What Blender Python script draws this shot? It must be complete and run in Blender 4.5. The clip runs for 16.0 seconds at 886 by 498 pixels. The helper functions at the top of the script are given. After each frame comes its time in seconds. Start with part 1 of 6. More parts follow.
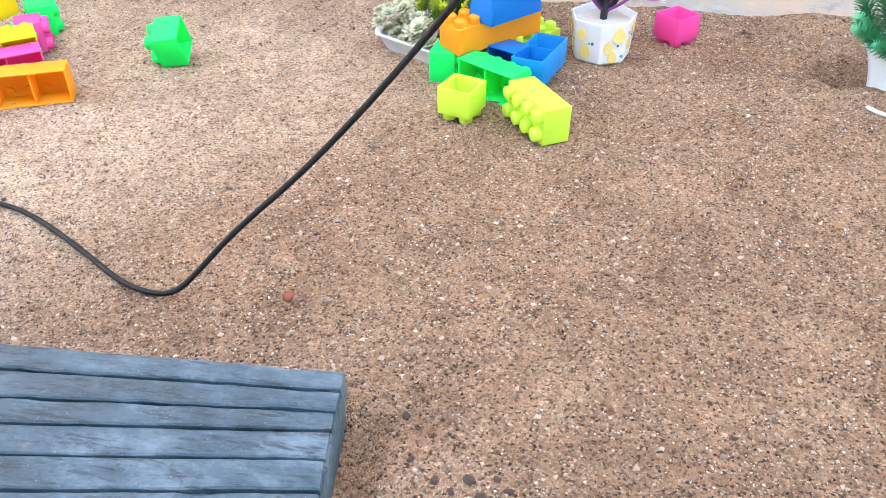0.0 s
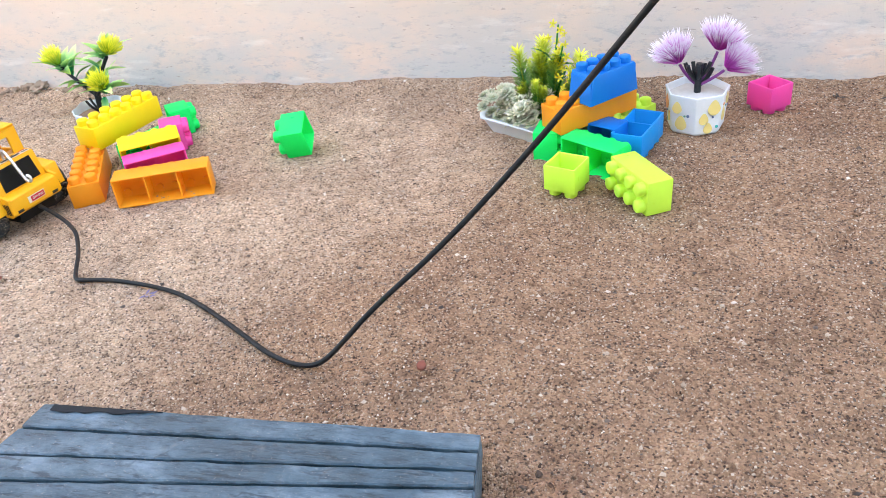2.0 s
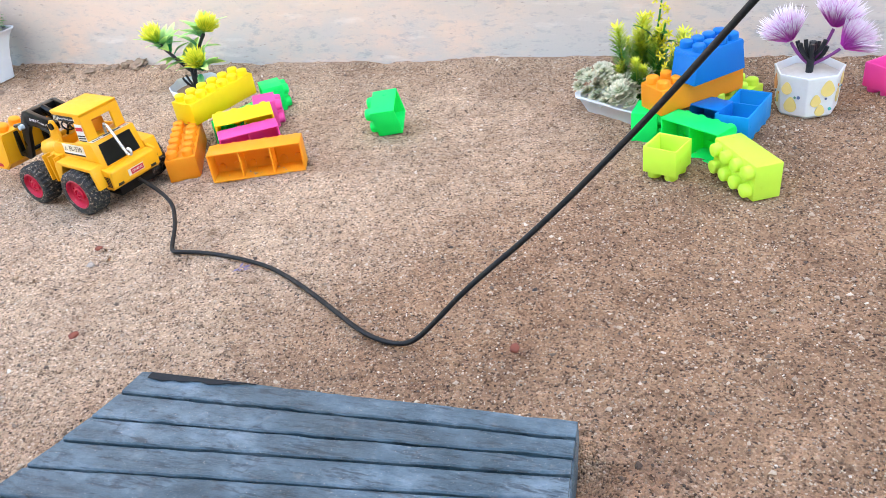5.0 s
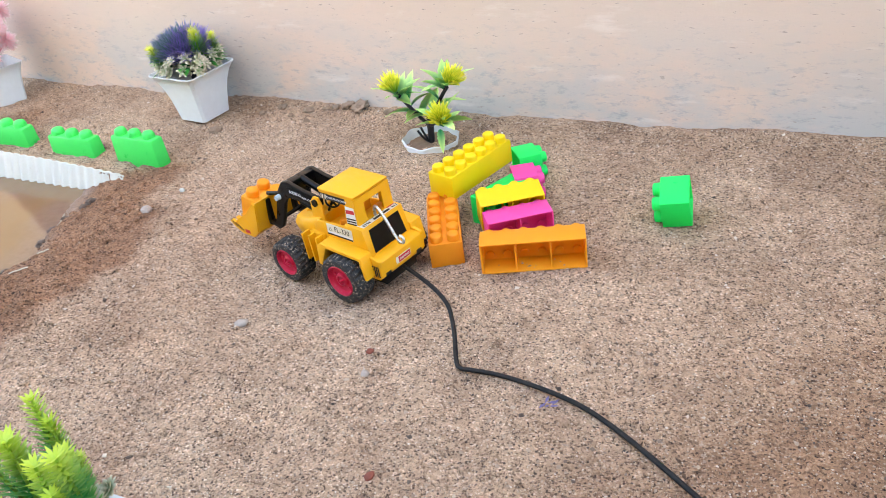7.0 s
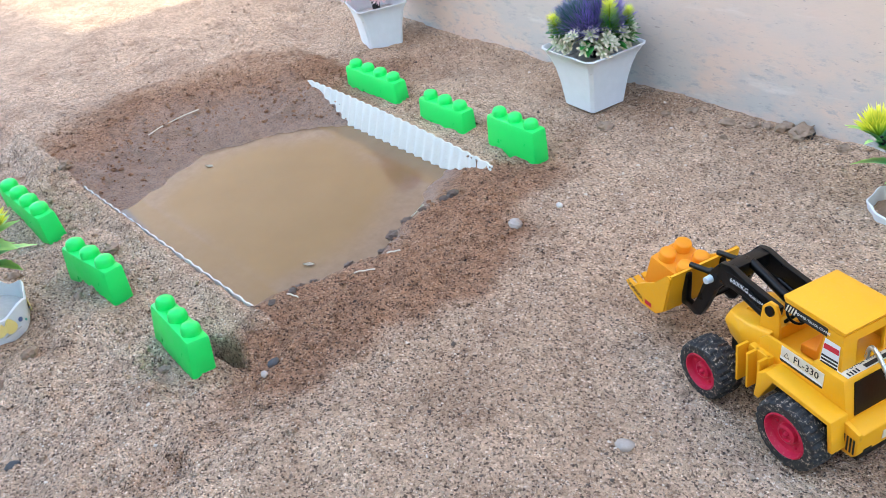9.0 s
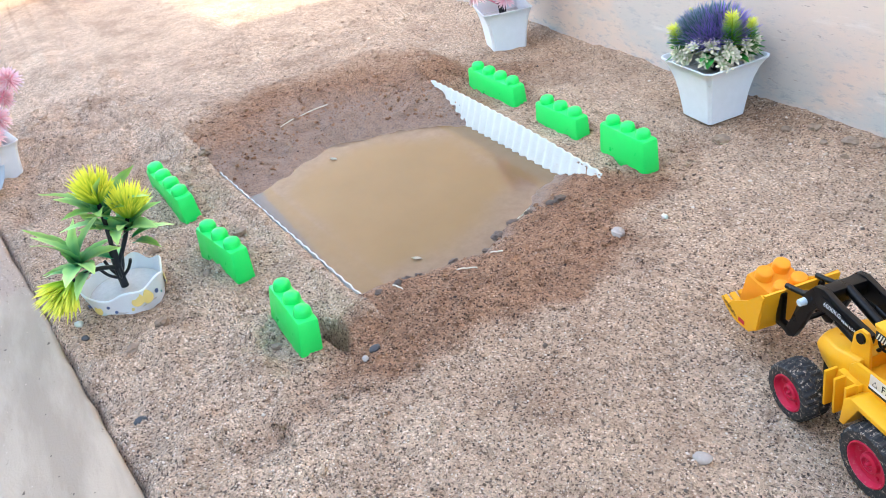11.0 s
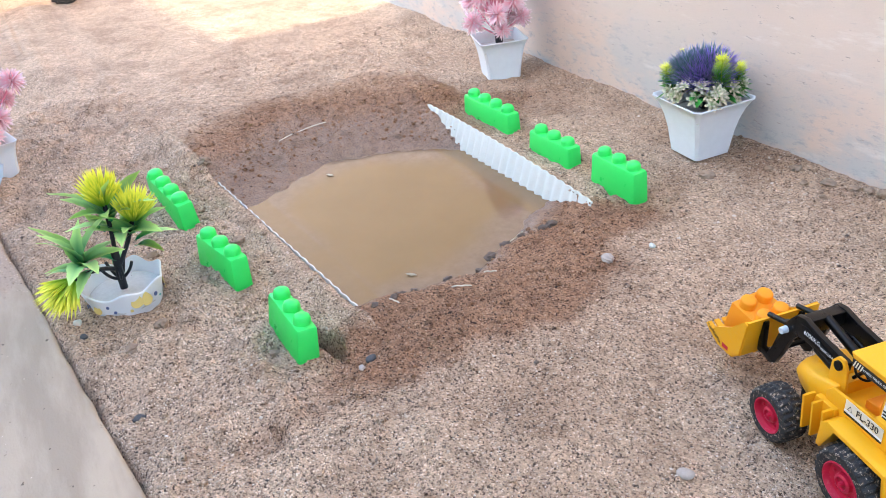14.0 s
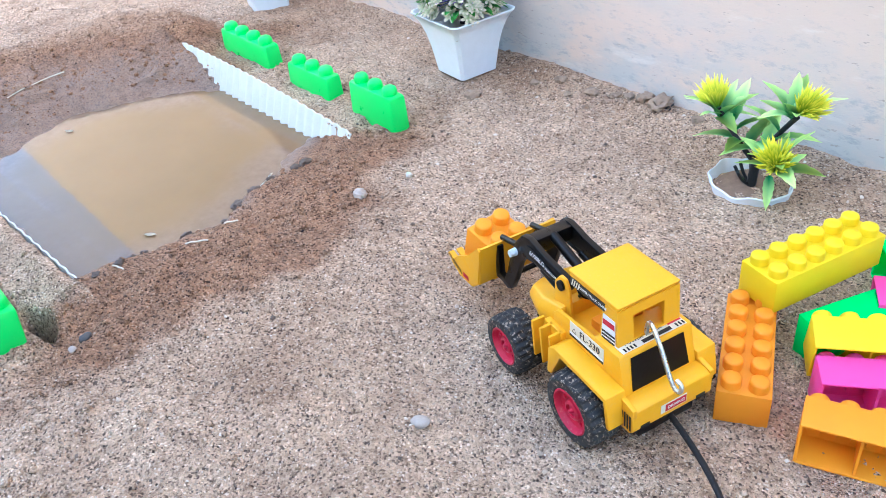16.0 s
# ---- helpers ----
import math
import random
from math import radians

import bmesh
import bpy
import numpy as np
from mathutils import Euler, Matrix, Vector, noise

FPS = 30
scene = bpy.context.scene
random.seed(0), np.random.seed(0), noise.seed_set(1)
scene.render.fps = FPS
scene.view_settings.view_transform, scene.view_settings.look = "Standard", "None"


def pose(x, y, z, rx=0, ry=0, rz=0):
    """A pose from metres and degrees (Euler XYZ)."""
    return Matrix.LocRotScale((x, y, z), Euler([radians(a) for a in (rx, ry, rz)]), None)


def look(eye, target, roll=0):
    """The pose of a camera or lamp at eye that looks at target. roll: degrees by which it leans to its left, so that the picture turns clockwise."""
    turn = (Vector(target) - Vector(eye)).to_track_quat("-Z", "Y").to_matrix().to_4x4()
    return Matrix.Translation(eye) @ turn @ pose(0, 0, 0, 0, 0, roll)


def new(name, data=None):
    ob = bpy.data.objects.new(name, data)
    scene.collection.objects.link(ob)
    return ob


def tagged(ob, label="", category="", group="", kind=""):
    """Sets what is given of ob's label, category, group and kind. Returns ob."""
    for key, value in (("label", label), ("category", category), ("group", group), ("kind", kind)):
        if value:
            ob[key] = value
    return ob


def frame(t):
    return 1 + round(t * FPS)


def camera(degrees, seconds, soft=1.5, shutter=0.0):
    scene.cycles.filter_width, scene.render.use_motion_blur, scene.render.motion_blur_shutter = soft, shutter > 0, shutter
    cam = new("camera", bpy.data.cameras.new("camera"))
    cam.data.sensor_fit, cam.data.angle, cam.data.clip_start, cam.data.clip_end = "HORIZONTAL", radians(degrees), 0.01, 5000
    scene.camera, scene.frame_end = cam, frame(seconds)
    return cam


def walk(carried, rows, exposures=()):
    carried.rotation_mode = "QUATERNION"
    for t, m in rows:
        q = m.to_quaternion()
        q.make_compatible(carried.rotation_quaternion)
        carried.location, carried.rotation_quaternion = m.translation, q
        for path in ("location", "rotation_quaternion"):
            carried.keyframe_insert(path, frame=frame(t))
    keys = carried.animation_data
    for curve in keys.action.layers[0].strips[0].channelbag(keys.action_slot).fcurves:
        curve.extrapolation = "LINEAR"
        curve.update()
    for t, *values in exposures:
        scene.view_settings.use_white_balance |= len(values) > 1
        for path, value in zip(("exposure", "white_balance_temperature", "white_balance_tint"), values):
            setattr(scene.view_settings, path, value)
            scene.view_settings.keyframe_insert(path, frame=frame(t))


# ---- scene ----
cam = camera(56.8, 16.0, soft=0.7)
PATH = [
    (0, (0.558, -0.769, 0.423), (0.285, 0.807, -0.778), -0.9),
    (0.5, (0.575, -0.776, 0.43), (0.299, 0.821, -0.742), -2.0),
    (1, (0.574, -0.79, 0.442), (0.258, 0.826, -0.692), -3.4),
    (1.5, (0.566, -0.797, 0.45), (0.191, 0.834, -0.644), -4.7),
    (2, (0.541, -0.818, 0.465), (0.049, 0.805, -0.595), -6.8),
    (2.5, (0.533, -0.814, 0.461), (-0.05, 0.786, -0.589), -8.2),
    (3, (0.53, -0.813, 0.456), (-0.088, 0.772, -0.596), -8.7),
    (3.5, (0.523, -0.812, 0.455), (-0.131, 0.754, -0.602), -9.1),
    (3.7, (0.522, -0.815, 0.456), (-0.149, 0.744, -0.602), -9.2),
    (5.8, (0.519, -0.809, 0.451), (-0.153, 0.741, -0.62), -8.3),
    (6, (0.51, -0.811, 0.453), (-0.176, 0.734, -0.615), -8.3),
    (6.5, (0.444, -0.799, 0.45), (-0.316, 0.701, -0.631), -8.4),
    (7, (0.262, -0.727, 0.528), (-0.627, 0.718, -0.532), -9.1),
    (7.5, (0.112, -0.728, 0.589), (-0.888, 0.668, -0.436), -9.1),
    (8, (0.055, -0.701, 0.59), (-1.173, 0.526, -0.405), -12.0),
    (8.5, (0.0, -0.593, 0.561), (-1.355, 0.511, -0.412), -11.1),
    (9, (-0.019, -0.569, 0.517), (-1.411, 0.374, -0.567), -8.9),
    (9.5, (-0.013, -0.54, 0.515), (-1.449, 0.29, -0.603), -8.9),
    (9.7, (-0.005, -0.546, 0.523), (-1.463, 0.261, -0.583), -9.3),
    (12, (0.029, -0.566, 0.542), (-1.561, 0.083, -0.484), -10.7),
    (12.5, (0.037, -0.562, 0.545), (-1.568, 0.079, -0.461), -10.7),
    (13, (0.034, -0.576, 0.545), (-1.58, 0.042, -0.461), -10.6),
    (13.5, (0.026, -0.585, 0.549), (-1.569, 0.091, -0.452), -8.7),
    (14, (0.035, -0.604, 0.551), (-1.511, 0.17, -0.455), -6.4),
    (14.5, (0.027, -0.593, 0.526), (-1.438, 0.276, -0.524), -5.0),
    (15, (0.036, -0.558, 0.521), (-1.367, 0.366, -0.563), -5.1),
    (15.5, (0.049, -0.511, 0.501), (-1.289, 0.468, -0.618), -5.3),
    (16, (0.048, -0.456, 0.49), (-1.25, 0.532, -0.667), -6.9),
]
walk(cam, [(t, look(eye, target, roll)) for t, eye, target, roll in PATH], [(0, 3.56, 7150, 6), (1.5, 3.26, 7100, 6), (3.5, 3.25, 7000, 5), (6, 3.27, 7000, 6), (6.5, 3.25, 6900, 5), (7, 2.92, 7250, 7), (7.5, 2.81, 6550, 3), (8, 2.66, 6550, 3), (8.5, 2.57, 6600, 4), (9, 2.75, 6300, 3), (9.5, 2.99, 6300, 2), (12, 2.92, 6500, 4), (12.5, 2.86, 6600, 5), (13.5, 2.83, 6700, 8), (14.5, 2.86, 6350, 5), (15.5, 3.04, 6000, 4), (16, 3.08, 5900, 3)])

# ---- world, sun, exposure ----
world = bpy.data.worlds.new("sky")
scene.world = world
world.use_nodes = True
wn, wl = world.node_tree.nodes, world.node_tree.links
sky = wn.new("ShaderNodeTexSky")
sky.sky_type = "NISHITA"
sky.sun_disc = False
sky.sun_elevation = radians(40)
sky.sun_rotation = radians(180)
wl.new(sky.outputs[0], wn["Background"].inputs[0])
wn["Background"].inputs[1].default_value = 0.15
sun_data = bpy.data.lights.new("sun", "SUN")
sun_data.energy = 1.0
sun_data.angle = radians(1.2)
sun_data.color = (1.0, 0.90, 0.74)
sun = new("sun", sun_data)
sun.matrix_world = look((0, 0, 0), (0.0, 0.766, -0.643))


# ---- material helpers ----
def material(name):
    m = bpy.data.materials.new(name)
    m.use_nodes = True
    nt = m.node_tree
    return m, nt, nt.nodes["Principled BSDF"]


def node(nt, kind, **values):
    n = nt.nodes.new("ShaderNode" + kind)
    for key, v in values.items():
        if key in n.inputs:
            n.inputs[key].default_value = v
    return n


def ramp(nt, stops):
    r = nt.nodes.new("ShaderNodeValToRGB")
    e = r.color_ramp.elements
    e[0].position, e[0].color = stops[0][0], (*stops[0][1], 1)
    e[1].position, e[1].color = stops[-1][0], (*stops[-1][1], 1)
    for pos, col in stops[1:-1]:
        e.new(pos).color = (*col, 1)
    return r


def mix(nt, fac, a, b, kind="MIX"):
    """A colour mix; fac, a and b are sockets, numbers or colours."""
    n = nt.nodes.new("ShaderNodeMix")
    n.data_type, n.blend_type = "RGBA", kind
    for slot, v in ((0, fac), (6, a), (7, b)):
        if isinstance(v, bpy.types.NodeSocket):
            nt.links.new(v, n.inputs[slot])
        elif isinstance(v, tuple):
            n.inputs[slot].default_value = (*v, 1)
        else:
            n.inputs[slot].default_value = v
    return n.outputs[2]


def coords(nt, scale=1.0, stretch=(1, 1, 1)):
    tc = nt.nodes.new("ShaderNodeTexCoord")
    mp = nt.nodes.new("ShaderNodeMapping")
    mp.inputs["Scale"].default_value = tuple(scale * s for s in stretch)
    nt.links.new(tc.outputs["Object"], mp.inputs[0])
    return mp.outputs[0]


def noise_tex(nt, vec, scale, detail=4.0, rough=0.6):
    n = node(nt, "TexNoise", Scale=scale, Detail=detail, Roughness=rough)
    nt.links.new(vec, n.inputs["Vector"])
    return n.outputs["Fac"]


def bump(nt, bsdf, height, strength, distance):
    b = node(nt, "Bump", Strength=strength, Distance=distance)
    nt.links.new(height, b.inputs["Height"])
    nt.links.new(b.outputs[0], bsdf.inputs["Normal"])
    return b


def plastic(name, colour, rough=0.33, dust=0.12, glow=0.0, shine=0.35):
    """Moulded toy plastic: slight unevenness, scuffs and a film of sand dust."""
    m, nt, b = material(name)
    vec = coords(nt)
    n1 = noise_tex(nt, vec, 60, 5)
    n2 = noise_tex(nt, vec, 420, 3)
    dark = tuple(c * 0.86 for c in colour)
    base = mix(nt, n1, dark, colour)
    r = ramp(nt, [(0.56, (0, 0, 0)), (0.8, (dust, dust, dust))])
    nt.links.new(n2, r.inputs[0])
    nt.links.new(mix(nt, r.outputs[0], base, (0.5, 0.36, 0.26)), b.inputs["Base Color"])
    rr = ramp(nt, [(0.3, (rough * 0.8,) * 3), (0.75, (rough * 1.5,) * 3)])
    nt.links.new(n1, rr.inputs[0])
    nt.links.new(rr.outputs[0], b.inputs["Roughness"])
    bump(nt, b, n2, 0.12, 0.0006)
    b.inputs["Specular IOR Level"].default_value = shine
    if glow:
        thin = node(nt, "BsdfTranslucent")
        thin.inputs["Color"].default_value = (*[min(1.0, c * 1.15) for c in colour], 1)
        both = node(nt, "MixShader")
        both.inputs[0].default_value = glow
        nt.links.new(b.outputs[0], both.inputs[1])
        nt.links.new(thin.outputs[0], both.inputs[2])
        nt.links.new(both.outputs[0], nt.nodes["Material Output"].inputs["Surface"])
    return m


def two_tone(name, low, high, rough=0.45):
    """Leaf or petal plastic whose colour runs from root to tip."""
    m, nt, b = material(name)
    a = node(nt, "Attribute")
    a.attribute_name = "tip"
    vec = coords(nt)
    n = noise_tex(nt, vec, 160, 3)
    base = mix(nt, a.outputs["Fac"], low, high)
    nt.links.new(base, b.inputs["Base Color"])
    b.inputs["Roughness"].default_value = rough
    thin = node(nt, "BsdfTranslucent")
    nt.links.new(base, thin.inputs["Color"])
    both = node(nt, "MixShader")
    both.inputs[0].default_value = 0.30
    nt.links.new(b.outputs[0], both.inputs[1])
    nt.links.new(thin.outputs[0], both.inputs[2])
    nt.links.new(both.outputs[0], nt.nodes["Material Output"].inputs["Surface"])
    bump(nt, b, n, 0.2, 0.0008)
    return m


def make_sand(name, grains=True):
    """Coarse river sand; one ground layer marks soaked mud and shade painted into hollows, "damp" the reddish moist
    soil (below nought: bleached dry).
    """
    m, nt, b = material(name)
    vec = coords(nt)
    cells = nt.nodes.new("ShaderNodeTexVoronoi")
    cells.inputs["Scale"].default_value = 560
    nt.links.new(vec, cells.inputs["Vector"])
    sep = nt.nodes.new("ShaderNodeSeparateColor")
    nt.links.new(cells.outputs["Color"], sep.inputs[0])
    col = ramp(nt, [(0.0, (0.070, 0.048, 0.037)), (0.06, (0.20, 0.140, 0.102)), (0.20, (0.43, 0.309, 0.219)), (0.6, (0.550, 0.398, 0.281)), (0.92, (0.635, 0.473, 0.345)), (1.0, (0.80, 0.68, 0.55))])
    nt.links.new(sep.outputs[0], col.inputs[0])
    big = noise_tex(nt, vec, 5.0, 5)
    mid = noise_tex(nt, vec, 75, 6, 0.75)
    tone = ramp(nt, [(0.3, (0.82, 0.78, 0.75)), (0.7, (1.10, 1.08, 1.05))])
    nt.links.new(big, tone.inputs[0])
    c1 = mix(nt, 1.0, col.outputs[0], tone.outputs[0], "MULTIPLY")
    patch = noise_tex(nt, vec, 13, 5, 0.65)
    pa = ramp(nt, [(0.34, (0.92, 0.86, 0.82)), (0.56, (1.32, 1.31, 1.29))])
    nt.links.new(patch, pa.inputs[0])
    c1 = mix(nt, 0.8, c1, pa.outputs[0], "MULTIPLY")
    # dark mottling in the colour stands in for shade among pits and lumps
    tone2 = ramp(nt, [(0.36, (0.42, 0.37, 0.35)), (0.50, (1, 1, 1))])
    nt.links.new(mid, tone2.inputs[0])
    c2 = mix(nt, 0.60, c1, tone2.outputs[0], "MULTIPLY")
    # small shadowed pores drawn as dark specks, with pale specks between
    pores = noise_tex(nt, vec, 260, 3, 0.65)
    po = ramp(nt, [(0.36, (0.16, 0.125, 0.105)), (0.43, (1, 1, 1)), (0.60, (1, 1, 1)), (0.68, (1.35, 1.33, 1.30))])
    nt.links.new(pores, po.inputs[0])
    c2 = mix(nt, 0.64, c2, po.outputs[0], "MULTIPLY")
    damp = node(nt, "Attribute")
    damp.attribute_name = "damp"
    dry = nt.nodes.new("ShaderNodeMath")
    dry.operation = "MULTIPLY"
    dry.inputs[1].default_value = -1.0
    nt.links.new(damp.outputs["Fac"], dry.inputs[0])
    c2 = mix(nt, dry.outputs[0], c2, mix(nt, 1.0, c2, (1.20, 1.23, 1.27), "MULTIPLY"))
    c3 = mix(nt, damp.outputs["Fac"], c2, mix(nt, 1.0, c2, (0.62, 0.520, 0.455), "MULTIPLY"))
    wet = node(nt, "Attribute")
    wet.attribute_name = "wet"
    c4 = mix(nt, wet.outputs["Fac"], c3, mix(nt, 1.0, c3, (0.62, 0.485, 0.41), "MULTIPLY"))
    mud = node(nt, "Attribute")
    mud.attribute_name = "mud"
    mudcol = mix(nt, 0.55, c4, mix(nt, mid, (0.22, 0.160, 0.130), (0.43, 0.330, 0.265)))
    nt.links.new(mix(nt, mud.outputs["Fac"], c4, mudcol), b.inputs["Base Color"])
    rr = nt.nodes.new("ShaderNodeMapRange")
    nt.links.new(mud.outputs["Fac"], rr.inputs[0])
    rr.inputs[3].default_value, rr.inputs[4].default_value = 0.92, 0.48
    nt.links.new(rr.outputs[0], b.inputs["Roughness"])
    b.inputs["Specular IOR Level"].default_value = 0.3
    inv = nt.nodes.new("ShaderNodeMath")
    inv.operation = "MULTIPLY_ADD"
    nt.links.new(cells.outputs["Distance"], inv.inputs[0])
    inv.inputs[1].default_value = -1.0
    nt.links.new(mid, inv.inputs[2])
    bump(nt, b, inv.outputs[0], 1.0, 0.0030)
    return m


SAND = make_sand("coarse_sand")


def make_grain():
    m, nt, b = material("sand_grain")
    g = nt.nodes.new("ShaderNodeNewGeometry")
    col = ramp(nt, [(0.0, (0.05, 0.037, 0.031)), (0.10, (0.16, 0.112, 0.084)), (0.26, (0.40, 0.288, 0.208)), (0.6, (0.52, 0.388, 0.284)), (0.90, (0.60, 0.46, 0.34)), (1.0, (0.78, 0.69, 0.58))])
    nt.links.new(g.outputs["Random Per Island"], col.inputs[0])
    wet = node(nt, "Attribute")
    wet.attribute_name = "wet"
    c = mix(nt, wet.outputs["Fac"], col.outputs[0], mix(nt, 1.0, col.outputs[0], (0.60, 0.47, 0.39), "MULTIPLY"))
    n = noise_tex(nt, coords(nt), 900, 2)
    nt.links.new(mix(nt, 0.35, c, n, "OVERLAY"), b.inputs["Base Color"])
    b.inputs["Roughness"].default_value = 0.8
    return m


GRAIN = make_grain()


def make_stone(name, a, c, rough=0.75, trans=0.0):
    m, nt, b = material(name)
    vec = coords(nt)
    n = noise_tex(nt, vec, 180, 6, 0.7)
    nt.links.new(mix(nt, n, a, c), b.inputs["Base Color"])
    b.inputs["Roughness"].default_value = rough
    b.inputs["Subsurface Weight"].default_value = trans
    bump(nt, b, n, 0.4, 0.001)
    return m


def make_plaster():
    """Peach limewash over cement plaster, worn to bluish grey clouds towards the foot."""
    m, nt, b = material("limewashed_plaster")
    vec = coords(nt)
    flat = coords(nt, 1.0, (0.35, 1, 1.6))
    big = noise_tex(nt, flat, 3.0, 6, 0.65)
    mid = noise_tex(nt, coords(nt, 1.0, (0.55, 1, 1.35)), 70, 9, 0.78)
    fine = noise_tex(nt, vec, 220, 4, 0.7)
    base = mix(nt, big, (0.635, 0.475, 0.378), (0.585, 0.480, 0.405))
    sep = nt.nodes.new("ShaderNodeSeparateXYZ")
    nt.links.new(vec, sep.inputs[0])
    low = nt.nodes.new("ShaderNodeMapRange")
    nt.links.new(sep.outputs["Z"], low.inputs[0])
    low.inputs[1].default_value, low.inputs[2].default_value = 0.015, 0.17
    low.inputs[3].default_value, low.inputs[4].default_value = 1.0, 0.10

    def times(a, c):
        n = nt.nodes.new("ShaderNodeMath")
        n.operation = "MULTIPLY"
        nt.links.new(a, n.inputs[0])
        nt.links.new(c, n.inputs[1])
        return n.outputs[0]

    cloud = ramp(nt, [(0.42, (0, 0, 0)), (0.56, (1, 1, 1))])
    nt.links.new(noise_tex(nt, coords(nt, 1.0, (0.55, 1, 1.1)), 9, 8, 0.66), cloud.inputs[0])
    worn = times(cloud.outputs[0], low.outputs[0])
    c1 = mix(nt, worn, base, (0.455, 0.442, 0.420))
    rub = ramp(nt, [(0.525, (0, 0, 0)), (0.63, (0.8, 0.8, 0.8))])
    nt.links.new(mid, rub.inputs[0])
    c1 = mix(nt, times(rub.outputs[0], low.outputs[0]), c1, (0.315, 0.325, 0.335))
    sp = ramp(nt, [(0.635, (0, 0, 0)), (0.69, (0.8, 0.8, 0.8))])
    nt.links.new(noise_tex(nt, coords(nt, 1.0, (0.4, 1, 1.5)), 130, 4, 0.7), sp.inputs[0])
    c2 = mix(nt, sp.outputs[0], c1, (0.31, 0.265, 0.245))
    pl = ramp(nt, [(0.58, (0, 0, 0)), (0.70, (0.35, 0.35, 0.35))])
    nt.links.new(noise_tex(nt, flat, 26, 6, 0.65), pl.inputs[0])
    nt.links.new(mix(nt, pl.outputs[0], c2, (0.76, 0.70, 0.64)), b.inputs["Base Color"])
    b.inputs["Roughness"].default_value = 0.9
    b.inputs["Specular IOR Level"].default_value = 0.25
    bump(nt, b, mix(nt, 0.5, mid, fine), 0.30, 0.003)
    return m


PLASTER = make_plaster()


def make_concrete(name, light, dark, drift=0.0):
    m, nt, b = material(name)
    vec = coords(nt)
    big = noise_tex(nt, vec, 4, 6, 0.65)
    streak = noise_tex(nt, coords(nt, 1.0, (3.0, 14.0, 1)), 1.6, 5, 0.6)
    fine = noise_tex(nt, vec, 300, 4, 0.7)
    c = mix(nt, big, dark, light)
    st = ramp(nt, [(0.40, (0.72, 0.70, 0.69)), (0.6, (1, 1, 1))])
    nt.links.new(streak, st.inputs[0])
    c = mix(nt, 0.8, c, st.outputs[0], "MULTIPLY")
    soil = noise_tex(nt, vec, 9, 7, 0.7)
    so = ramp(nt, [(0.60, (0, 0, 0)), (0.76, (0.92, 0.92, 0.92))])
    where = nt.nodes.new("ShaderNodeSeparateXYZ")
    nt.links.new(vec, where.inputs[0])
    west = nt.nodes.new("ShaderNodeMapRange")
    nt.links.new(where.outputs["X"], west.inputs[0])
    west.inputs[1].default_value, west.inputs[2].default_value = -1.03, -1.13
    west.inputs[3].default_value, west.inputs[4].default_value = 0.0, drift
    plus = nt.nodes.new("ShaderNodeMath")
    nt.links.new(soil, plus.inputs[0])
    nt.links.new(west.outputs[0], plus.inputs[1])
    nt.links.new(plus.outputs[0], so.inputs[0])
    c = mix(nt, so.outputs[0], c, mix(nt, fine, (0.22, 0.155, 0.115), (0.50, 0.385, 0.29)))
    nt.links.new(c, b.inputs["Base Color"])
    b.inputs["Roughness"].default_value = 0.88
    pits = noise_tex(nt, vec, 120, 2, 0.5)
    pt = ramp(nt, [(0.25, (0.25, 0.22, 0.20)), (0.28, (1, 1, 1))])
    nt.links.new(pits, pt.inputs[0])
    nt.links.new(mix(nt, 0.9, c, pt.outputs[0], "MULTIPLY"), b.inputs["Base Color"])
    relief_mix = mix(nt, 0.6, fine, noise_tex(nt, coords(nt, 1.0, (6.0, 22.0, 6.0)), 3, 5, 0.65))
    bump(nt, b, relief_mix, 0.5, 0.004)
    return m


CONCRETE = make_concrete("worn_concrete", (0.50, 0.405, 0.300), (0.38, 0.300, 0.218), 0.42)
HOUSE_PAINT = make_concrete("cream_wall_paint", (0.70, 0.62, 0.52), (0.62, 0.54, 0.45))


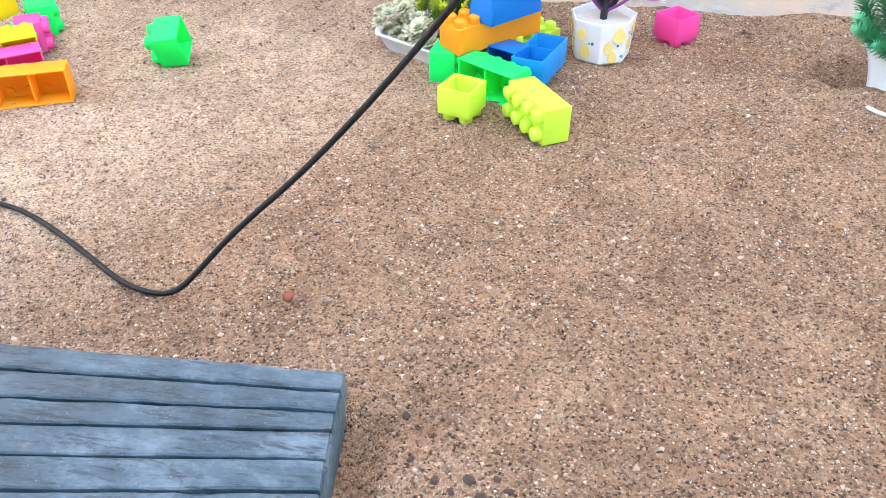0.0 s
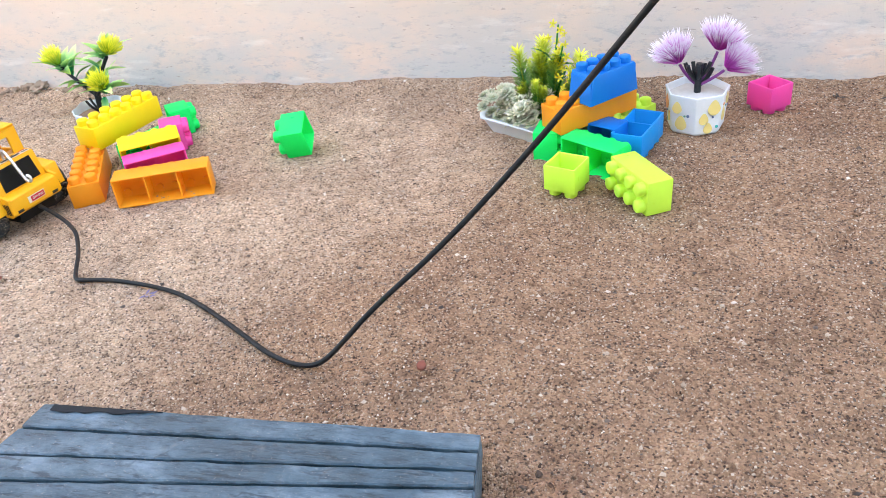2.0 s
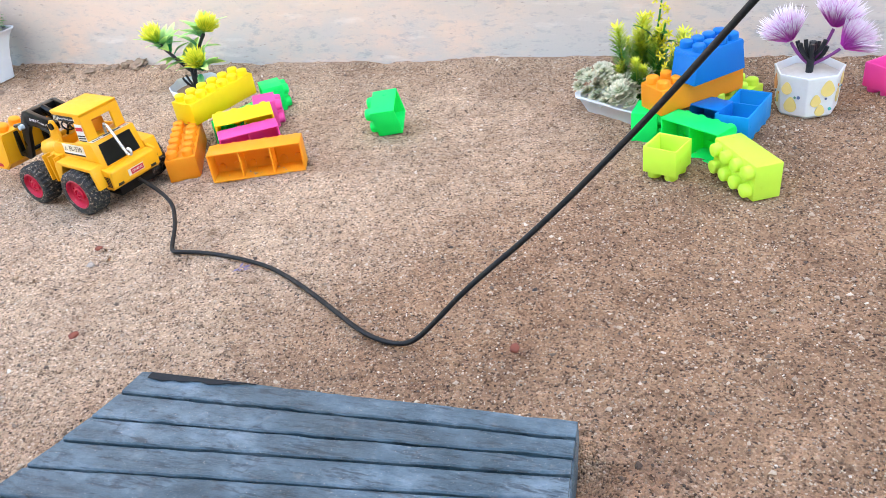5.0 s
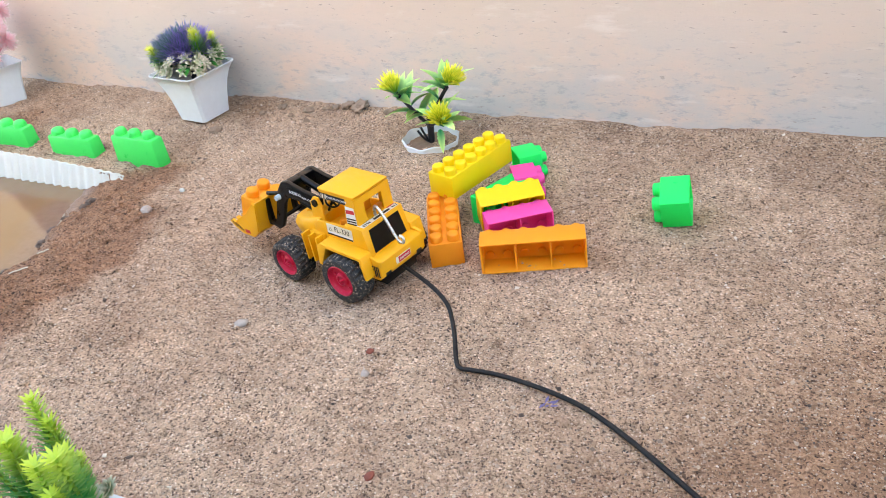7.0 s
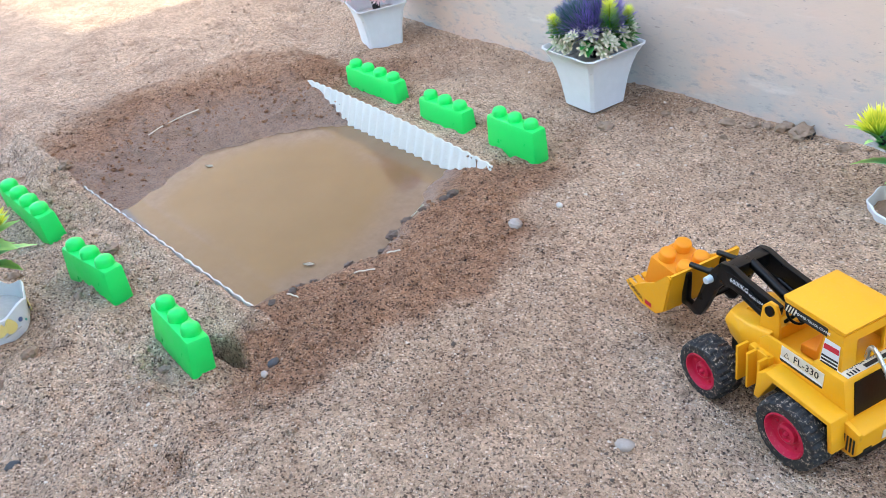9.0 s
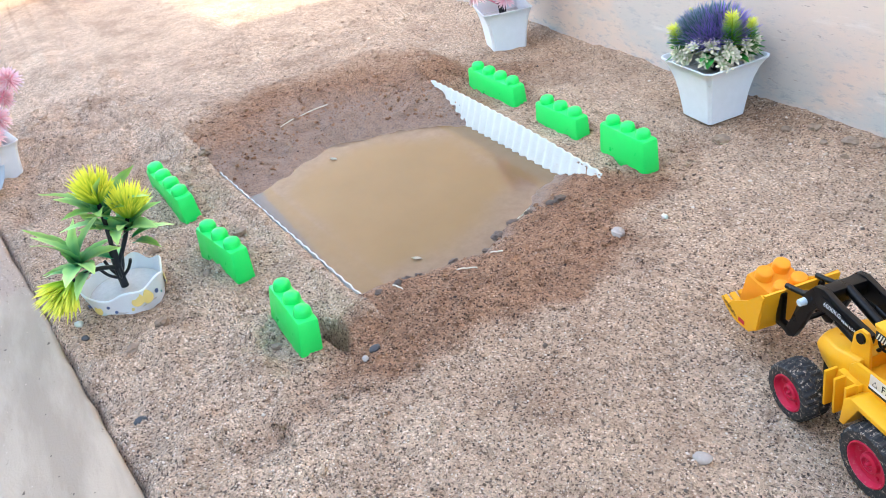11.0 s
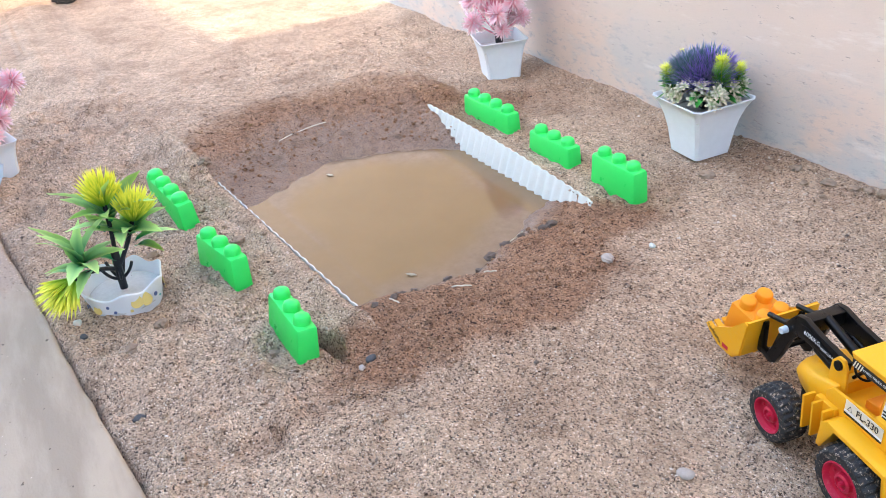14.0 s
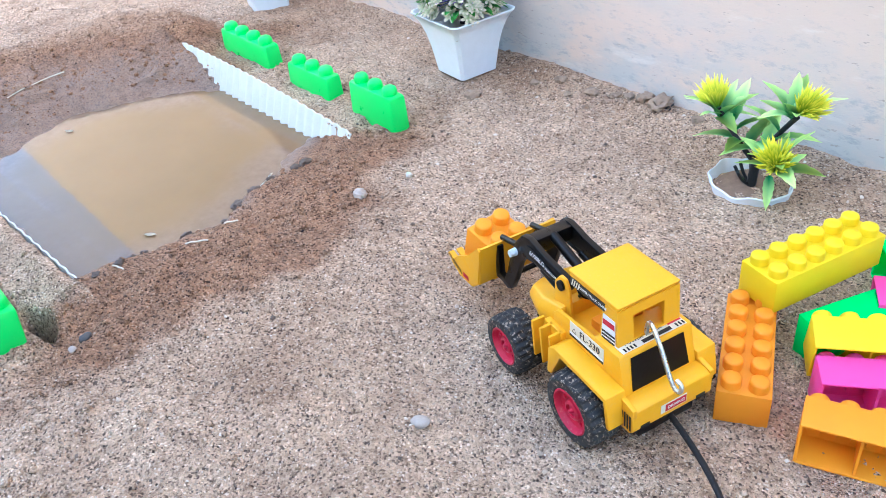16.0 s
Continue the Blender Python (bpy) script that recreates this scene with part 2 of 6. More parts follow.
def make_board():
    """Weathered blue-grey board, faded patches, dark scratches and sand dust."""
    m, nt, b = material("weathered_board")
    vec = coords(nt)
    along = coords(nt, 1.0, (1.2, 6, 4))
    big = noise_tex(nt, coords(nt, 1.0, (0.8, 1.3, 1)), 17, 8, 0.72)
    grain = noise_tex(nt, along, 34, 6, 0.72)
    tone = ramp(nt, [(0.32, (0.018, 0.040, 0.054)), (0.50, (0.058, 0.096, 0.122)), (0.68, (0.165, 0.215, 0.250))])
    nt.links.new(big, tone.inputs[0])
    c = tone.outputs[0]
    g = ramp(nt, [(0.36, (0.28, 0.30, 0.32)), (0.47, (1, 1, 1)), (0.62, (1.15, 1.15, 1.15))])
    nt.links.new(grain, g.inputs[0])
    c = mix(nt, 0.85, c, g.outputs[0], "MULTIPLY")
    brown = noise_tex(nt, vec, 40, 5, 0.7)
    br = ramp(nt, [(0.60, (0, 0, 0)), (0.75, (0.65, 0.65, 0.65))])
    nt.links.new(brown, br.inputs[0])
    c = mix(nt, br.outputs[0], c, (0.16, 0.16, 0.155))
    fine = noise_tex(nt, vec, 600, 2)
    fi = ramp(nt, [(0.66, (0, 0, 0)), (0.74, (0.6, 0.6, 0.6))])
    nt.links.new(fine, fi.inputs[0])
    warp = nt.nodes.new("ShaderNodeVectorMath")
    warp.operation = "MULTIPLY_ADD"
    wob = node(nt, "TexNoise", Scale=30.0, Detail=4.0)
    nt.links.new(vec, wob.inputs["Vector"])
    nt.links.new(wob.outputs["Color"], warp.inputs[0])
    warp.inputs[1].default_value = (0.05, 0.02, 0.0)
    nt.links.new(coords(nt, 1.0, (0.5, 1.6, 1)), warp.inputs[2])
    veins = nt.nodes.new("ShaderNodeTexVoronoi")
    veins.feature = "DISTANCE_TO_EDGE"
    veins.inputs["Scale"].default_value = 26
    nt.links.new(warp.outputs[0], veins.inputs["Vector"])
    ve = ramp(nt, [(0.012, (0.35, 0.35, 0.35)), (0.035, (0, 0, 0))])
    nt.links.new(veins.outputs["Distance"], ve.inputs[0])
    vm = ramp(nt, [(0.48, (0, 0, 0)), (0.56, (1, 1, 1))])
    nt.links.new(brown, vm.inputs[0])
    c = mix(nt, mix(nt, 1.0, ve.outputs[0], vm.outputs[0], "MULTIPLY"), c, (0.012, 0.018, 0.026))
    nt.links.new(mix(nt, fi.outputs[0], c, (0.34, 0.31, 0.27)), b.inputs["Base Color"])
    gloss = ramp(nt, [(0.35, (0.30,) * 3), (0.65, (0.58,) * 3)])
    nt.links.new(big, gloss.inputs[0])
    nt.links.new(gloss.outputs[0], b.inputs["Roughness"])
    b.inputs["Specular IOR Level"].default_value = 0.35
    bump(nt, b, grain, 0.6, 0.002)
    return m


BOARD = make_board()


def make_water():
    m, nt, b = material("muddy_water")
    vec = coords(nt)
    n = noise_tex(nt, vec, 7, 4)
    silt = node(nt, "Attribute")
    silt.attribute_name = "shallow"
    deep = mix(nt, n, (0.165, 0.102, 0.044), (0.222, 0.140, 0.064))
    nt.links.new(mix(nt, silt.outputs["Fac"], deep, mix(nt, noise_tex(nt, vec, 60, 5, 0.7), (0.120, 0.078, 0.052), (0.26, 0.180, 0.125))), b.inputs["Base Color"])
    b.inputs["Roughness"].default_value = 0.03
    b.inputs["IOR"].default_value = 1.33
    bump(nt, b, noise_tex(nt, vec, 30, 2), 0.03, 0.001)
    return m


WATER = make_water()
YELLOW = plastic("loader_yellow_plastic", (0.84, 0.395, 0.010), 0.40, 0.16)
BLACK = plastic("black_plastic", (0.0030, 0.0030, 0.0035), 0.30, 0.006, shine=0.22)
RED = plastic("crimson_rim_plastic", (0.50, 0.012, 0.05), 0.36, 0.22)
SEAT = plastic("orange_seat_plastic", (0.80, 0.25, 0.01), 0.4, 0.05)
WHITE = plastic("white_pot_plastic", (0.76, 0.79, 0.82), 0.38, 0.10)
B_YELLOW = plastic("block_yellow", (0.98, 0.74, 0.02), 0.33, 0.03, 0.30)
B_ORANGE = plastic("block_orange", (1.0, 0.40, 0.028), 0.33, 0.02, 0.36)
B_AMBER = plastic("block_amber", (1.0, 0.44, 0.030), 0.33, 0.02, 0.36)
B_GREEN = plastic("block_green", (0.0, 0.92, 0.20), 0.33, 0.0, 0.36, 0.3)
B_FENCE = plastic("block_leaf_green", (0.05, 0.84, 0.15), 0.33, 0.05, 0.14)
B_LIME = plastic("block_lime", (0.70, 0.95, 0.11), 0.33, 0.02, 0.36)
B_PINK = plastic("block_pink", (0.98, 0.11, 0.47), 0.33, 0.02, 0.36)
B_BLUE = plastic("block_blue", (0.0, 0.150, 0.52), 0.33, 0.0, 0.06, 0.22)
B_SKY = plastic("block_sky_blue", (0.0, 0.28, 0.70), 0.33, 0.0, 0.15, 0.25)
CORRUGATED = plastic("white_corrugated_sheet", (0.66, 0.66, 0.60), 0.5, 0.35)
PAPER = plastic("sticker_paper", (0.72, 0.66, 0.52), 0.5, 0.05)
INK = plastic("sticker_ink", (0.02, 0.018, 0.016), 0.5, 0.0)
STICKER_RED = plastic("sticker_red", (0.55, 0.02, 0.04), 0.5, 0.0)
PRINT_WHITE = plastic("white_print", (0.75, 0.76, 0.76), 0.5, 0.0)
SCREW = plastic("pale_screw_cap", (0.55, 0.62, 0.66), 0.3, 0.0)


def make_metal():
    m, nt, b = material("zinc_wire")
    b.inputs["Base Color"].default_value = (0.62, 0.64, 0.66, 1)
    b.inputs["Metallic"].default_value = 1.0
    n = noise_tex(nt, coords(nt), 300, 3)
    r = ramp(nt, [(0.3, (0.2,) * 3), (0.7, (0.45,) * 3)])
    nt.links.new(n, r.inputs[0])
    nt.links.new(r.outputs[0], b.inputs["Roughness"])
    return m


ZINC = make_metal()


def make_rubber():
    m, nt, b = material("tyre_rubber")
    vec = coords(nt)
    n = noise_tex(nt, vec, 330, 4, 0.7)
    r = ramp(nt, [(0.48, (0.012, 0.012, 0.013)), (0.58, (0.04, 0.034, 0.028)), (0.64, (0.36, 0.28, 0.21))])
    nt.links.new(n, r.inputs[0])
    nt.links.new(r.outputs[0], b.inputs["Base Color"])
    b.inputs["Roughness"].default_value = 0.7
    bump(nt, b, n, 0.4, 0.001)
    return m


RUBBER = make_rubber()
CABLE = plastic("black_cable_sheath", (0.007, 0.007, 0.008), 0.5, 0.06, shine=0.3)
LEAF_YG = two_tone("leaf_green_to_yellow", (0.010, 0.34, 0.14), (0.70, 0.90, 0.34))
LEAF_GREEN = two_tone("leaf_green", (0.006, 0.13, 0.04), (0.10, 0.42, 0.08))
SPIKE_Y = two_tone("spike_yellow", (0.20, 0.50, 0.025), (1.0, 0.96, 0.12))
SPIKE_PURPLE = two_tone("spike_purple", (0.010, 0.09, 0.07), (0.38, 0.27, 0.78))
SPIKE_GREEN = two_tone("spike_green_purple", (0.010, 0.16, 0.085), (0.42, 0.38, 0.66))
SPIKE_VIOLET = two_tone("spike_violet_white", (0.62, 0.03, 0.52), (0.95, 0.90, 0.96))
SPIKE_PINK = two_tone("spike_pink", (1.0, 0.47, 0.55), (1.0, 0.88, 0.90))
FERN = two_tone("fern_green_yellow", (0.030, 0.26, 0.045), (0.88, 0.84, 0.05))
SUCCULENT = two_tone("succulent_pale", (0.14, 0.32, 0.11), (0.82, 0.74, 0.58))
CREAM = two_tone("cream_florets", (0.30, 0.44, 0.18), (0.90, 0.78, 0.66))
STEM = plastic("dark_stem", (0.016, 0.018, 0.022), 0.45, 0.05)
SOIL_FILL = make_stone("pot_filler", (0.42, 0.40, 0.38), (0.62, 0.60, 0.57), 0.9)


# ---- mesh helpers ----
def finish(bm, name, mat, smooth=40):
    me = bpy.data.meshes.new(name)
    bm.normal_update()
    bm.to_mesh(me)
    bm.free()
    me.materials.append(mat)
    if smooth:
        me.polygons.foreach_set("use_smooth", [True] * len(me.polygons))
        me.set_sharp_from_angle(angle=radians(smooth))
    return me


def part(name, bm, mat, parent, label="", bev=0.0, smooth=40, m=None):
    """One mesh object under a thing or a part."""
    if bev:
        bm.normal_update()
        edges = [e for e in bm.edges if len(e.link_faces) == 2 and e.calc_face_angle(0) > 0.6]
        bmesh.ops.bevel(bm, geom=edges, offset=bev, segments=2, profile=0.5, affect="EDGES", clamp_overlap=True)
    ob = new(name, finish(bm, name, mat, smooth))
    ob.parent = parent
    if m is not None:
        ob.matrix_basis = m
    if label:
        tagged(ob, label)
    return ob


def reuse(ob, parent, m, name=None):
    """The same mesh again as another part."""
    o = new(name or ob.name.split(".")[0], ob.data)
    o.parent = parent
    o.matrix_basis = m
    return o


def thing(name, m, label, category, group="", kind=""):
    ob = new(name)
    ob.empty_display_size = 0.02
    ob.matrix_basis = m
    return tagged(ob, label, category, group, kind)


def solo(name, bm, mat, m, label, category, group="", kind="", bev=0.0, smooth=40):
    ob = part(name, bm, mat, None, "", bev, smooth, m)
    return tagged(ob, label, category, group, kind)


def add_box(bm, x0, x1, y0, y1, z0, z1):
    v = [bm.verts.new(p) for p in ((x0, y0, z0), (x1, y0, z0), (x1, y1, z0), (x0, y1, z0), (x0, y0, z1), (x1, y0, z1), (x1, y1, z1), (x0, y1, z1))]
    for f in ((3, 2, 1, 0), (4, 5, 6, 7), (0, 1, 5, 4), (1, 2, 6, 5), (2, 3, 7, 6), (3, 0, 4, 7)):
        bm.faces.new([v[i] for i in f])
    return v


def add_prism(bm, pts, y0, y1):
    """A polygon in x and z drawn out from y0 to y1."""
    a = [bm.verts.new((x, y0, z)) for x, z in pts]
    b = [bm.verts.new((x, y1, z)) for x, z in pts]
    n = len(pts)
    faces = [bm.faces.new(a), bm.faces.new(b[::-1])]
    for i in range(n):
        faces.append(bm.faces.new((a[i], b[i], b[(i + 1) % n], a[(i + 1) % n])))
    bmesh.ops.recalc_face_normals(bm, faces=faces)
    return a + b


def add_tube(bm, p0, p1, r0, r1, seg=12, cap=True):
    p0, p1 = Vector(p0), Vector(p1)
    q = (p1 - p0).to_track_quat("Z", "Y")
    rings = []
    for p, r in ((p0, r0), (p1, r1)):
        rings.append([bm.verts.new(p + q @ Vector((r * math.cos(2 * math.pi * i / seg), r * math.sin(2 * math.pi * i / seg), 0))) for i in range(seg)])
    for i in range(seg):
        bm.faces.new((rings[0][i], rings[0][(i + 1) % seg], rings[1][(i + 1) % seg], rings[1][i]))
    if cap:
        bm.faces.new(rings[0][::-1])
        bm.faces.new(rings[1])
    return rings


def add_lathe(bm, profile, seg=28, axis="Z", capped=True):
    """A profile of (radius, height) turned round an axis through the origin."""
    rows = []
    for r, h in profile:
        row = []
        for i in range(seg):
            a = 2 * math.pi * i / seg
            p = (r * math.cos(a), r * math.sin(a), h) if axis == "Z" else (r * math.cos(a), h, r * math.sin(a))
            row.append(bm.verts.new(p))
        rows.append(row)
    faces = []
    for k in range(len(rows) - 1):
        for i in range(seg):
            faces.append(bm.faces.new((rows[k][i], rows[k][(i + 1) % seg], rows[k + 1][(i + 1) % seg], rows[k + 1][i])))
    for row, h in ((rows[0], 0), (rows[-1], 1)):
        if capped and profile[0 if h == 0 else -1][0] > 1e-6:
            faces.append(bm.faces.new(row if h else row[::-1]))
    bmesh.ops.recalc_face_normals(bm, faces=faces)
    return rows


def wire(name, points, radius, mat, parent=None, res=6):
    cu = bpy.data.curves.new(name, "CURVE")
    cu.dimensions, cu.bevel_depth, cu.bevel_resolution, cu.resolution_u = "3D", radius, 3, res
    sp = cu.splines.new("NURBS")
    sp.points.add(len(points) - 1)
    for p, c in zip(sp.points, points):
        p.co = (*c, 1)
    sp.use_endpoint_u, sp.order_u = True, 3
    cu.use_fill_caps = True
    tmp = bpy.data.objects.new(name, cu)
    me = bpy.data.meshes.new_from_object(tmp)
    bpy.data.objects.remove(tmp)
    bpy.data.curves.remove(cu)
    me.materials.clear()
    me.materials.append(mat)
    me.polygons.foreach_set("use_smooth", [True] * len(me.polygons))
    ob = new(name, me)
    ob.parent = parent
    return ob


def lettering(name, words, size, mat, parent, m):
    cu = bpy.data.curves.new(name, "FONT")
    cu.body, cu.size, cu.align_x, cu.align_y, cu.extrude = words, size, "CENTER", "CENTER", 0.0001
    cu.resolution_u = 2
    tmp = bpy.data.objects.new(name, cu)
    me = bpy.data.meshes.new_from_object(tmp)
    bpy.data.objects.remove(tmp)
    bpy.data.curves.remove(cu)
    me.materials.clear()
    me.materials.append(mat)
    ob = new(name, me)
    ob.parent = parent
    ob.matrix_basis = m
    return ob


# ---- ground with the dug pond ----
def vnoise(x, y, freq, seed):
    """Smooth value noise on arrays, -1 to 1."""
    def rnd(i, j):
        h = (i.astype(np.int64) * 374761393 + j.astype(np.int64) * 668265263 + seed * 974711) & 0xFFFFFFFF
        h = ((h ^ (h >> 13)) * 1274126177) & 0xFFFFFFFF
        return ((h ^ (h >> 16)) & 0xFFFF) / 32767.5 - 1.0
    u, v = x * freq, y * freq
    i, j = np.floor(u), np.floor(v)
    fu, fv = u - i, v - j
    fu, fv = fu * fu * (3 - 2 * fu), fv * fv * (3 - 2 * fv)
    a = rnd(i, j) * (1 - fu) + rnd(i + 1, j) * fu
    b = rnd(i, j + 1) * (1 - fu) + rnd(i + 1, j + 1) * fu
    return a * (1 - fv) + b * fv


def smooth01(v, lo, hi):
    t = np.clip((v - lo) / (hi - lo), 0, 1)
    return t * t * (3 - 2 * t)


SHORE = [(-1.150, -0.345), (-1.208, -0.255), (-1.236, -0.160), (-1.222, -0.085), (-1.116, 0.042), (-0.885, 0.042), (-0.836, -0.035), (-0.795, -0.115), (-0.772, -0.175), (-0.780, -0.330)]
WATER_Z = -0.030
WALL_Y = 0.368


def shore_distance(x, y):
    """About how far a point lies outside the water's edge (negative inside)."""
    d = np.full_like(x, -9.0)
    n = len(SHORE)
    for k in range(n):
        (ax, ay), (bx, by) = SHORE[k], SHORE[(k + 1) % n]
        ex, ey = bx - ax, by - ay
        length = math.hypot(ex, ey)
        d = np.maximum(d, -(-(x - ax) * ey + (y - ay) * ex) / length * -1.0)
    return d


def slab_edge(x):
    return -0.553 + 0.116 * x


def relief(x, y):
    """The ground's height, its share of soaking and painted shade, and its muddy and damp shares."""
    rough = 0.0035 * vnoise(x, y, 7, 1) + 0.0022 * vnoise(x, y, 22, 2) + 0.0018 * vnoise(x, y, 55, 3) + 0.0014 * vnoise(x, y, 110, 4)
    near = np.exp(-(((x + 0.45) / 3.5) ** 2 + ((y + 0.2) / 3.0) ** 2))
    z = rough * (0.35 + 0.65 * near)
    d = shore_distance(x, y) + 0.013 * vnoise(x, y, 12, 5) + 0.007 * vnoise(x, y, 34, 6) + 0.003 * vnoise(x, y, 80, 49)
    far = smooth01(-x, 0.85, 1.15)
    corner = smooth01(y, -0.09, 0.02) * smooth01(x, -0.97, -0.88)
    bank = 0.055 + 0.20 * far + 0.07 * corner
    crest = 0.010 + 0.022 * far - 0.011 * corner
    inside = WATER_Z + np.clip(d, -0.1, 0) * 0.5
    climb = (1 - (1 - np.clip(d / bank, 0, 1)) ** 1.7) * (crest - WATER_Z) + WATER_Z
    fall = crest * (1 - smooth01(d, bank, bank + 0.16))
    pit = np.where(d < 0, inside, np.where(d < bank, climb, fall))
    between = (y < 0.048) & (y > -0.366 + 0.070 * (x + 1.234) - 0.002)
    span = smooth01(x, -1.62, -1.45) * (1 - smooth01(x, -0.58, -0.5))
    shoulder = crest * (1 - smooth01(d, bank, bank + 0.14)) * smooth01(-x, 1.22, 1.34) * (1 - smooth01(y, 0.09, 0.16)) * (1 - smooth01(-y, 0.38, 0.43))
    side = np.minimum(smooth01(y - (-0.366 + 0.070 * (x + 1.234)), -0.10, 0.01), smooth01(0.045 - y, -0.10, 0.01))
    soft = np.where(x > -0.74, side, 0.0)
    z = z + np.where(between, pit, np.where(x > -0.74, np.where(d > bank, pit, crest), np.minimum(shoulder, 0.03)) * np.where(x > -0.74, soft, 1.0)) * span
    z = np.where(between & (d < bank * 0.8), z - rough * 0.55, z)
    # clods on the wet rim, scuffed sand on the near-left bank, soil packed behind the sheet
    rim = np.clip(1 - np.abs(d - 0.11) / 0.10, 0, 1) * smooth01(x, -0.95, -0.80)
    z = z + rim * (0.0050 * vnoise(x, y, 34, 41) + 0.0042 * vnoise(x, y, 75, 42))
    z = z + smooth01(-y, 0.35, 0.42) * smooth01(-x, 0.50, 0.62) * (0.0090 * vnoise(x, y, 17, 43) + 0.0060 * vnoise(x, y, 36, 44) + 0.0030 * vnoise(x, y, 80, 45))
    z = z + 0.0065 * np.exp(-(((y + 0.379 - 0.070 * (x + 1.234)) / 0.012) ** 2)) * smooth01(x, -1.28, -1.2) * (1 - smooth01(x, -0.74, -0.70))
    # sand heaped against the wall and the hollow beside a fence block
    z = z + 0.010 * smooth01(y, 0.30, 0.36) * (0.6 + 0.5 * vnoise(x, y, 9, 7))
    hole = np.exp(-((((x + 0.722) / 0.034) ** 2 + ((y + 0.386 - 0.08 * (x + 0.722) + 0.003 * vnoise(x, y, 45, 51)) / 0.0095) ** 2) ** 2.5))
    z = z - 0.042 * hole
    z = z - 0.030 * np.exp(-(((x - 0.872) / 0.022) ** 2 + ((y - 0.205) / 0.035) ** 2))
    z = z - 0.020 * smooth01(slab_edge(x) + 0.012 - y, 0, 0.02) * smooth01(x, -3.5, -3.0)
    z = z - 0.034 * smooth01(-0.524 - y + 0.006 * vnoise(x, y, 30, 48), 0, 0.007) * smooth01(x, -0.135, -0.10) * (1 - smooth01(x, 0.03, 0.06))
    z = z - 0.022 * np.exp(-(((x + 1.345) / 0.05) ** 2 + ((y + 0.655) / 0.02) ** 2))
    z = z - 0.014 * smooth01(-y, 0.395, 0.42) * smooth01(x, 0.0, 0.06) * (1 - smooth01(x, 0.44, 0.47))
    edge_n = 0.02 * vnoise(x, y, 10, 8) + 0.012 * vnoise(x, y, 28, 9)
    soaked_or_shade = (1 - smooth01(d + edge_n, 0.155 + 0.005 * far, 0.205 + 0.105 * far)) * np.where(between | (x < -1.1) | (x > -0.80), 1.0, 0.15)
    soaked_or_shade = soaked_or_shade * (1 - 0.92 * np.where(between, 0.0, smooth01(-x + edge_n, 0.69, 0.75) * smooth01(-y, 0.20, 0.26))) * (1 - 0.8 * smooth01(-y + edge_n, 0.375, 0.425) * smooth01(-x + edge_n, 0.54, 0.66)) * (1 - 0.75 * smooth01(y + edge_n, 0.055, 0.10) * smooth01(x + 2 * edge_n, -1.30, -1.10) * (1 - smooth01(x + edge_n, -0.80, -0.72)))
    z = z + far * np.where(between | (x < -1.2), 1.0, 0.0) * smooth01(d, 0.01, 0.05) * (1 - smooth01(d, 0.26, 0.36)) * (0.0035 * vnoise(x, y, 30, 46) + 0.0030 * vnoise(x, y, 70, 47))
    # shade inside the fence-block hollow, painted through the same darkening layer
    soaked_or_shade = np.maximum(soaked_or_shade, hole)
    # shadowed pit along the board's right end, put in as darker sand colour
    soaked_or_shade = np.maximum(soaked_or_shade, 0.85 * smooth01(x + edge_n, 0.425, 0.435) * (1 - smooth01(x + 1.5 * edge_n, 0.455, 0.50)) * smooth01(-y, 0.385, 0.41))
    muddy = np.where(between, 1 - smooth01(d + 1.2 * edge_n, 0.015 + 0.05 * far, 0.06 + 0.14 * far), 0.0)
    damp = np.clip(smooth01(x + 0.12 * vnoise(x, y, 3, 11), -0.10, 0.50) * 0.7 + 0.55 * smooth01(x - 0.8 * y, 0.15, 0.55) + 0.35 * smooth01(y, 0.2, 0.34) + 0.3 * np.clip(vnoise(x, y, 4, 12), 0, 1), 0, 1)
    parched = np.maximum(0.3 * smooth01(-y + edge_n, 0.36, 0.41) * smooth01(-x + edge_n, 0.50, 0.66), 0.45 * smooth01(-x + 2 * edge_n, 1.36, 1.52))
    damp = np.where(parched > 0.02, -parched, damp) * (1 - soaked_or_shade)
    return z, soaked_or_shade, muddy, damp


def spaced(lo, hi, step, reach):
    core = np.arange(lo, hi + step / 2, step)
    tail = np.cumsum(step * 1.35 ** np.arange(1, 32))
    tail = tail[tail < reach]
    return np.concatenate([lo - tail[::-1], core, hi + tail])


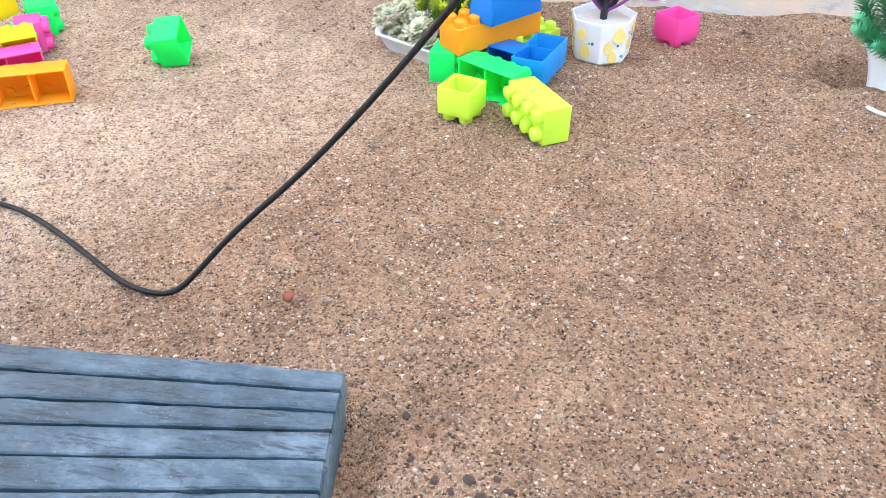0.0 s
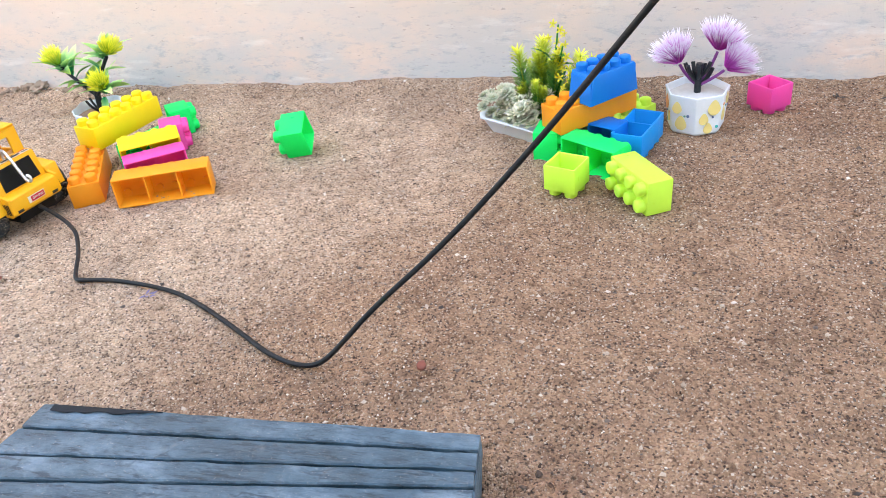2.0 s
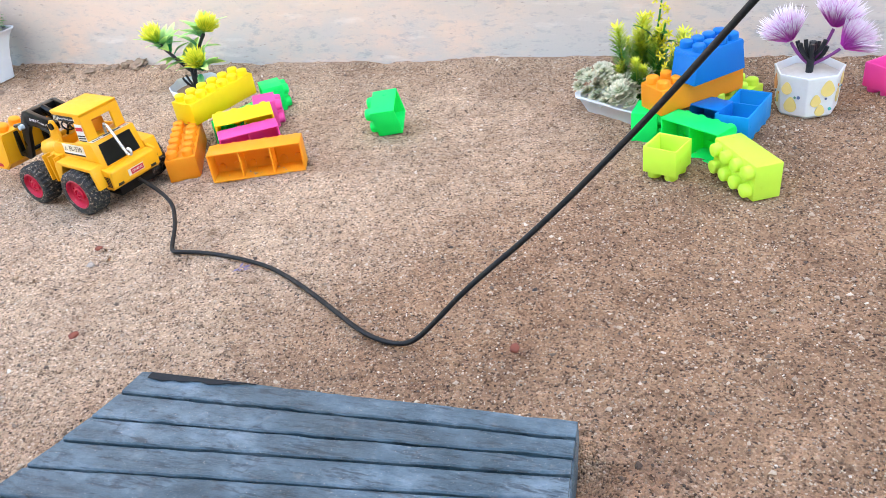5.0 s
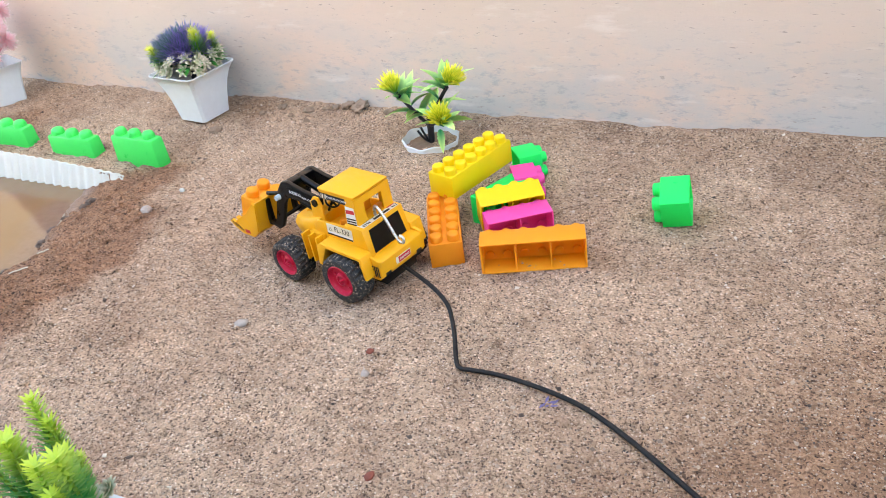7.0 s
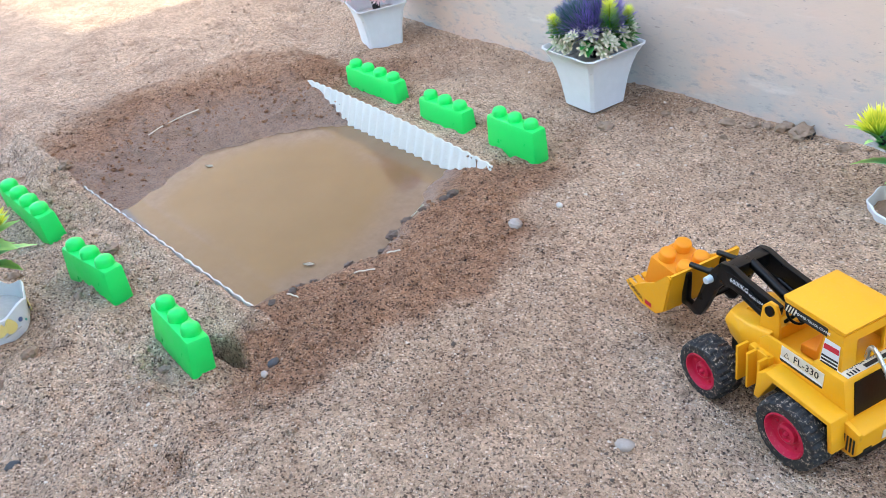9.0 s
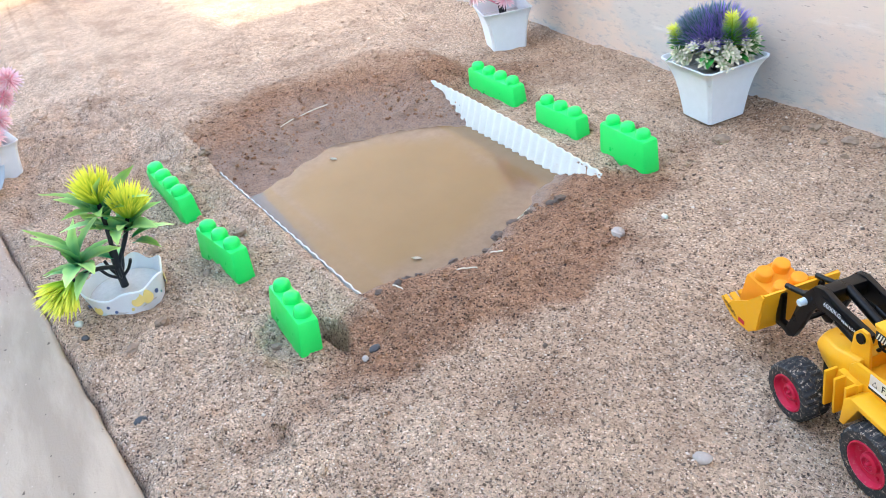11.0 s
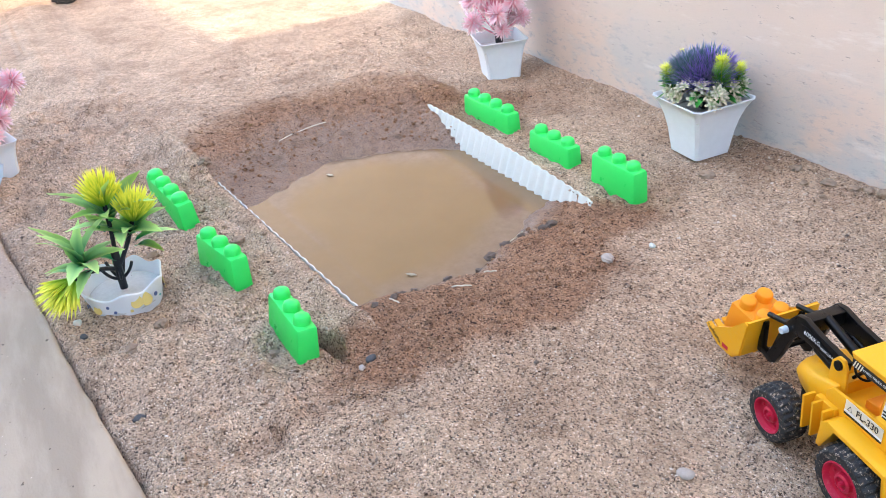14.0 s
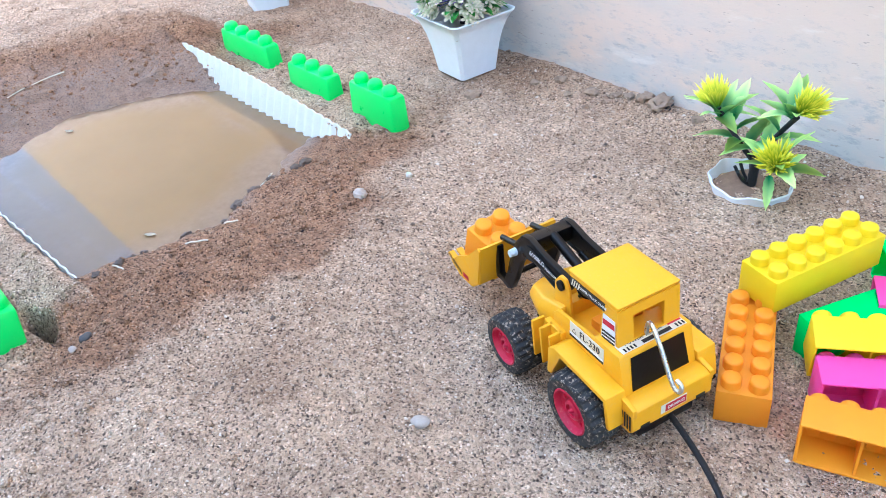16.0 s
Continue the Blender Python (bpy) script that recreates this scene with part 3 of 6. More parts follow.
def build_ground():
    xs, ys = spaced(-1.9, 1.05, 0.0034, 60.0), spaced(-0.72, 0.372, 0.0032, 60.0)
    gx, gy = np.meshgrid(xs, ys)
    z, soaked_or_shade, muddy, damp = relief(gx, gy)
    nx, ny = len(xs), len(ys)
    me = bpy.data.meshes.new("ground")
    co = np.stack([gx, gy, z], -1).reshape(-1, 3).astype(np.float32)
    idx = np.arange(nx * ny).reshape(ny, nx)
    quads = np.stack([idx[:-1, :-1], idx[:-1, 1:], idx[1:, 1:], idx[1:, :-1]], -1).reshape(-1, 4)
    me.vertices.add(len(co))
    me.vertices.foreach_set("co", co.ravel())
    me.loops.add(quads.size)
    me.loops.foreach_set("vertex_index", quads.ravel().astype(np.int32))
    me.polygons.add(len(quads))
    me.polygons.foreach_set("loop_start", np.arange(0, quads.size, 4, dtype=np.int32))
    me.update(calc_edges=True)
    for key, values in (("wet", soaked_or_shade), ("mud", muddy), ("damp", damp)):
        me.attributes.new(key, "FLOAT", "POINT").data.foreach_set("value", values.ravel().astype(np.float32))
    me.polygons.foreach_set("use_smooth", [True] * len(me.polygons))
    me.materials.append(SAND)
    return tagged(new("ground", me), "coarse reddish-brown sand ground with a dug pond hollow", "ground", kind="structure")


build_ground()


def height_at(x, y):
    return float(relief(np.array([x]), np.array([y]))[0][0])


def build_grains():
    """Loose grains and crumbs lying on the sand."""
    rng = np.random.default_rng(5)
    n = 200000
    x = rng.uniform(-1.75, 0.98, n)
    y = rng.uniform(-0.80, 0.362, n)
    d = shore_distance(x, y)
    spill = (x < -1.05 - 0.08 * rng.random(n)) & (x > -1.42) & (y > slab_edge(x) - 0.30 * rng.random(n))
    pit = ((x + 0.722) / 0.036) ** 2 + ((y + 0.387) / 0.012) ** 2 < 1
    keep = ~pit & (d > 0.03) & ((y > slab_edge(x) + 0.004) | spill | (rng.random(n) < 0.01)) & ~((x > 0.0) & (x < 0.45) & (y < -0.388))
    x, y = x[keep], y[keep]
    z, soaked_or_shade, _, _ = relief(x, y)
    z = np.where((y < slab_edge(x)) & (x > -1.43), 0.006, z)
    r = 0.0005 + 0.0009 * rng.random(len(x)) ** 3
    big = rng.random(len(x)) < 0.03
    r = np.where(big, 0.0013 + 0.0016 * rng.random(len(x)) ** 2, r)
    base = np.array([(1, 0, 0), (0, 1, 0), (-1, 0, 0), (0, -1, 0), (0, 0, 0.8), (0, 0, -0.8)], float)
    tri = np.array([(0, 1, 4), (1, 2, 4), (2, 3, 4), (3, 0, 4), (1, 0, 5), (2, 1, 5), (3, 2, 5), (0, 3, 5)])
    k = len(x)
    turn = rng.uniform(0, 2 * np.pi, k)
    co = base[None] * rng.uniform(0.6, 1.35, (k, 6, 1)) + rng.normal(0, 0.15, (k, 6, 3))
    cx = co[..., 0] * np.cos(turn)[:, None] - co[..., 1] * np.sin(turn)[:, None]
    cy = co[..., 0] * np.sin(turn)[:, None] + co[..., 1] * np.cos(turn)[:, None]
    co = np.stack([cx, cy, co[..., 2]], -1) * r[:, None, None] + np.stack([x, y, z + r * 0.25], -1)[:, None]
    faces = (tri[None] + (np.arange(k) * 6)[:, None, None]).reshape(-1, 3)
    me = bpy.data.meshes.new("sand_grains")
    me.vertices.add(k * 6)
    me.vertices.foreach_set("co", co.ravel().astype(np.float32))
    me.loops.add(faces.size)
    me.loops.foreach_set("vertex_index", faces.ravel().astype(np.int32))
    me.polygons.add(len(faces))
    me.polygons.foreach_set("loop_start", np.arange(0, faces.size, 3, dtype=np.int32))
    me.update(calc_edges=True)
    me.attributes.new("wet", "FLOAT", "POINT").data.foreach_set("value", np.repeat(soaked_or_shade, 6).astype(np.float32))
    me.materials.append(GRAIN)
    tagged(new("sand_grains", me), "loose mixed sand grains and small crumbs on the ground", "sand", kind="stuff")


build_grains()


def build_clods():
    """Small crumbling lumps of earth on the rim, the banks and along the wall's foot."""
    rng = np.random.default_rng(8)
    n = 90000
    x = rng.uniform(-1.9, 0.95, n)
    y = rng.uniform(-0.62, 0.362, n)
    d = shore_distance(x, y)
    rim = np.exp(-((d - 0.12) / 0.07) ** 2)
    left = smooth01(-y, 0.36, 0.44) * smooth01(-x, 0.45, 0.6)
    wall = smooth01(y, 0.26, 0.36)
    west = smooth01(-x, 1.2, 1.5)
    chance = 0.085 + 0.34 * rim + 0.20 * left + 0.55 * wall * smooth01(-x, 0.2, 0.4) * (1 - smooth01(-x, 0.75, 0.95)) + 0.05 * wall + 0.07 * west
    pit = ((x + 0.722) / 0.036) ** 2 + ((y + 0.387) / 0.012) ** 2 < 1
    keep = ~pit & (d > 0.02) & (y > slab_edge(x) + 0.008) & (rng.random(n) < chance) & ~((x > -0.02) & (x < 0.46) & (y < -0.385))
    x, y = x[keep], y[keep]
    z, soaked_or_shade, muddy, damp = relief(x, y)
    r = 0.0009 + 0.0034 * rng.random(len(x)) ** 3.6
    t = (1 + 5 ** 0.5) / 2
    base = np.array([(-1, t, 0), (1, t, 0), (-1, -t, 0), (1, -t, 0), (0, -1, t), (0, 1, t), (0, -1, -t), (0, 1, -t), (t, 0, -1), (t, 0, 1), (-t, 0, -1), (-t, 0, 1)], float) / 1.9
    tri = np.array([(0, 11, 5), (0, 5, 1), (0, 1, 7), (0, 7, 10), (0, 10, 11), (1, 5, 9), (5, 11, 4), (11, 10, 2), (10, 7, 6), (7, 1, 8), (3, 9, 4), (3, 4, 2), (3, 2, 6), (3, 6, 8), (3, 8, 9), (4, 9, 5), (2, 4, 11), (6, 2, 10), (8, 6, 7), (9, 8, 1)])
    k = len(x)
    co = base[None] * rng.uniform(0.65, 1.3, (k, 12, 1)) * rng.uniform(0.7, 1.3, (k, 1, 3)) * np.array([1, 1, 0.7])
    co = co * r[:, None, None] + np.stack([x, y, z + r * 0.2], -1)[:, None]
    faces = (tri[None] + (np.arange(k) * 12)[:, None, None]).reshape(-1, 3)
    me = bpy.data.meshes.new("earth_crumbs")
    me.vertices.add(k * 12)
    me.vertices.foreach_set("co", co.ravel().astype(np.float32))
    me.loops.add(faces.size)
    me.loops.foreach_set("vertex_index", faces.ravel().astype(np.int32))
    me.polygons.add(len(faces))
    me.polygons.foreach_set("loop_start", np.arange(0, faces.size, 3, dtype=np.int32))
    me.update(calc_edges=True)
    for key, values in (("wet", soaked_or_shade), ("damp", damp)):
        me.attributes.new(key, "FLOAT", "POINT").data.foreach_set("value", np.repeat(values, 12).astype(np.float32))
    me.materials.append(SAND)
    tagged(new("earth_crumbs", me), "small crumbling lumps of brown earth on the sand", "earth", kind="stuff")


build_clods()


def build_wall():
    bm = bmesh.new()
    xs = np.concatenate([np.linspace(-9, -2.5, 14), np.arange(-2.4, 1.3, 0.04), np.linspace(1.4, 5, 10)])
    zs = np.concatenate([np.linspace(-0.12, 0.4, 18), np.linspace(0.5, 1.6, 6)])
    grid = []
    for zz in zs:
        yy = WALL_Y + 0.0035 * vnoise(xs, np.full_like(xs, zz), 5, 21) + 0.0015 * vnoise(xs, np.full_like(xs, zz), 17, 22)
        grid.append([bm.verts.new((a, b, zz)) for a, b in zip(xs, yy)])
    for i in range(len(zs) - 1):
        for j in range(len(xs) - 1):
            bm.faces.new((grid[i][j], grid[i][j + 1], grid[i + 1][j + 1], grid[i + 1][j]))
    back = [bm.verts.new(p) for p in ((-9, WALL_Y + 0.2, -0.12), (5, WALL_Y + 0.2, -0.12), (5, WALL_Y + 0.2, 1.6), (-9, WALL_Y + 0.2, 1.6))]
    bm.faces.new((back[1], back[0], back[3], back[2]))
    bm.faces.new([back[3]] + grid[-1][:] + [back[2]])
    bm.faces.new([back[0]] + [row[0] for row in grid] + [back[3]])
    bm.faces.new([back[2]] + [row[-1] for row in grid[::-1]] + [back[1]])
    bmesh.ops.recalc_face_normals(bm, faces=bm.faces[:])
    solo("wall_north", bm, PLASTER, Matrix(), "pinkish limewashed plaster yard wall with rubbed grey stains", "wall", kind="structure", smooth=30)


build_wall()


def build_slab(x0, x1, name):
    bm = bmesh.new()
    n = max(4, int((x1 - x0) / 0.03))
    rows = []
    for i in range(n + 1):
        x = x0 + (x1 - x0) * i / n
        wob = 0.0016 * float(vnoise(np.array([x]), np.array([0.0]), 18, 31)[0]) + 0.002 * float(vnoise(np.array([x]), np.array([0.0]), 60, 32)[0])
        y = slab_edge(x) + wob
        rows.append([bm.verts.new(p) for p in ((x, -2.05, 0.006), (x, y - 0.006, 0.006), (x, y - 0.001, 0.002), (x, y, -0.004), (x, y, -0.06), (x, -2.05, -0.06))])
    for a, b in zip(rows, rows[1:]):
        for k in range(6):
            bm.faces.new((a[k], a[(k + 1) % 6], b[(k + 1) % 6], b[k]))
    bm.faces.new(rows[0])
    bm.faces.new(rows[-1][::-1])
    bmesh.ops.recalc_face_normals(bm, faces=bm.faces[:])
    solo(name, bm, CONCRETE, Matrix(), "worn pale concrete paving slab dusted with sand", "paving", kind="structure", smooth=50)


build_slab(-1.43, 2.2, "pavement_1")
build_slab(-4.0, -1.60, "pavement_2")


def build_house():
    """The house behind the camera, whose sloping roofline throws the yard into shade."""
    bm = bmesh.new()
    pts = [(-3.09, -0.1), (4.5, -0.1), (4.5, 3.26), (-2.08, 2.105), (-2.08, 1.64), (-3.09, 1.57)]
    add_prism(bm, pts, -2.25, -2.05)
    solo("wall_south", bm, HOUSE_PAINT, Matrix(), "plain cream house wall with a sloping roofline", "wall", kind="structure")


build_house()


def build_water():
    bm = bmesh.new()
    shallow = bm.verts.layers.float.new("shallow")
    n = 60
    grid = []
    for i in range(n + 1):
        x = -1.40 + 0.66 * i / n
        row = []
        for j in range(n + 1):
            y0 = -0.374 + 0.071 * (x + 1.40)
            y = y0 + (0.046 - y0) * j / n
            v = bm.verts.new((x, y, WATER_Z + 0.002))
            d = float(shore_distance(np.array([x]), np.array([y]))[0] + 0.02 * vnoise(np.array([x]), np.array([y]), 16, 50)[0])
            v[shallow] = 0.9 * float(smooth01(np.array([d]), -0.075, 0.0)[0]) * (0.35 if y < y0 + 0.05 or y > 0.0 else 1.0)
            row.append(v)
        grid.append(row)
    for a, b in zip(grid, grid[1:]):
        for j in range(n):
            bm.faces.new((a[j], b[j], b[j + 1], a[j + 1]))
    r = bmesh.ops.extrude_face_region(bm, geom=bm.faces[:])
    bmesh.ops.translate(bm, verts=[e for e in r["geom"] if isinstance(e, bmesh.types.BMVert)], vec=(0, 0, -0.08))
    bmesh.ops.recalc_face_normals(bm, faces=bm.faces[:])
    solo("water", bm, WATER, Matrix(), "still muddy brown pond water reflecting the wall", "water", kind="structure")


build_water()


def corrugated(name, a, b, top_at, waves, label, slant=0.12, wave=0.0013, thick=0.0010):
    """A thin corrugated plastic sheet set upright in the ground from a to b; top_at gives its height along it."""
    bm = bmesh.new()
    ax, ay = a
    bx, by = b
    length = math.hypot(bx - ax, by - ay)
    ux, uy = (bx - ax) / length, (by - ay) / length
    n = waves * 10
    cols = []
    for i in range(n + 1):
        s = i / n
        phase = 2 * math.pi * waves * s + 0.9 * math.sin(5 * s)
        off = wave * math.sin(phase)
        top = top_at(s) + 0.0006 * math.sin(phase + 1.0)
        col = []
        for side in (thick, -thick):
            for h in (top, top - 0.012, top - 0.03, -0.09):
                o = off * (0.45 + 0.85 * min(1.0, (top - h) / 0.03)) + side + slant * h
                col.append(bm.verts.new((ax + ux * length * s - uy * o, ay + uy * length * s + ux * o, h)))
        cols.append(col)
    loop = [0, 1, 2, 3, 7, 6, 5, 4]
    for p, q in zip(cols, cols[1:]):
        for k in range(8):
            i, j = loop[k], loop[(k + 1) % 8]
            bm.faces.new((p[i], p[j], q[j], q[i]))
    bm.faces.new([cols[0][i] for i in loop])
    bm.faces.new([cols[-1][i] for i in loop][::-1])
    bmesh.ops.recalc_face_normals(bm, faces=bm.faces[:])
    solo(name, bm, CORRUGATED, Matrix(), label, "sheet", "pond edging sheets", smooth=60)


corrugated("corrugated_sheet", (-1.325, 0.049), (-0.786, 0.051), lambda s: 0.0165 - 0.014 * s ** 2.4 - 0.003 * (1 - s) ** 6, 27, "white corrugated plastic sheet lining the pond bank by the wall", 0.36, 0.0017)
corrugated("corrugated_sheet", (-1.234, -0.366), (-0.721, -0.330), lambda s: 0.0030, 22, "white corrugated plastic sheet edging the pond, buried to its rim", 0.05, 0.0015, 0.0008)


# ---- the weathered board ----
TAR = make_stone("dark_worn_patch", (0.004, 0.005, 0.007), (0.014, 0.016, 0.019), 0.95)


def build_board():
    board = thing("board", Matrix(), "weathered blue-grey grooved board lying on the sand", "board")
    left = [(0.054, -0.405), (0.051, -0.434), (0.045, -0.464), (0.038, -0.491), (0.029, -0.520), (0.019, -0.551), (0.009, -0.582), (0.0, -0.612)]
    right = [(0.424, -0.392), (0.4255, -0.410), (0.427, -0.428), (0.4285, -0.444), (0.431, -0.466), (0.434, -0.489), (0.437, -0.513), (0.44, -0.54)]
    top = 0.026
    bm = bmesh.new()
    loop = [left[0], right[0], right[-1], left[-1]]
    lo = [bm.verts.new((x, y, -0.03)) for x, y in loop]
    hi = [bm.verts.new((x, y, top - 0.005)) for x, y in loop]
    bm.faces.new(lo)
    bm.faces.new(hi[::-1])
    for i in range(4):
        bm.faces.new((lo[i], hi[i], hi[(i + 1) % 4], lo[(i + 1) % 4]))
    bmesh.ops.recalc_face_normals(bm, faces=bm.faces[:])
    part("core", bm, BOARD, board, bev=0.001)
    rng = random.Random(3)
    for i in range(len(left) - 1):
        gap = 0.0007
        (ax, ay), (bx, by) = left[i], left[i + 1]
        (cx, cy), (dx, dy) = right[i], right[i + 1]
        bm = bmesh.new()
        n = 30
        rows = []
        lift = rng.uniform(-0.0006, 0.0006)
        for k in range(n + 1):
            s = k / n
            y0 = ay + (cy - ay) * s - (gap + 0.0009 * rng.random() + (0.0016 * rng.random() if rng.random() < 0.12 else 0))
            y1 = by + (dy - by) * s + (gap + 0.0009 * rng.random() + (0.0016 * rng.random() if rng.random() < 0.12 else 0))
            x0, x1 = ax + (cx - ax) * s, bx + (dx - bx) * s
            z = top + lift + 0.0004 * rng.uniform(-1, 1)
            e = 0.0012
            rows.append([bm.verts.new(p) for p in ((x0, y0, top - 0.0055), (x0, y0, z - e), (x0, y0 - e, z), (x1, y1 + e, z), (x1, y1, z - e), (x1, y1, top - 0.0055))])
        for p, q in zip(rows, rows[1:]):
            for j in range(6):
                bm.faces.new((p[j], p[(j + 1) % 6], q[(j + 1) % 6], q[j]))
        bm.faces.new(rows[0])
        bm.faces.new(rows[-1][::-1])
        bmesh.ops.recalc_face_normals(bm, faces=bm.faces[:])
        slat = part("slat", bm, BOARD, board, smooth=30)
        if i == 0:
            bm = bmesh.new()
            lo, hi = [], []
            for k in range(13):
                s = 0.03 + 0.27 * k / 12
                x, y = ax + (cx - ax) * s, ay + (cy - ay) * s
                lo.append(bm.verts.new((x, y - 0.0030, top + lift + 0.0014)))
                hi.append(bm.verts.new((x, y - 0.0115 + 0.004 * rng.random() + 0.006 * (k / 12) ** 3, top + lift + 0.0014)))
            for k in range(12):
                bm.faces.new((lo[k], hi[k], hi[k + 1], lo[k + 1]))
            bmesh.ops.recalc_face_normals(bm, faces=bm.faces[:])
            bmesh.ops.solidify(bm, geom=bm.faces[:], thickness=0.0006)
            part("tar_patch", bm, TAR, slat, "dark worn patch")


build_board()

# ---- building blocks ----
P, H = 0.0200, 0.031


def stud_mesh(name, mat):
    bm = bmesh.new()
    add_lathe(bm, [(0.0077, -0.0006), (0.0075, 0.0062), (0.0070, 0.0076), (0.0056, 0.0084), (0.0, 0.0087)], 16)
    return finish(bm, "stud_" + name, mat, 50)


STUDS = {}


def block(nx, ny, mat, m, label, group="", slope=0.0, height=H, p=P):
    """A hollow moulded block: studs on top, open below with cross walls. slope: how far each end leans in."""
    ob = thing("building_block", m, label, "toy block", group)
    bm = bmesh.new()
    w, d, t = nx * p / 2 - 0.0003, ny * p / 2 - 0.0003, 0.0022
    s = slope

    def ring(half_x, half_y, z):
        return [bm.verts.new((sx * half_x, sy * half_y, z)) for sx, sy in ((-1, -1), (1, -1), (1, 1), (-1, 1))]

    rings = [ring(w - t, d - t, height - t - 0.001), ring(w - t, d - t, 0), ring(w, d, 0), ring(w - s, d, height)]
    for a, b in zip(rings, rings[1:]):
        for i in range(4):
            bm.faces.new((a[i], a[(i + 1) % 4], b[(i + 1) % 4], b[i]))
    bm.faces.new(rings[0])
    bm.faces.new(rings[-1][::-1])
    bmesh.ops.recalc_face_normals(bm, faces=bm.faces[:])
    part("body", bm, mat, ob, bev=0.0009)
    cells = max(1, nx // 2)
    for k in range(1, cells):
        x = -w + 2 * w * k / cells
        bm = bmesh.new()
        add_box(bm, x - 0.0009, x + 0.0009, -d + t, d - t, 0.0012, height - t)
        part("cross_wall", bm, mat, ob)
    if mat.name not in STUDS:
        STUDS[mat.name] = stud_mesh(mat.name, mat)
    for i in range(nx):
        for j in range(ny):
            o = new("stud", STUDS[mat.name])
            o.parent = ob
            span = (nx * p - 2 * s) / nx if s else p
            o.location = ((i - (nx - 1) / 2) * span, (j - (ny - 1) / 2) * p, height)
    if nx * ny <= 12:
        bm = bmesh.new()
        for i in range(nx):
            for j in range(ny):
                add_tube(bm, ((i - (nx - 1) / 2) * p, (j - (ny - 1) / 2) * p, height - t - 0.0012), ((i - (nx - 1) / 2) * p, (j - (ny - 1) / 2) * p, height - t - 0.0035), 0.0050, 0.0048, 12)
        part("stud_socket", bm, mat, ob)
    return ob


def lie(cx, cy, yaw, side=1, z=None, width=2):
    """Lying on its long side; side 1 turns the studs away from the block's own -y."""
    zz = width * P / 2 if z is None else z
    return pose(cx, cy, zz, 0, 0, yaw) @ pose(0, 0, 0, -90 * side, 0, 0)


LEFT, RIGHT = "blocks in the pile by the ring pot", "blocks in the pile by the tray plant"
# pile beside the buried ring pot
block(6, 2, B_ORANGE, pose(-0.186, 0.013, 0.0, 0, 0, 119), "orange toy block standing on the sand, yellow block across it", LEFT)
block(6, 2, B_YELLOW, pose(-0.1925, 0.114, 0.0345, 0, -0.5, 75), "yellow toy block laid across the orange and green blocks", LEFT)
block(6, 2, B_AMBER, lie(-0.0555, -0.0225, 22.5), "orange toy block lying on its side, hollow cells showing", LEFT)
block(4, 2, B_PINK, lie(-0.088, 0.024, 37), "magenta toy block lying on its side, hollow cells showing", LEFT)
block(4, 2, B_YELLOW, pose(-0.110, 0.052, 0.027, 0, 0, 36) @ pose(0, 0, 0, -78, 0, 0), "yellow toy block tipped against the magenta block", LEFT)
block(4, 2, B_GREEN, lie(-0.158, 0.100, -112, 1, 0.0165), "green toy block under the yellow block", LEFT)
block(2, 2, B_PINK, lie(-0.142, 0.127, -58), "small pink toy block lying on its side", LEFT)
block(2, 2, B_GREEN, lie(-0.160, 0.180, -50), "small green toy block lying behind the yellow block", LEFT)
# single tipped block
block(2, 2, B_GREEN, pose(0.0850, 0.1260, 0.0280, 20.5, -6, 10) @ pose(0, 0, 0, 0, -90, 0) @ Matrix.Scale(1.09, 4), "small bright green toy block tipped on edge, alone on sand", "")
# pile beside the tray plant
block(4, 2, B_GREEN, lie(0.4616, 0.0728, -34, 1, 0.0185), "green toy block lying on its side, hollow cells showing", RIGHT)
block(2, 2, B_GREEN, lie(0.3945, 0.1300, 84, -1, 0.0165), "green toy block on its side, its end under the orange block", RIGHT)
block(2, 2, B_LIME, pose(0.443, 0.030, 0.0385, 180, 0, -20), "small lime toy block upside down, open side up", RIGHT)
block(4, 2, B_LIME, pose(0.526, 0.012, 0.0215, 0, 0, -57) @ pose(0, 0, 0, 88, 0, 0) @ pose(0, 0, -0.016), "lime toy block lying on its side, studs outwards", RIGHT)
block(6, 2, B_ORANGE, pose(0.459, 0.158, 0.0365, 0, -1, 43), "orange toy block bridging the green and blue blocks", RIGHT)
block(4, 2, B_BLUE, pose(0.476, 0.155, 0.0685, 0, 0, 48), "dark blue toy block with sloping ends on the orange block", RIGHT, slope=0.006, height=0.037)
block(4, 2, B_SKY, pose(0.519, 0.138, 0.0385, 180, 0, 72), "blue toy block upside down, two open cells up", RIGHT)
block(2, 2, B_BLUE, lie(0.475, 0.122, -30), "small dark blue toy block under the orange block", RIGHT)
block(4, 2, B_LIME, pose(0.500, 0.196, 0.0, 0, 0, 52), "lime toy block on the sand behind the blue blocks", RIGHT)
block(2, 2, B_PINK, pose(0.684, 0.266, 0.0385, 180, 0, 43), "small pink toy block upside down by the wall", "")


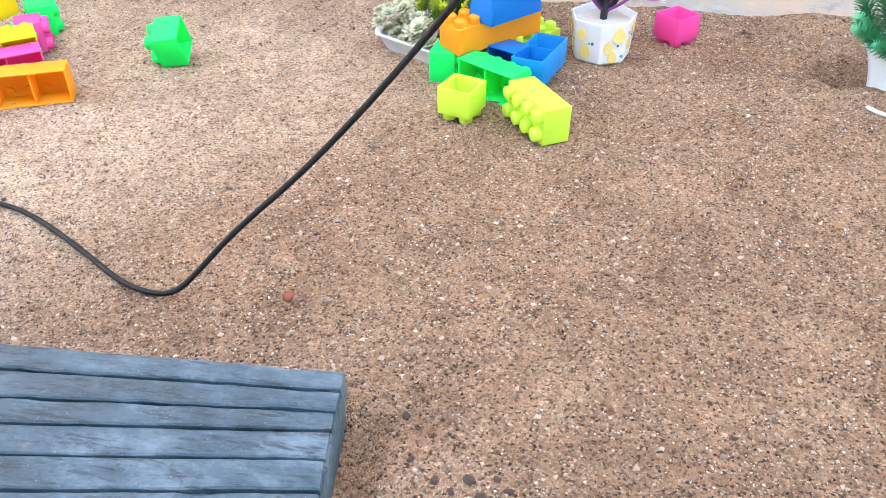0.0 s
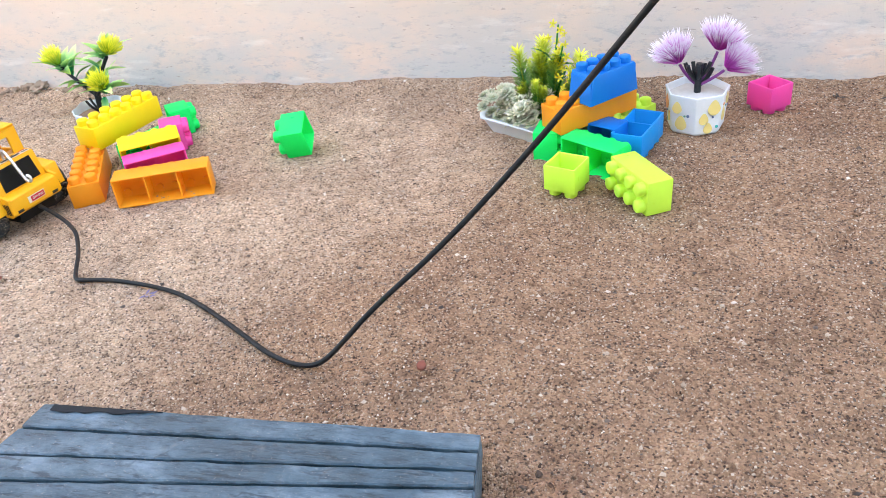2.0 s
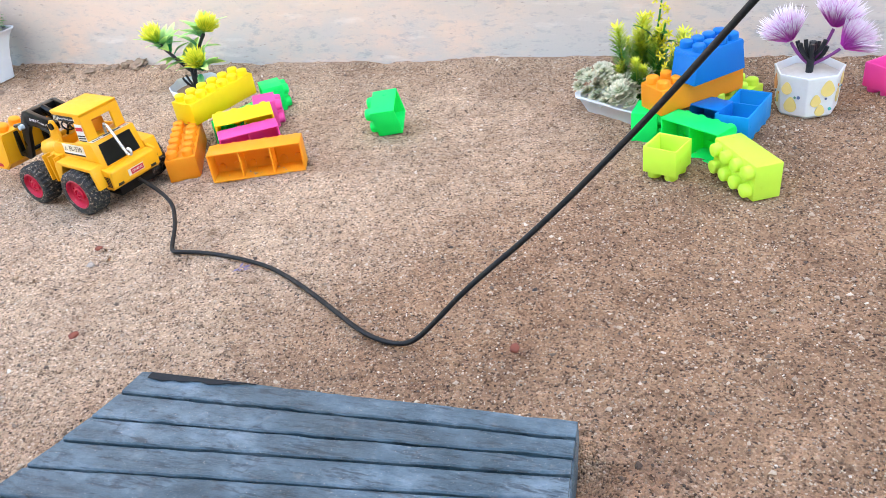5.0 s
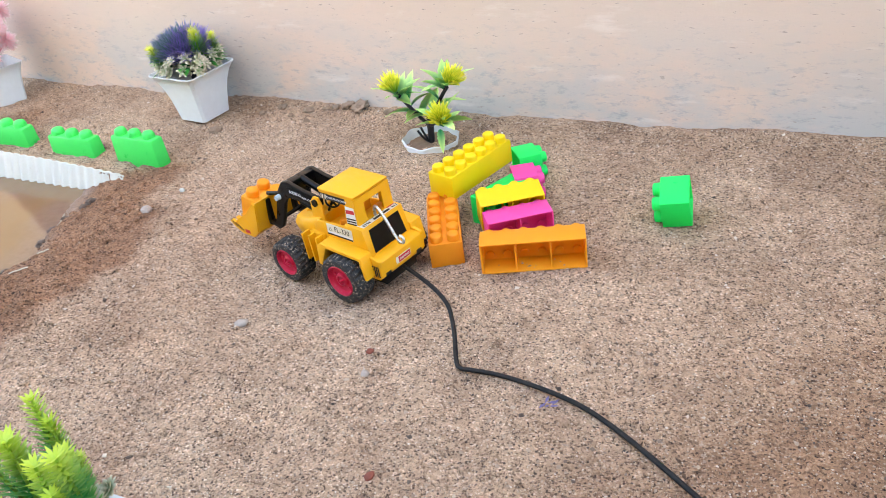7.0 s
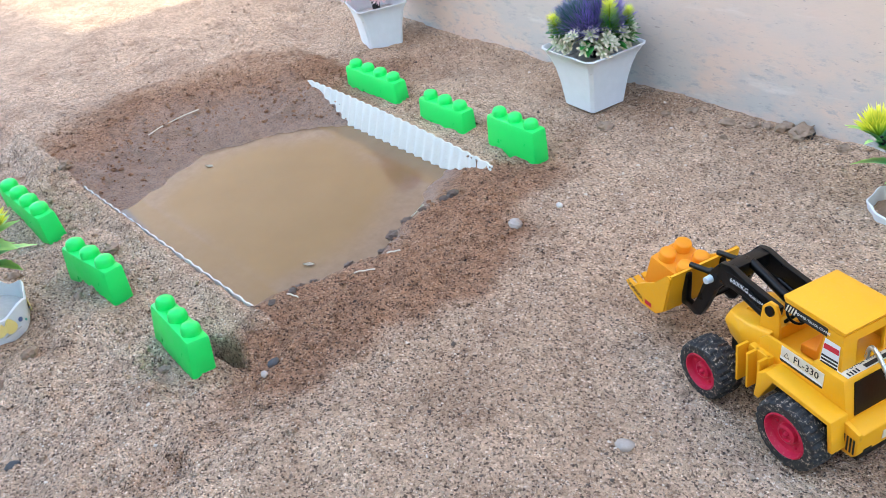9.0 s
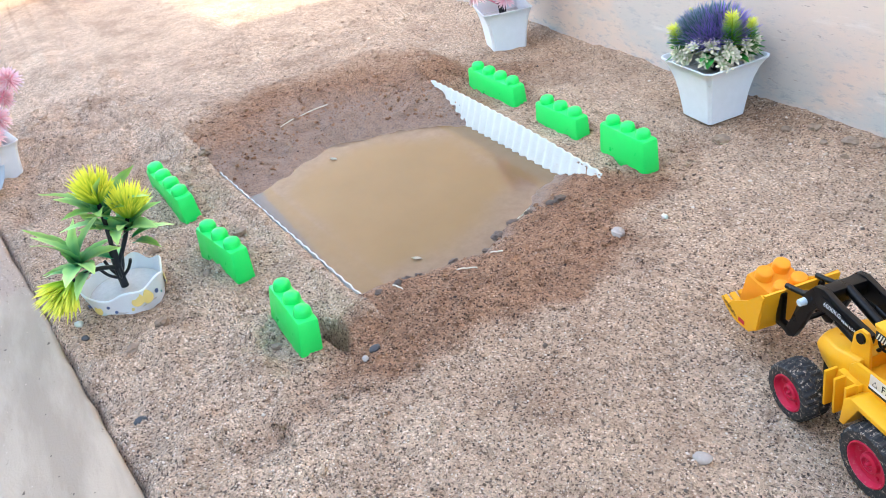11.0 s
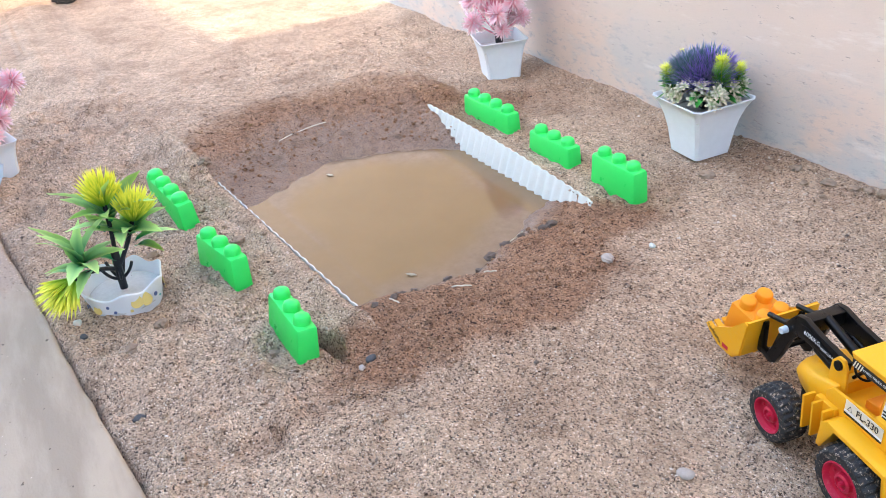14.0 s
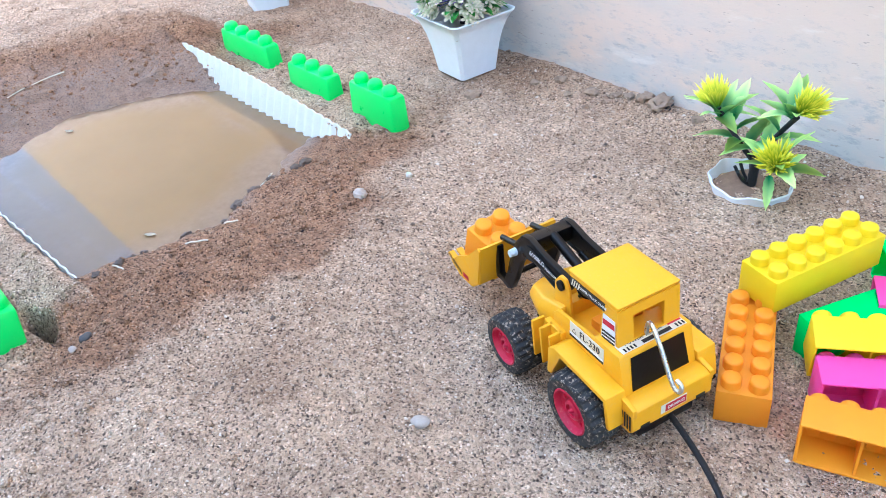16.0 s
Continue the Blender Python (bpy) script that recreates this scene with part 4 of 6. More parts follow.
def fence_block(n, pitch, x, y, yaw, top, label, tilt=0):
    """A narrow one-stud-wide block set in the sand as a pond fence."""
    ob = thing("fence_block", pose(x, y, top, tilt, 0, yaw), label, "toy block", "fence blocks round the pond")
    w, d = n * pitch / 2, 0.0125
    bm = bmesh.new()
    lo = [bm.verts.new((sx * w * 1.04, sy * d * 1.12, -top - 0.012)) for sx, sy in ((-1, -1), (1, -1), (1, 1), (-1, 1))]
    hi = [bm.verts.new((sx * w, sy * d, 0)) for sx, sy in ((-1, -1), (1, -1), (1, 1), (-1, 1))]
    bm.faces.new(lo[::-1])
    bm.faces.new(hi)
    for i in range(4):
        bm.faces.new((lo[i], lo[(i + 1) % 4], hi[(i + 1) % 4], hi[i]))
    part("body", bm, B_FENCE, ob, bev=0.0045)
    bm = bmesh.new()
    r = pitch * 0.315
    add_lathe(bm, [(r, -0.002), (r * 0.98, 0.005), (r * 0.86, 0.0085), (r * 0.6, 0.0105), (0, 0.0112)], 20)
    first = None
    for i in range(n):
        m = pose((i - (n - 1) / 2) * pitch, 0, 0)
        if first is None:
            first = part("stud", bm, B_FENCE, ob, m=m)
        else:
            reuse(first, ob, m)
    return ob


FL = "bright green toy block set upright in the sand beside the pond"
fence_block(4, 0.0365, -1.153, 0.117, 0, 0.034, FL)
fence_block(3, 0.0350, -0.952, 0.108, 0, 0.033, FL)
fence_block(3, 0.0325, -0.797, 0.108, -2, 0.045, FL)
fence_block(4, 0.0385, -1.185, -0.452, 5, 0.040, FL, 3)
fence_block(3, 0.0355, -0.951, -0.437, 10, 0.040, FL, -4)
fence_block(3, 0.0330, -0.752, -0.412, 0, 0.035, FL, -8)


# ---- artificial plants ----
def leaf_mesh(name, mat, teeth=0.10, fold=0.10, droop=0.22, width=0.36):
    """A toothed, folded leaf, one unit long along x."""
    bm = bmesh.new()
    tip = bm.verts.layers.float.new("tip")
    rows = []
    n = 11
    for i in range(n + 1):
        s = i / n
        half = width * 0.5 * (math.sin(math.pi * min(1, s ** 0.75)) ** 0.8) + 0.012
        if i % 2 and 0 < i < n:
            half *= 1 + teeth * 2.2
        z = 0.20 * s - droop * s * s
        row = []
        for k in (-1, -0.5, 0, 0.5, 1):
            v = bm.verts.new((s - abs(k) * 0.03, k * half, z + abs(k) * fold * half * 2))
            v[tip] = min(1.0, max(0.0, s * 1.1 - 0.15 + abs(k) * 0.25))
            row.append(v)
        rows.append(row)
    for a, b in zip(rows, rows[1:]):
        for k in range(4):
            bm.faces.new((a[k], b[k], b[k + 1], a[k + 1]))
    geom = bmesh.ops.solidify(bm, geom=bm.faces[:], thickness=0.018)
    return finish(bm, name, mat, 60)


def head_mesh(name, mat, n, spread, seed, thin=0.045, inner=0.15, start=0.2, slope=1.3, lead=0.0):
    """A tuft of fine tapering spikes, one unit in radius, opening along z."""
    bm = bmesh.new()
    tip = bm.verts.layers.float.new("tip")
    rng = random.Random(seed)
    for i in range(n):
        h = 1 - (i + 0.5) / n * (1 - math.cos(radians(spread)))
        a = i * 2.39996 + rng.uniform(-0.2, 0.2)
        h = max(-1, min(1, h + rng.uniform(-0.05, 0.05)))
        q = math.sqrt(1 - h * h)
        d = Vector((q * math.cos(a), q * math.sin(a), h + lead)).normalized()
        side = d.orthogonal().normalized()
        other = d.cross(side)
        length = rng.uniform(0.74, 1.08)
        rings = []
        for s, w in ((inner, thin * 0.9), (0.55, thin), (0.85, thin * 0.6)):
            ring = []
            for k in range(3):
                b = 2 * math.pi * k / 3
                v = bm.verts.new(d * length * s + (side * math.cos(b) + other * math.sin(b)) * w)
                v[tip] = max(0, min(1, (s - start) * slope))
                ring.append(v)
            rings.append(ring)
        end = bm.verts.new(d * length)
        end[tip] = 1.0
        for p, r in zip(rings, rings[1:]):
            for k in range(3):
                bm.faces.new((p[k], p[(k + 1) % 3], r[(k + 1) % 3], r[k]))
        for k in range(3):
            bm.faces.new((rings[-1][k], rings[-1][(k + 1) % 3], end))
    return finish(bm, name, mat, 60)


def rosette_mesh(name, mat, rings, seed):
    """A succulent rosette of pointed fleshy leaves, one unit in radius."""
    bm = bmesh.new()
    tip = bm.verts.layers.float.new("tip")
    rng = random.Random(seed)
    for k, (count, lift, length) in enumerate(rings):
        for i in range(count):
            a = 2 * math.pi * (i + 0.5 * k) / count + rng.uniform(-0.1, 0.1)
            d = Vector((math.cos(a) * math.cos(lift), math.sin(a) * math.cos(lift), math.sin(lift)))
            side = Vector((-math.sin(a), math.cos(a), 0))
            up = d.cross(side) * -1
            pts = []
            for s, w in ((0.05, 0.10), (0.5, 0.20), (0.8, 0.16)):
                row = []
                for u, v in ((1, 0), (0, 0.35), (-1, 0), (0, -0.35)):
                    vert = bm.verts.new(d * length * s + side * u * w * length + up * v * w * length)
                    vert[tip] = s
                    row.append(vert)
                pts.append(row)
            end = bm.verts.new(d * length)
            end[tip] = 1
            for p, r in zip(pts, pts[1:]):
                for j in range(4):
                    bm.faces.new((p[j], p[(j + 1) % 4], r[(j + 1) % 4], r[j]))
            for j in range(4):
                bm.faces.new((pts[-1][j], pts[-1][(j + 1) % 4], end))
    bmesh.ops.recalc_face_normals(bm, faces=bm.faces[:])
    return finish(bm, name, mat, 50)


def fern_mesh(name, mat, seed, fat=1.0):
    """An upright sprig with whorls of soft needles, one unit tall."""
    bm = bmesh.new()
    tip = bm.verts.layers.float.new("tip")
    rng = random.Random(seed)
    rings = add_tube(bm, (0, 0, 0), (0, 0, 0.98), 0.02, 0.008, 5)
    for v in rings[1]:
        v[tip] = 0.6
    levels = 24
    for k in range(levels):
        z = 0.12 + 0.86 * k / (levels - 1)
        reach = 0.115 * fat * (1 - 0.40 * (k / levels) ** 2)
        for i in range(9):
            a = 2 * math.pi * (i + 0.5 * (k % 2)) / 9 + rng.uniform(-0.15, 0.15)
            d = Vector((math.cos(a), math.sin(a), rng.uniform(0.45, 0.9))).normalized()
            side = Vector((-math.sin(a), math.cos(a), 0))
            base = Vector((0, 0, z))
            v = [bm.verts.new(base + side * 0.009), bm.verts.new(base - side * 0.009), bm.verts.new(base + d * reach * 0.6 - side * 0.011), bm.verts.new(base + d * reach * 0.6 + side * 0.011), bm.verts.new(base + d * reach)]
            for q, t in zip(v, (0.0, 0.0, 0.5, 0.5, 1.0)):
                q[tip] = min(1.0, t * 0.22 + max(0.0, (k / levels - 0.58) / 0.42) * 0.80)
            bm.faces.new((v[0], v[1], v[2], v[3]))
            bm.faces.new((v[3], v[2], v[4]))
    return finish(bm, name, mat, 0)


LEAF_A = leaf_mesh("leaf_a", LEAF_YG, 0.08, 0.16, 0.48, 0.26)
LEAF_B = leaf_mesh("leaf_b", LEAF_GREEN, 0.04, 0.15, 0.30, 0.26)
HEAD_YELLOW = head_mesh("head_yellow", SPIKE_Y, 170, 66, 1, 0.042, lead=0.25, start=0.30, slope=1.8)
HEAD_PURPLE = head_mesh("head_purple", SPIKE_PURPLE, 420, 82, 2, 0.020, start=0.42, slope=1.8, lead=0.25)
HEAD_GREEN = head_mesh("head_green", SPIKE_GREEN, 420, 82, 12, 0.020, start=0.74, slope=3.0, lead=0.25)
HEAD_VIOLET = head_mesh("head_violet", SPIKE_VIOLET, 460, 58, 3, 0.022, start=0.52, slope=2.8, lead=0.25)
HEAD_PINK = head_mesh("head_pink", SPIKE_PINK, 120, 150, 4, 0.075)
ROSETTE = rosette_mesh("rosette_pale", SUCCULENT, [(9, 0.15, 1.0), (8, 0.55, 0.9), (6, 0.95, 0.75), (4, 1.3, 0.6)], 5)
FLORET = rosette_mesh("floret", CREAM, [(6, 0.3, 1.0), (5, 0.85, 0.8)], 6)
SPRIG = fern_mesh("sprig", FERN, 7, 1.75)
SPRIG_SLIM = fern_mesh("sprig_slim", two_tone("fern_fresh_green", (0.020, 0.30, 0.085), (0.72, 0.84, 0.08)), 18, 1.25)
SPRIG_FAT = fern_mesh("sprig_fat", FERN, 8, 2.6)


def put(name, mesh, parent, at, aim, size, spin=0.0, sx=None):
    """Places a shared piece: its own z axis along aim."""
    o = new(name, mesh)
    o.parent = parent
    q = Vector(aim).to_track_quat("Z", "Y").to_matrix().to_4x4()
    o.matrix_basis = Matrix.Translation(at) @ q @ pose(0, 0, 0, 0, 0, spin) @ Matrix.Diagonal((size, size, size if sx is None else sx, 1))
    return o


def put_leaf(mesh, parent, at, azimuth, lift, size, roll=0):
    o = new("leaf", mesh)
    o.parent = parent
    o.matrix_basis = Matrix.Translation(at) @ pose(0, 0, 0, 0, 0, azimuth) @ pose(0, 0, 0, roll, -lift, 0) @ Matrix.Diagonal((size, size, size, 1))
    return o


def square_pot(parent, base, rim, height, mat=WHITE, fill=SOIL_FILL):
    bm = bmesh.new()
    t = 0.0022

    def ring(half, z, corner=0.12):
        c = half * corner
        return [bm.verts.new(p) for p in ((-half + c, -half, z), (half - c, -half, z), (half, -half + c, z), (half, half - c, z), (half - c, half, z), (-half + c, half, z), (-half, half - c, z), (-half, -half + c, z))]

    b, r = base / 2, rim / 2
    k = 0.86
    mid = b + (r - b) * 0.50
    rows = [ring(b - t, 0.004), ring(b, 0.0), ring(b * 1.02, 0.006), ring(b + (r - b) * 0.22, height * 0.42), ring(b + (r - b) * 0.40, height * 0.64), ring(b + (r - b) * 0.62, height * 0.82), ring(b + (r - b) * 0.88, height * 0.95), ring(r, height * 0.98), ring(r, height), ring(r - t, height), ring(r * 0.86, height * 0.92), ring(mid - t, height * 0.76), ring(mid * 0.9, height * 0.60)]
    for p, q in zip(rows, rows[1:]):
        for i in range(8):
            bm.faces.new((p[i], p[(i + 1) % 8], q[(i + 1) % 8], q[i]))
    bm.faces.new(rows[0][::-1])
    bm.faces.new(rows[-1])
    bmesh.ops.recalc_face_normals(bm, faces=bm.faces[:])
    part("pot", bm, mat, parent, smooth=35)
    bm = bmesh.new()
    f = mid * 0.99
    v = [bm.verts.new((sx * f, sy * f, height * 0.74)) for sx, sy in ((-1, -1), (1, -1), (1, 1), (-1, 1))]
    top = bm.verts.new((0, 0, height * 0.78))
    for i in range(4):
        bm.faces.new((v[i], v[(i + 1) % 4], top))
    bm.faces.new(v[::-1])
    part("filling", bm, fill, parent)


def branch(parent, points, r0, mat=STEM, name="stem"):
    return wire(name, points, r0, mat, parent, 4)


def yellow_spray(parent, at, aim, size, rng, leaves=10):
    """A yellow spiky head in a collar of green leaves."""
    aim = Vector(aim).normalized()
    put("flower_head", HEAD_YELLOW, parent, Vector(at) - aim * size * 0.35, aim, size, rng.uniform(0, 360), size * 1.4)
    root = Vector(at) - aim * size * 0.75
    spin = rng.uniform(0, 360)
    lean = math.degrees(math.atan2(aim.x, aim.z))
    for i in range(leaves):
        put_leaf(LEAF_A, parent, root, spin + 360 * i / leaves + rng.uniform(-14, 14), rng.uniform(22, 78), size * rng.uniform(1.3, 2.0), rng.uniform(-20, 20))


def plant_ring():
    """Buried wavy-rimmed pot with a three-headed yellow plant."""
    p = thing("potted_plant", pose(-0.334, 0.258, 0.0), "yellow-green artificial plant in a white pot buried to its wavy rim", "plant", "potted plants")
    bm = bmesh.new()
    seg = 64
    rows = []
    for r, z in ((0.0405, -0.02), (0.0425, 0.004), (0.0445, 0.011), (0.0430, 0.012), (0.0405, 0.004), (0.0385, -0.02)):
        row = []
        for i in range(seg):
            a = 2 * math.pi * i / seg
            rr = r * (1 + 0.035 * math.cos(9 * a)) * (1.0 + 0.03 * math.cos(2 * a + 1))
            row.append(bm.verts.new((rr * math.cos(a), rr * math.sin(a), z + 0.0015 * math.sin(5 * a))))
        rows.append(row)
    for a, b in zip(rows, rows[1:]):
        for i in range(seg):
            bm.faces.new((a[i], a[(i + 1) % seg], b[(i + 1) % seg], b[i]))
    bmesh.ops.recalc_face_normals(bm, faces=bm.faces[:])
    part("pot", bm, WHITE, p)
    bm = bmesh.new()
    add_lathe(bm, [(0.040, -0.012), (0.036, 0.001), (0.02, 0.003), (0, 0.004)], 24)
    part("filling", bm, make_stone("brown_filling", (0.13, 0.08, 0.055), (0.34, 0.22, 0.15), 0.95), p)
    rng = random.Random(11)
    branch(p, [(0, 0, -0.005), (0.002, 0, 0.02), (0.003, 0.001, 0.045)], 0.0052)
    branch(p, [(0.002, 0, 0.03), (-0.02, -0.002, 0.05), (-0.045, -0.004, 0.082)], 0.0028)
    branch(p, [(0.002, 0, 0.03), (0.012, 0.006, 0.06), (0.034, 0.012, 0.09)], 0.0028)
    branch(p, [(0.003, 0, 0.03), (0.02, -0.012, 0.042), (0.034, -0.028, 0.055)], 0.0028)
    for k in range(4):
        a = 2.2 + k * 0.7
        branch(p, [(0, 0, 0.004), (0.011 * math.cos(a), 0.011 * math.sin(a), 0.008), (0.018 * math.cos(a), 0.018 * math.sin(a), 0.024)], 0.0018, name="stub")
    yellow_spray(p, (-0.050, -0.004, 0.090), (-0.35, -0.1, 1), 0.027, rng)
    yellow_spray(p, (0.040, 0.013, 0.100), (0.6, -0.1, 0.8), 0.027, rng)
    yellow_spray(p, (0.040, -0.032, 0.060), (0.15, -0.5, 0.8), 0.029, rng, 10)
    for at, az, lift, size in (((-0.01, 0, 0.045), 70, 55, 0.05), ((-0.02, 0, 0.05), 190, 8, 0.05), ((0.0, 0, 0.045), 250, 25, 0.045), ((0.01, 0, 0.05), 100, 50, 0.045), ((0.03, -0.02, 0.035), 300, -35, 0.035), ((-0.025, 0, 0.06), 40, 40, 0.035), ((-0.03, 0, 0.065), 150, 20, 0.05), ((0.0, 0, 0.055), 320, 20, 0.05), ((0.015, 0, 0.06), 10, 30, 0.05), ((-0.015, 0, 0.05), 280, 30, 0.05), ((0.02, 0.006, 0.07), 200, 50, 0.045), ((-0.03, 0, 0.07), 100, 55, 0.05)):
        put_leaf(LEAF_A, p, at, az, lift, size)


plant_ring()


def dotted_sides(parent, radius_at, seg, z0, z1, seed, n, centre_jitter=1.0, phase=0.0):
    """Printed coloured dots on a faceted pot's sides."""
    rng = random.Random(seed)
    placed = []
    for k in range(n):
        face = k * 5 % seg
        a = 2 * math.pi * (face + 0.5) / seg + phase
        large = k < 0.3 * n
        size = rng.uniform(0.0058, 0.0085) if large else rng.choice([0.0014, 0.0020, 0.0028])
        size = min(size, (z1 - z0) * 0.62)
        z = rng.uniform(z0, z1)
        r = radius_at(z) * math.cos(math.pi / seg) + 0.0005
        u = rng.uniform(-1, 1) * max(0.0, radius_at(z) * math.sin(math.pi / seg) * 0.95 - size)
        if any(f == face and math.hypot(u - pu, z - pz) < size + ps + 0.001 for f, pu, pz, ps in placed):
            continue
        placed.append((face, u, z, size))
        bm = bmesh.new()
        add_tube(bm, (0, 0, -0.0004), (0, 0, 0.0004), size, size, 18)
        if large:
            for v in bm.verts:
                if v.co.y > 0:
                    v.co.y *= 1.45
                    v.co.x *= 1 - 0.35 * v.co.y / (1.45 * size)
        n_dir = Vector((math.cos(a), math.sin(a), 0))
        side = Vector((-math.sin(a), math.cos(a), 0))
        m = Matrix.Translation(n_dir * r + side * u + Vector((0, 0, z))) @ n_dir.to_track_quat("Z", "Y").to_matrix().to_4x4()
        part("printed_dot", bm, DOT_INKS[rng.choice((0, 0, 1, 1, 3)) if large else rng.choice((1, 3, 4, 5, 5, 2))], parent, m=m)


DOT_INKS = [plastic("print_mustard", (0.76, 0.56, 0.14), 0.4, 0.05), plastic("print_ochre", (0.78, 0.62, 0.22), 0.4, 0.05), plastic("print_teal", (0.06, 0.42, 0.38), 0.4, 0.05), plastic("print_orange", (0.80, 0.33, 0.10), 0.4, 0.05), plastic("print_green", (0.14, 0.36, 0.24), 0.4, 0.05), plastic("print_navy", (0.10, 0.14, 0.28), 0.4, 0.05), plastic("print_olive", (0.62, 0.60, 0.10), 0.4, 0.05)]


def plant_dotted():
    """Faceted dotted pot with a violet-and-white three-branched plant."""
    p = thing("potted_plant", pose(0.590, 0.212, 0.0, 0, 0, 10), "violet and white artificial flowers in a white pot printed with dots", "plant", "potted plants")
    bm = bmesh.new()
    seg = 7
    prof = [(0.0, 0.0), (0.033, 0.0), (0.0365, 0.004), (0.0405, 0.050), (0.0415, 0.054), (0.0385, 0.054), (0.0365, 0.042), (0.0, 0.043)]
    add_lathe(bm, prof, seg)
    part("pot", bm, WHITE, p, bev=0.0012, smooth=30)
    bm = bmesh.new()
    add_lathe(bm, [(0.0368, 0.040), (0.0355, 0.046), (0.018, 0.047), (0.0, 0.0475)], seg)
    part("filling", bm, SOIL_FILL, p)
    dotted_sides(p, lambda z: 0.0365 + 0.004 * z / 0.05, seg, 0.009, 0.043, 4, 84)
    branch(p, [(0, 0, 0.04), (0, 0, 0.06), (0.001, 0, 0.085)], 0.0045)
    rng = random.Random(21)
    for k in range(7):
        a = k * 0.9
        branch(p, [(0, 0, 0.055 + 0.002 * k), (0.012 * math.cos(a), 0.012 * math.sin(a), 0.062 + 0.002 * k), (0.017 * math.cos(a), 0.017 * math.sin(a), 0.078 + 0.002 * k)], 0.0026, name="stub")
    for end, aim in (((-0.023, 0.004, 0.084), (-0.42, 0.0, 0.85)), ((0.023, 0.006, 0.096), (0.20, 0.0, 1)), ((0.030, -0.006, 0.076), (0.80, -0.1, 0.75))):
        branch(p, [(0, 0, 0.056), (end[0] * 0.55, end[1], 0.065), end], 0.0019, make_violet_stem())
        put("flower_head", HEAD_VIOLET, p, end, aim, 0.044, rng.uniform(0, 360))


VIOLET_STEM = []


def make_violet_stem():
    if not VIOLET_STEM:
        VIOLET_STEM.append(plastic("violet_stem", (0.22, 0.05, 0.24), 0.45, 0.0))
    return VIOLET_STEM[0]


plant_dotted()


def tray(parent, length, width, height, foot=-0.006):
    bm = bmesh.new()
    rows = []
    for lx, wy, z in ((length - 0.02, width - 0.02, foot), (length, width, height - 0.003), (length + 0.008, width + 0.008, height), (length + 0.008, width + 0.008, height + 0.002), (length - 0.002, width - 0.002, height + 0.001), (length - 0.01, width - 0.01, height - 0.010)):
        x, y, c = lx / 2, wy / 2, 0.010
        rows.append([bm.verts.new(q) for q in ((-x + c, -y, z), (x - c, -y, z), (x, -y + c, z), (x, y - c, z), (x - c, y, z), (-x + c, y, z), (-x, y - c, z), (-x, -y + c, z))])
    for p, q in zip(rows, rows[1:]):
        for i in range(8):
            bm.faces.new((p[i], p[(i + 1) % 8], q[(i + 1) % 8], q[i]))
    bm.faces.new(rows[0][::-1])
    bm.faces.new(rows[-1])
    bmesh.ops.recalc_face_normals(bm, faces=bm.faces[:])
    part("tray", bm, WHITE, parent, smooth=35)


def plant_tray(m, label, seed, flowers=True, tall=0.100, rim=0.022):
    p = thing("potted_plant", m, label, "plant", "potted plants")
    tray(p, 0.118, 0.105, rim)
    rng = random.Random(seed)
    for k in range(66):
        x, y = rng.uniform(-0.058, 0.03 if flowers else 0.055), rng.uniform(-0.052, 0.012 if flowers else 0.05)
        put("succulent", ROSETTE, p, (x, y, rim - 0.002 + rng.uniform(0, 0.034)), (rng.uniform(-0.7, 0.4), rng.uniform(-0.8, 0.1), 1), rng.uniform(0.010, 0.0145), rng.uniform(0, 360))
    for k in range(22):
        x, y = -0.020 + 0.066 * ((k * 0.382) % 1), rng.uniform(-0.014, 0.040)
        h = tall * rng.uniform(0.66, 1.08) * (1.0 if y > 0 else 0.72)
        x = x if flowers else x * 0.6 - 0.004
        put("sprig", SPRIG if flowers else SPRIG_SLIM, p, (x, y, 0.010), (x * 7 + rng.uniform(-0.15, 0.15), y * 4 - 0.1 + rng.uniform(-0.15, 0.15), 1), h, rng.uniform(0, 360), h)
    if flowers:
        for k in range(3):
            a = rng.uniform(-0.01, 0.02)
            top = (0.030 + 0.012 * k, 0.012 - 0.008 * k, 0.142 - 0.024 * k)
            branch(p, [(0.012, 0.01, 0.015), (0.018 + 0.004 * k, 0.012, 0.06), top], 0.0012, make_green_stem())
            for j in range(7):
                put("floret", YELLOW_FLORET, p, (top[0] + rng.uniform(-0.012, 0.008), top[1] + rng.uniform(-0.006, 0.006), top[2] - j * 0.006), (rng.uniform(-1, 1), -0.8, 0.6), 0.0065, rng.uniform(0, 360))
        for k in range(6):
            put_leaf(LEAF_B, p, (0.018, 0.012, 0.07 + 0.006 * k), rng.uniform(0, 360), rng.uniform(0, 50), 0.035)
    return p


GREEN_STEM = []


def make_green_stem():
    if not GREEN_STEM:
        GREEN_STEM.append(plastic("green_stem", (0.03, 0.20, 0.03), 0.45, 0.0))
    return GREEN_STEM[0]


YELLOW_FLORET = rosette_mesh("yellow_floret", two_tone("floret_yellow", (0.45, 0.42, 0.02), (0.85, 0.74, 0.03)), [(5, 0.25, 1.0), (3, 0.9, 0.6)], 9)
plant_tray(pose(0.385, 0.208, 0.0, 0, 0, -31), "pale succulents, green sprigs and yellow flowers in a white tray", 31)


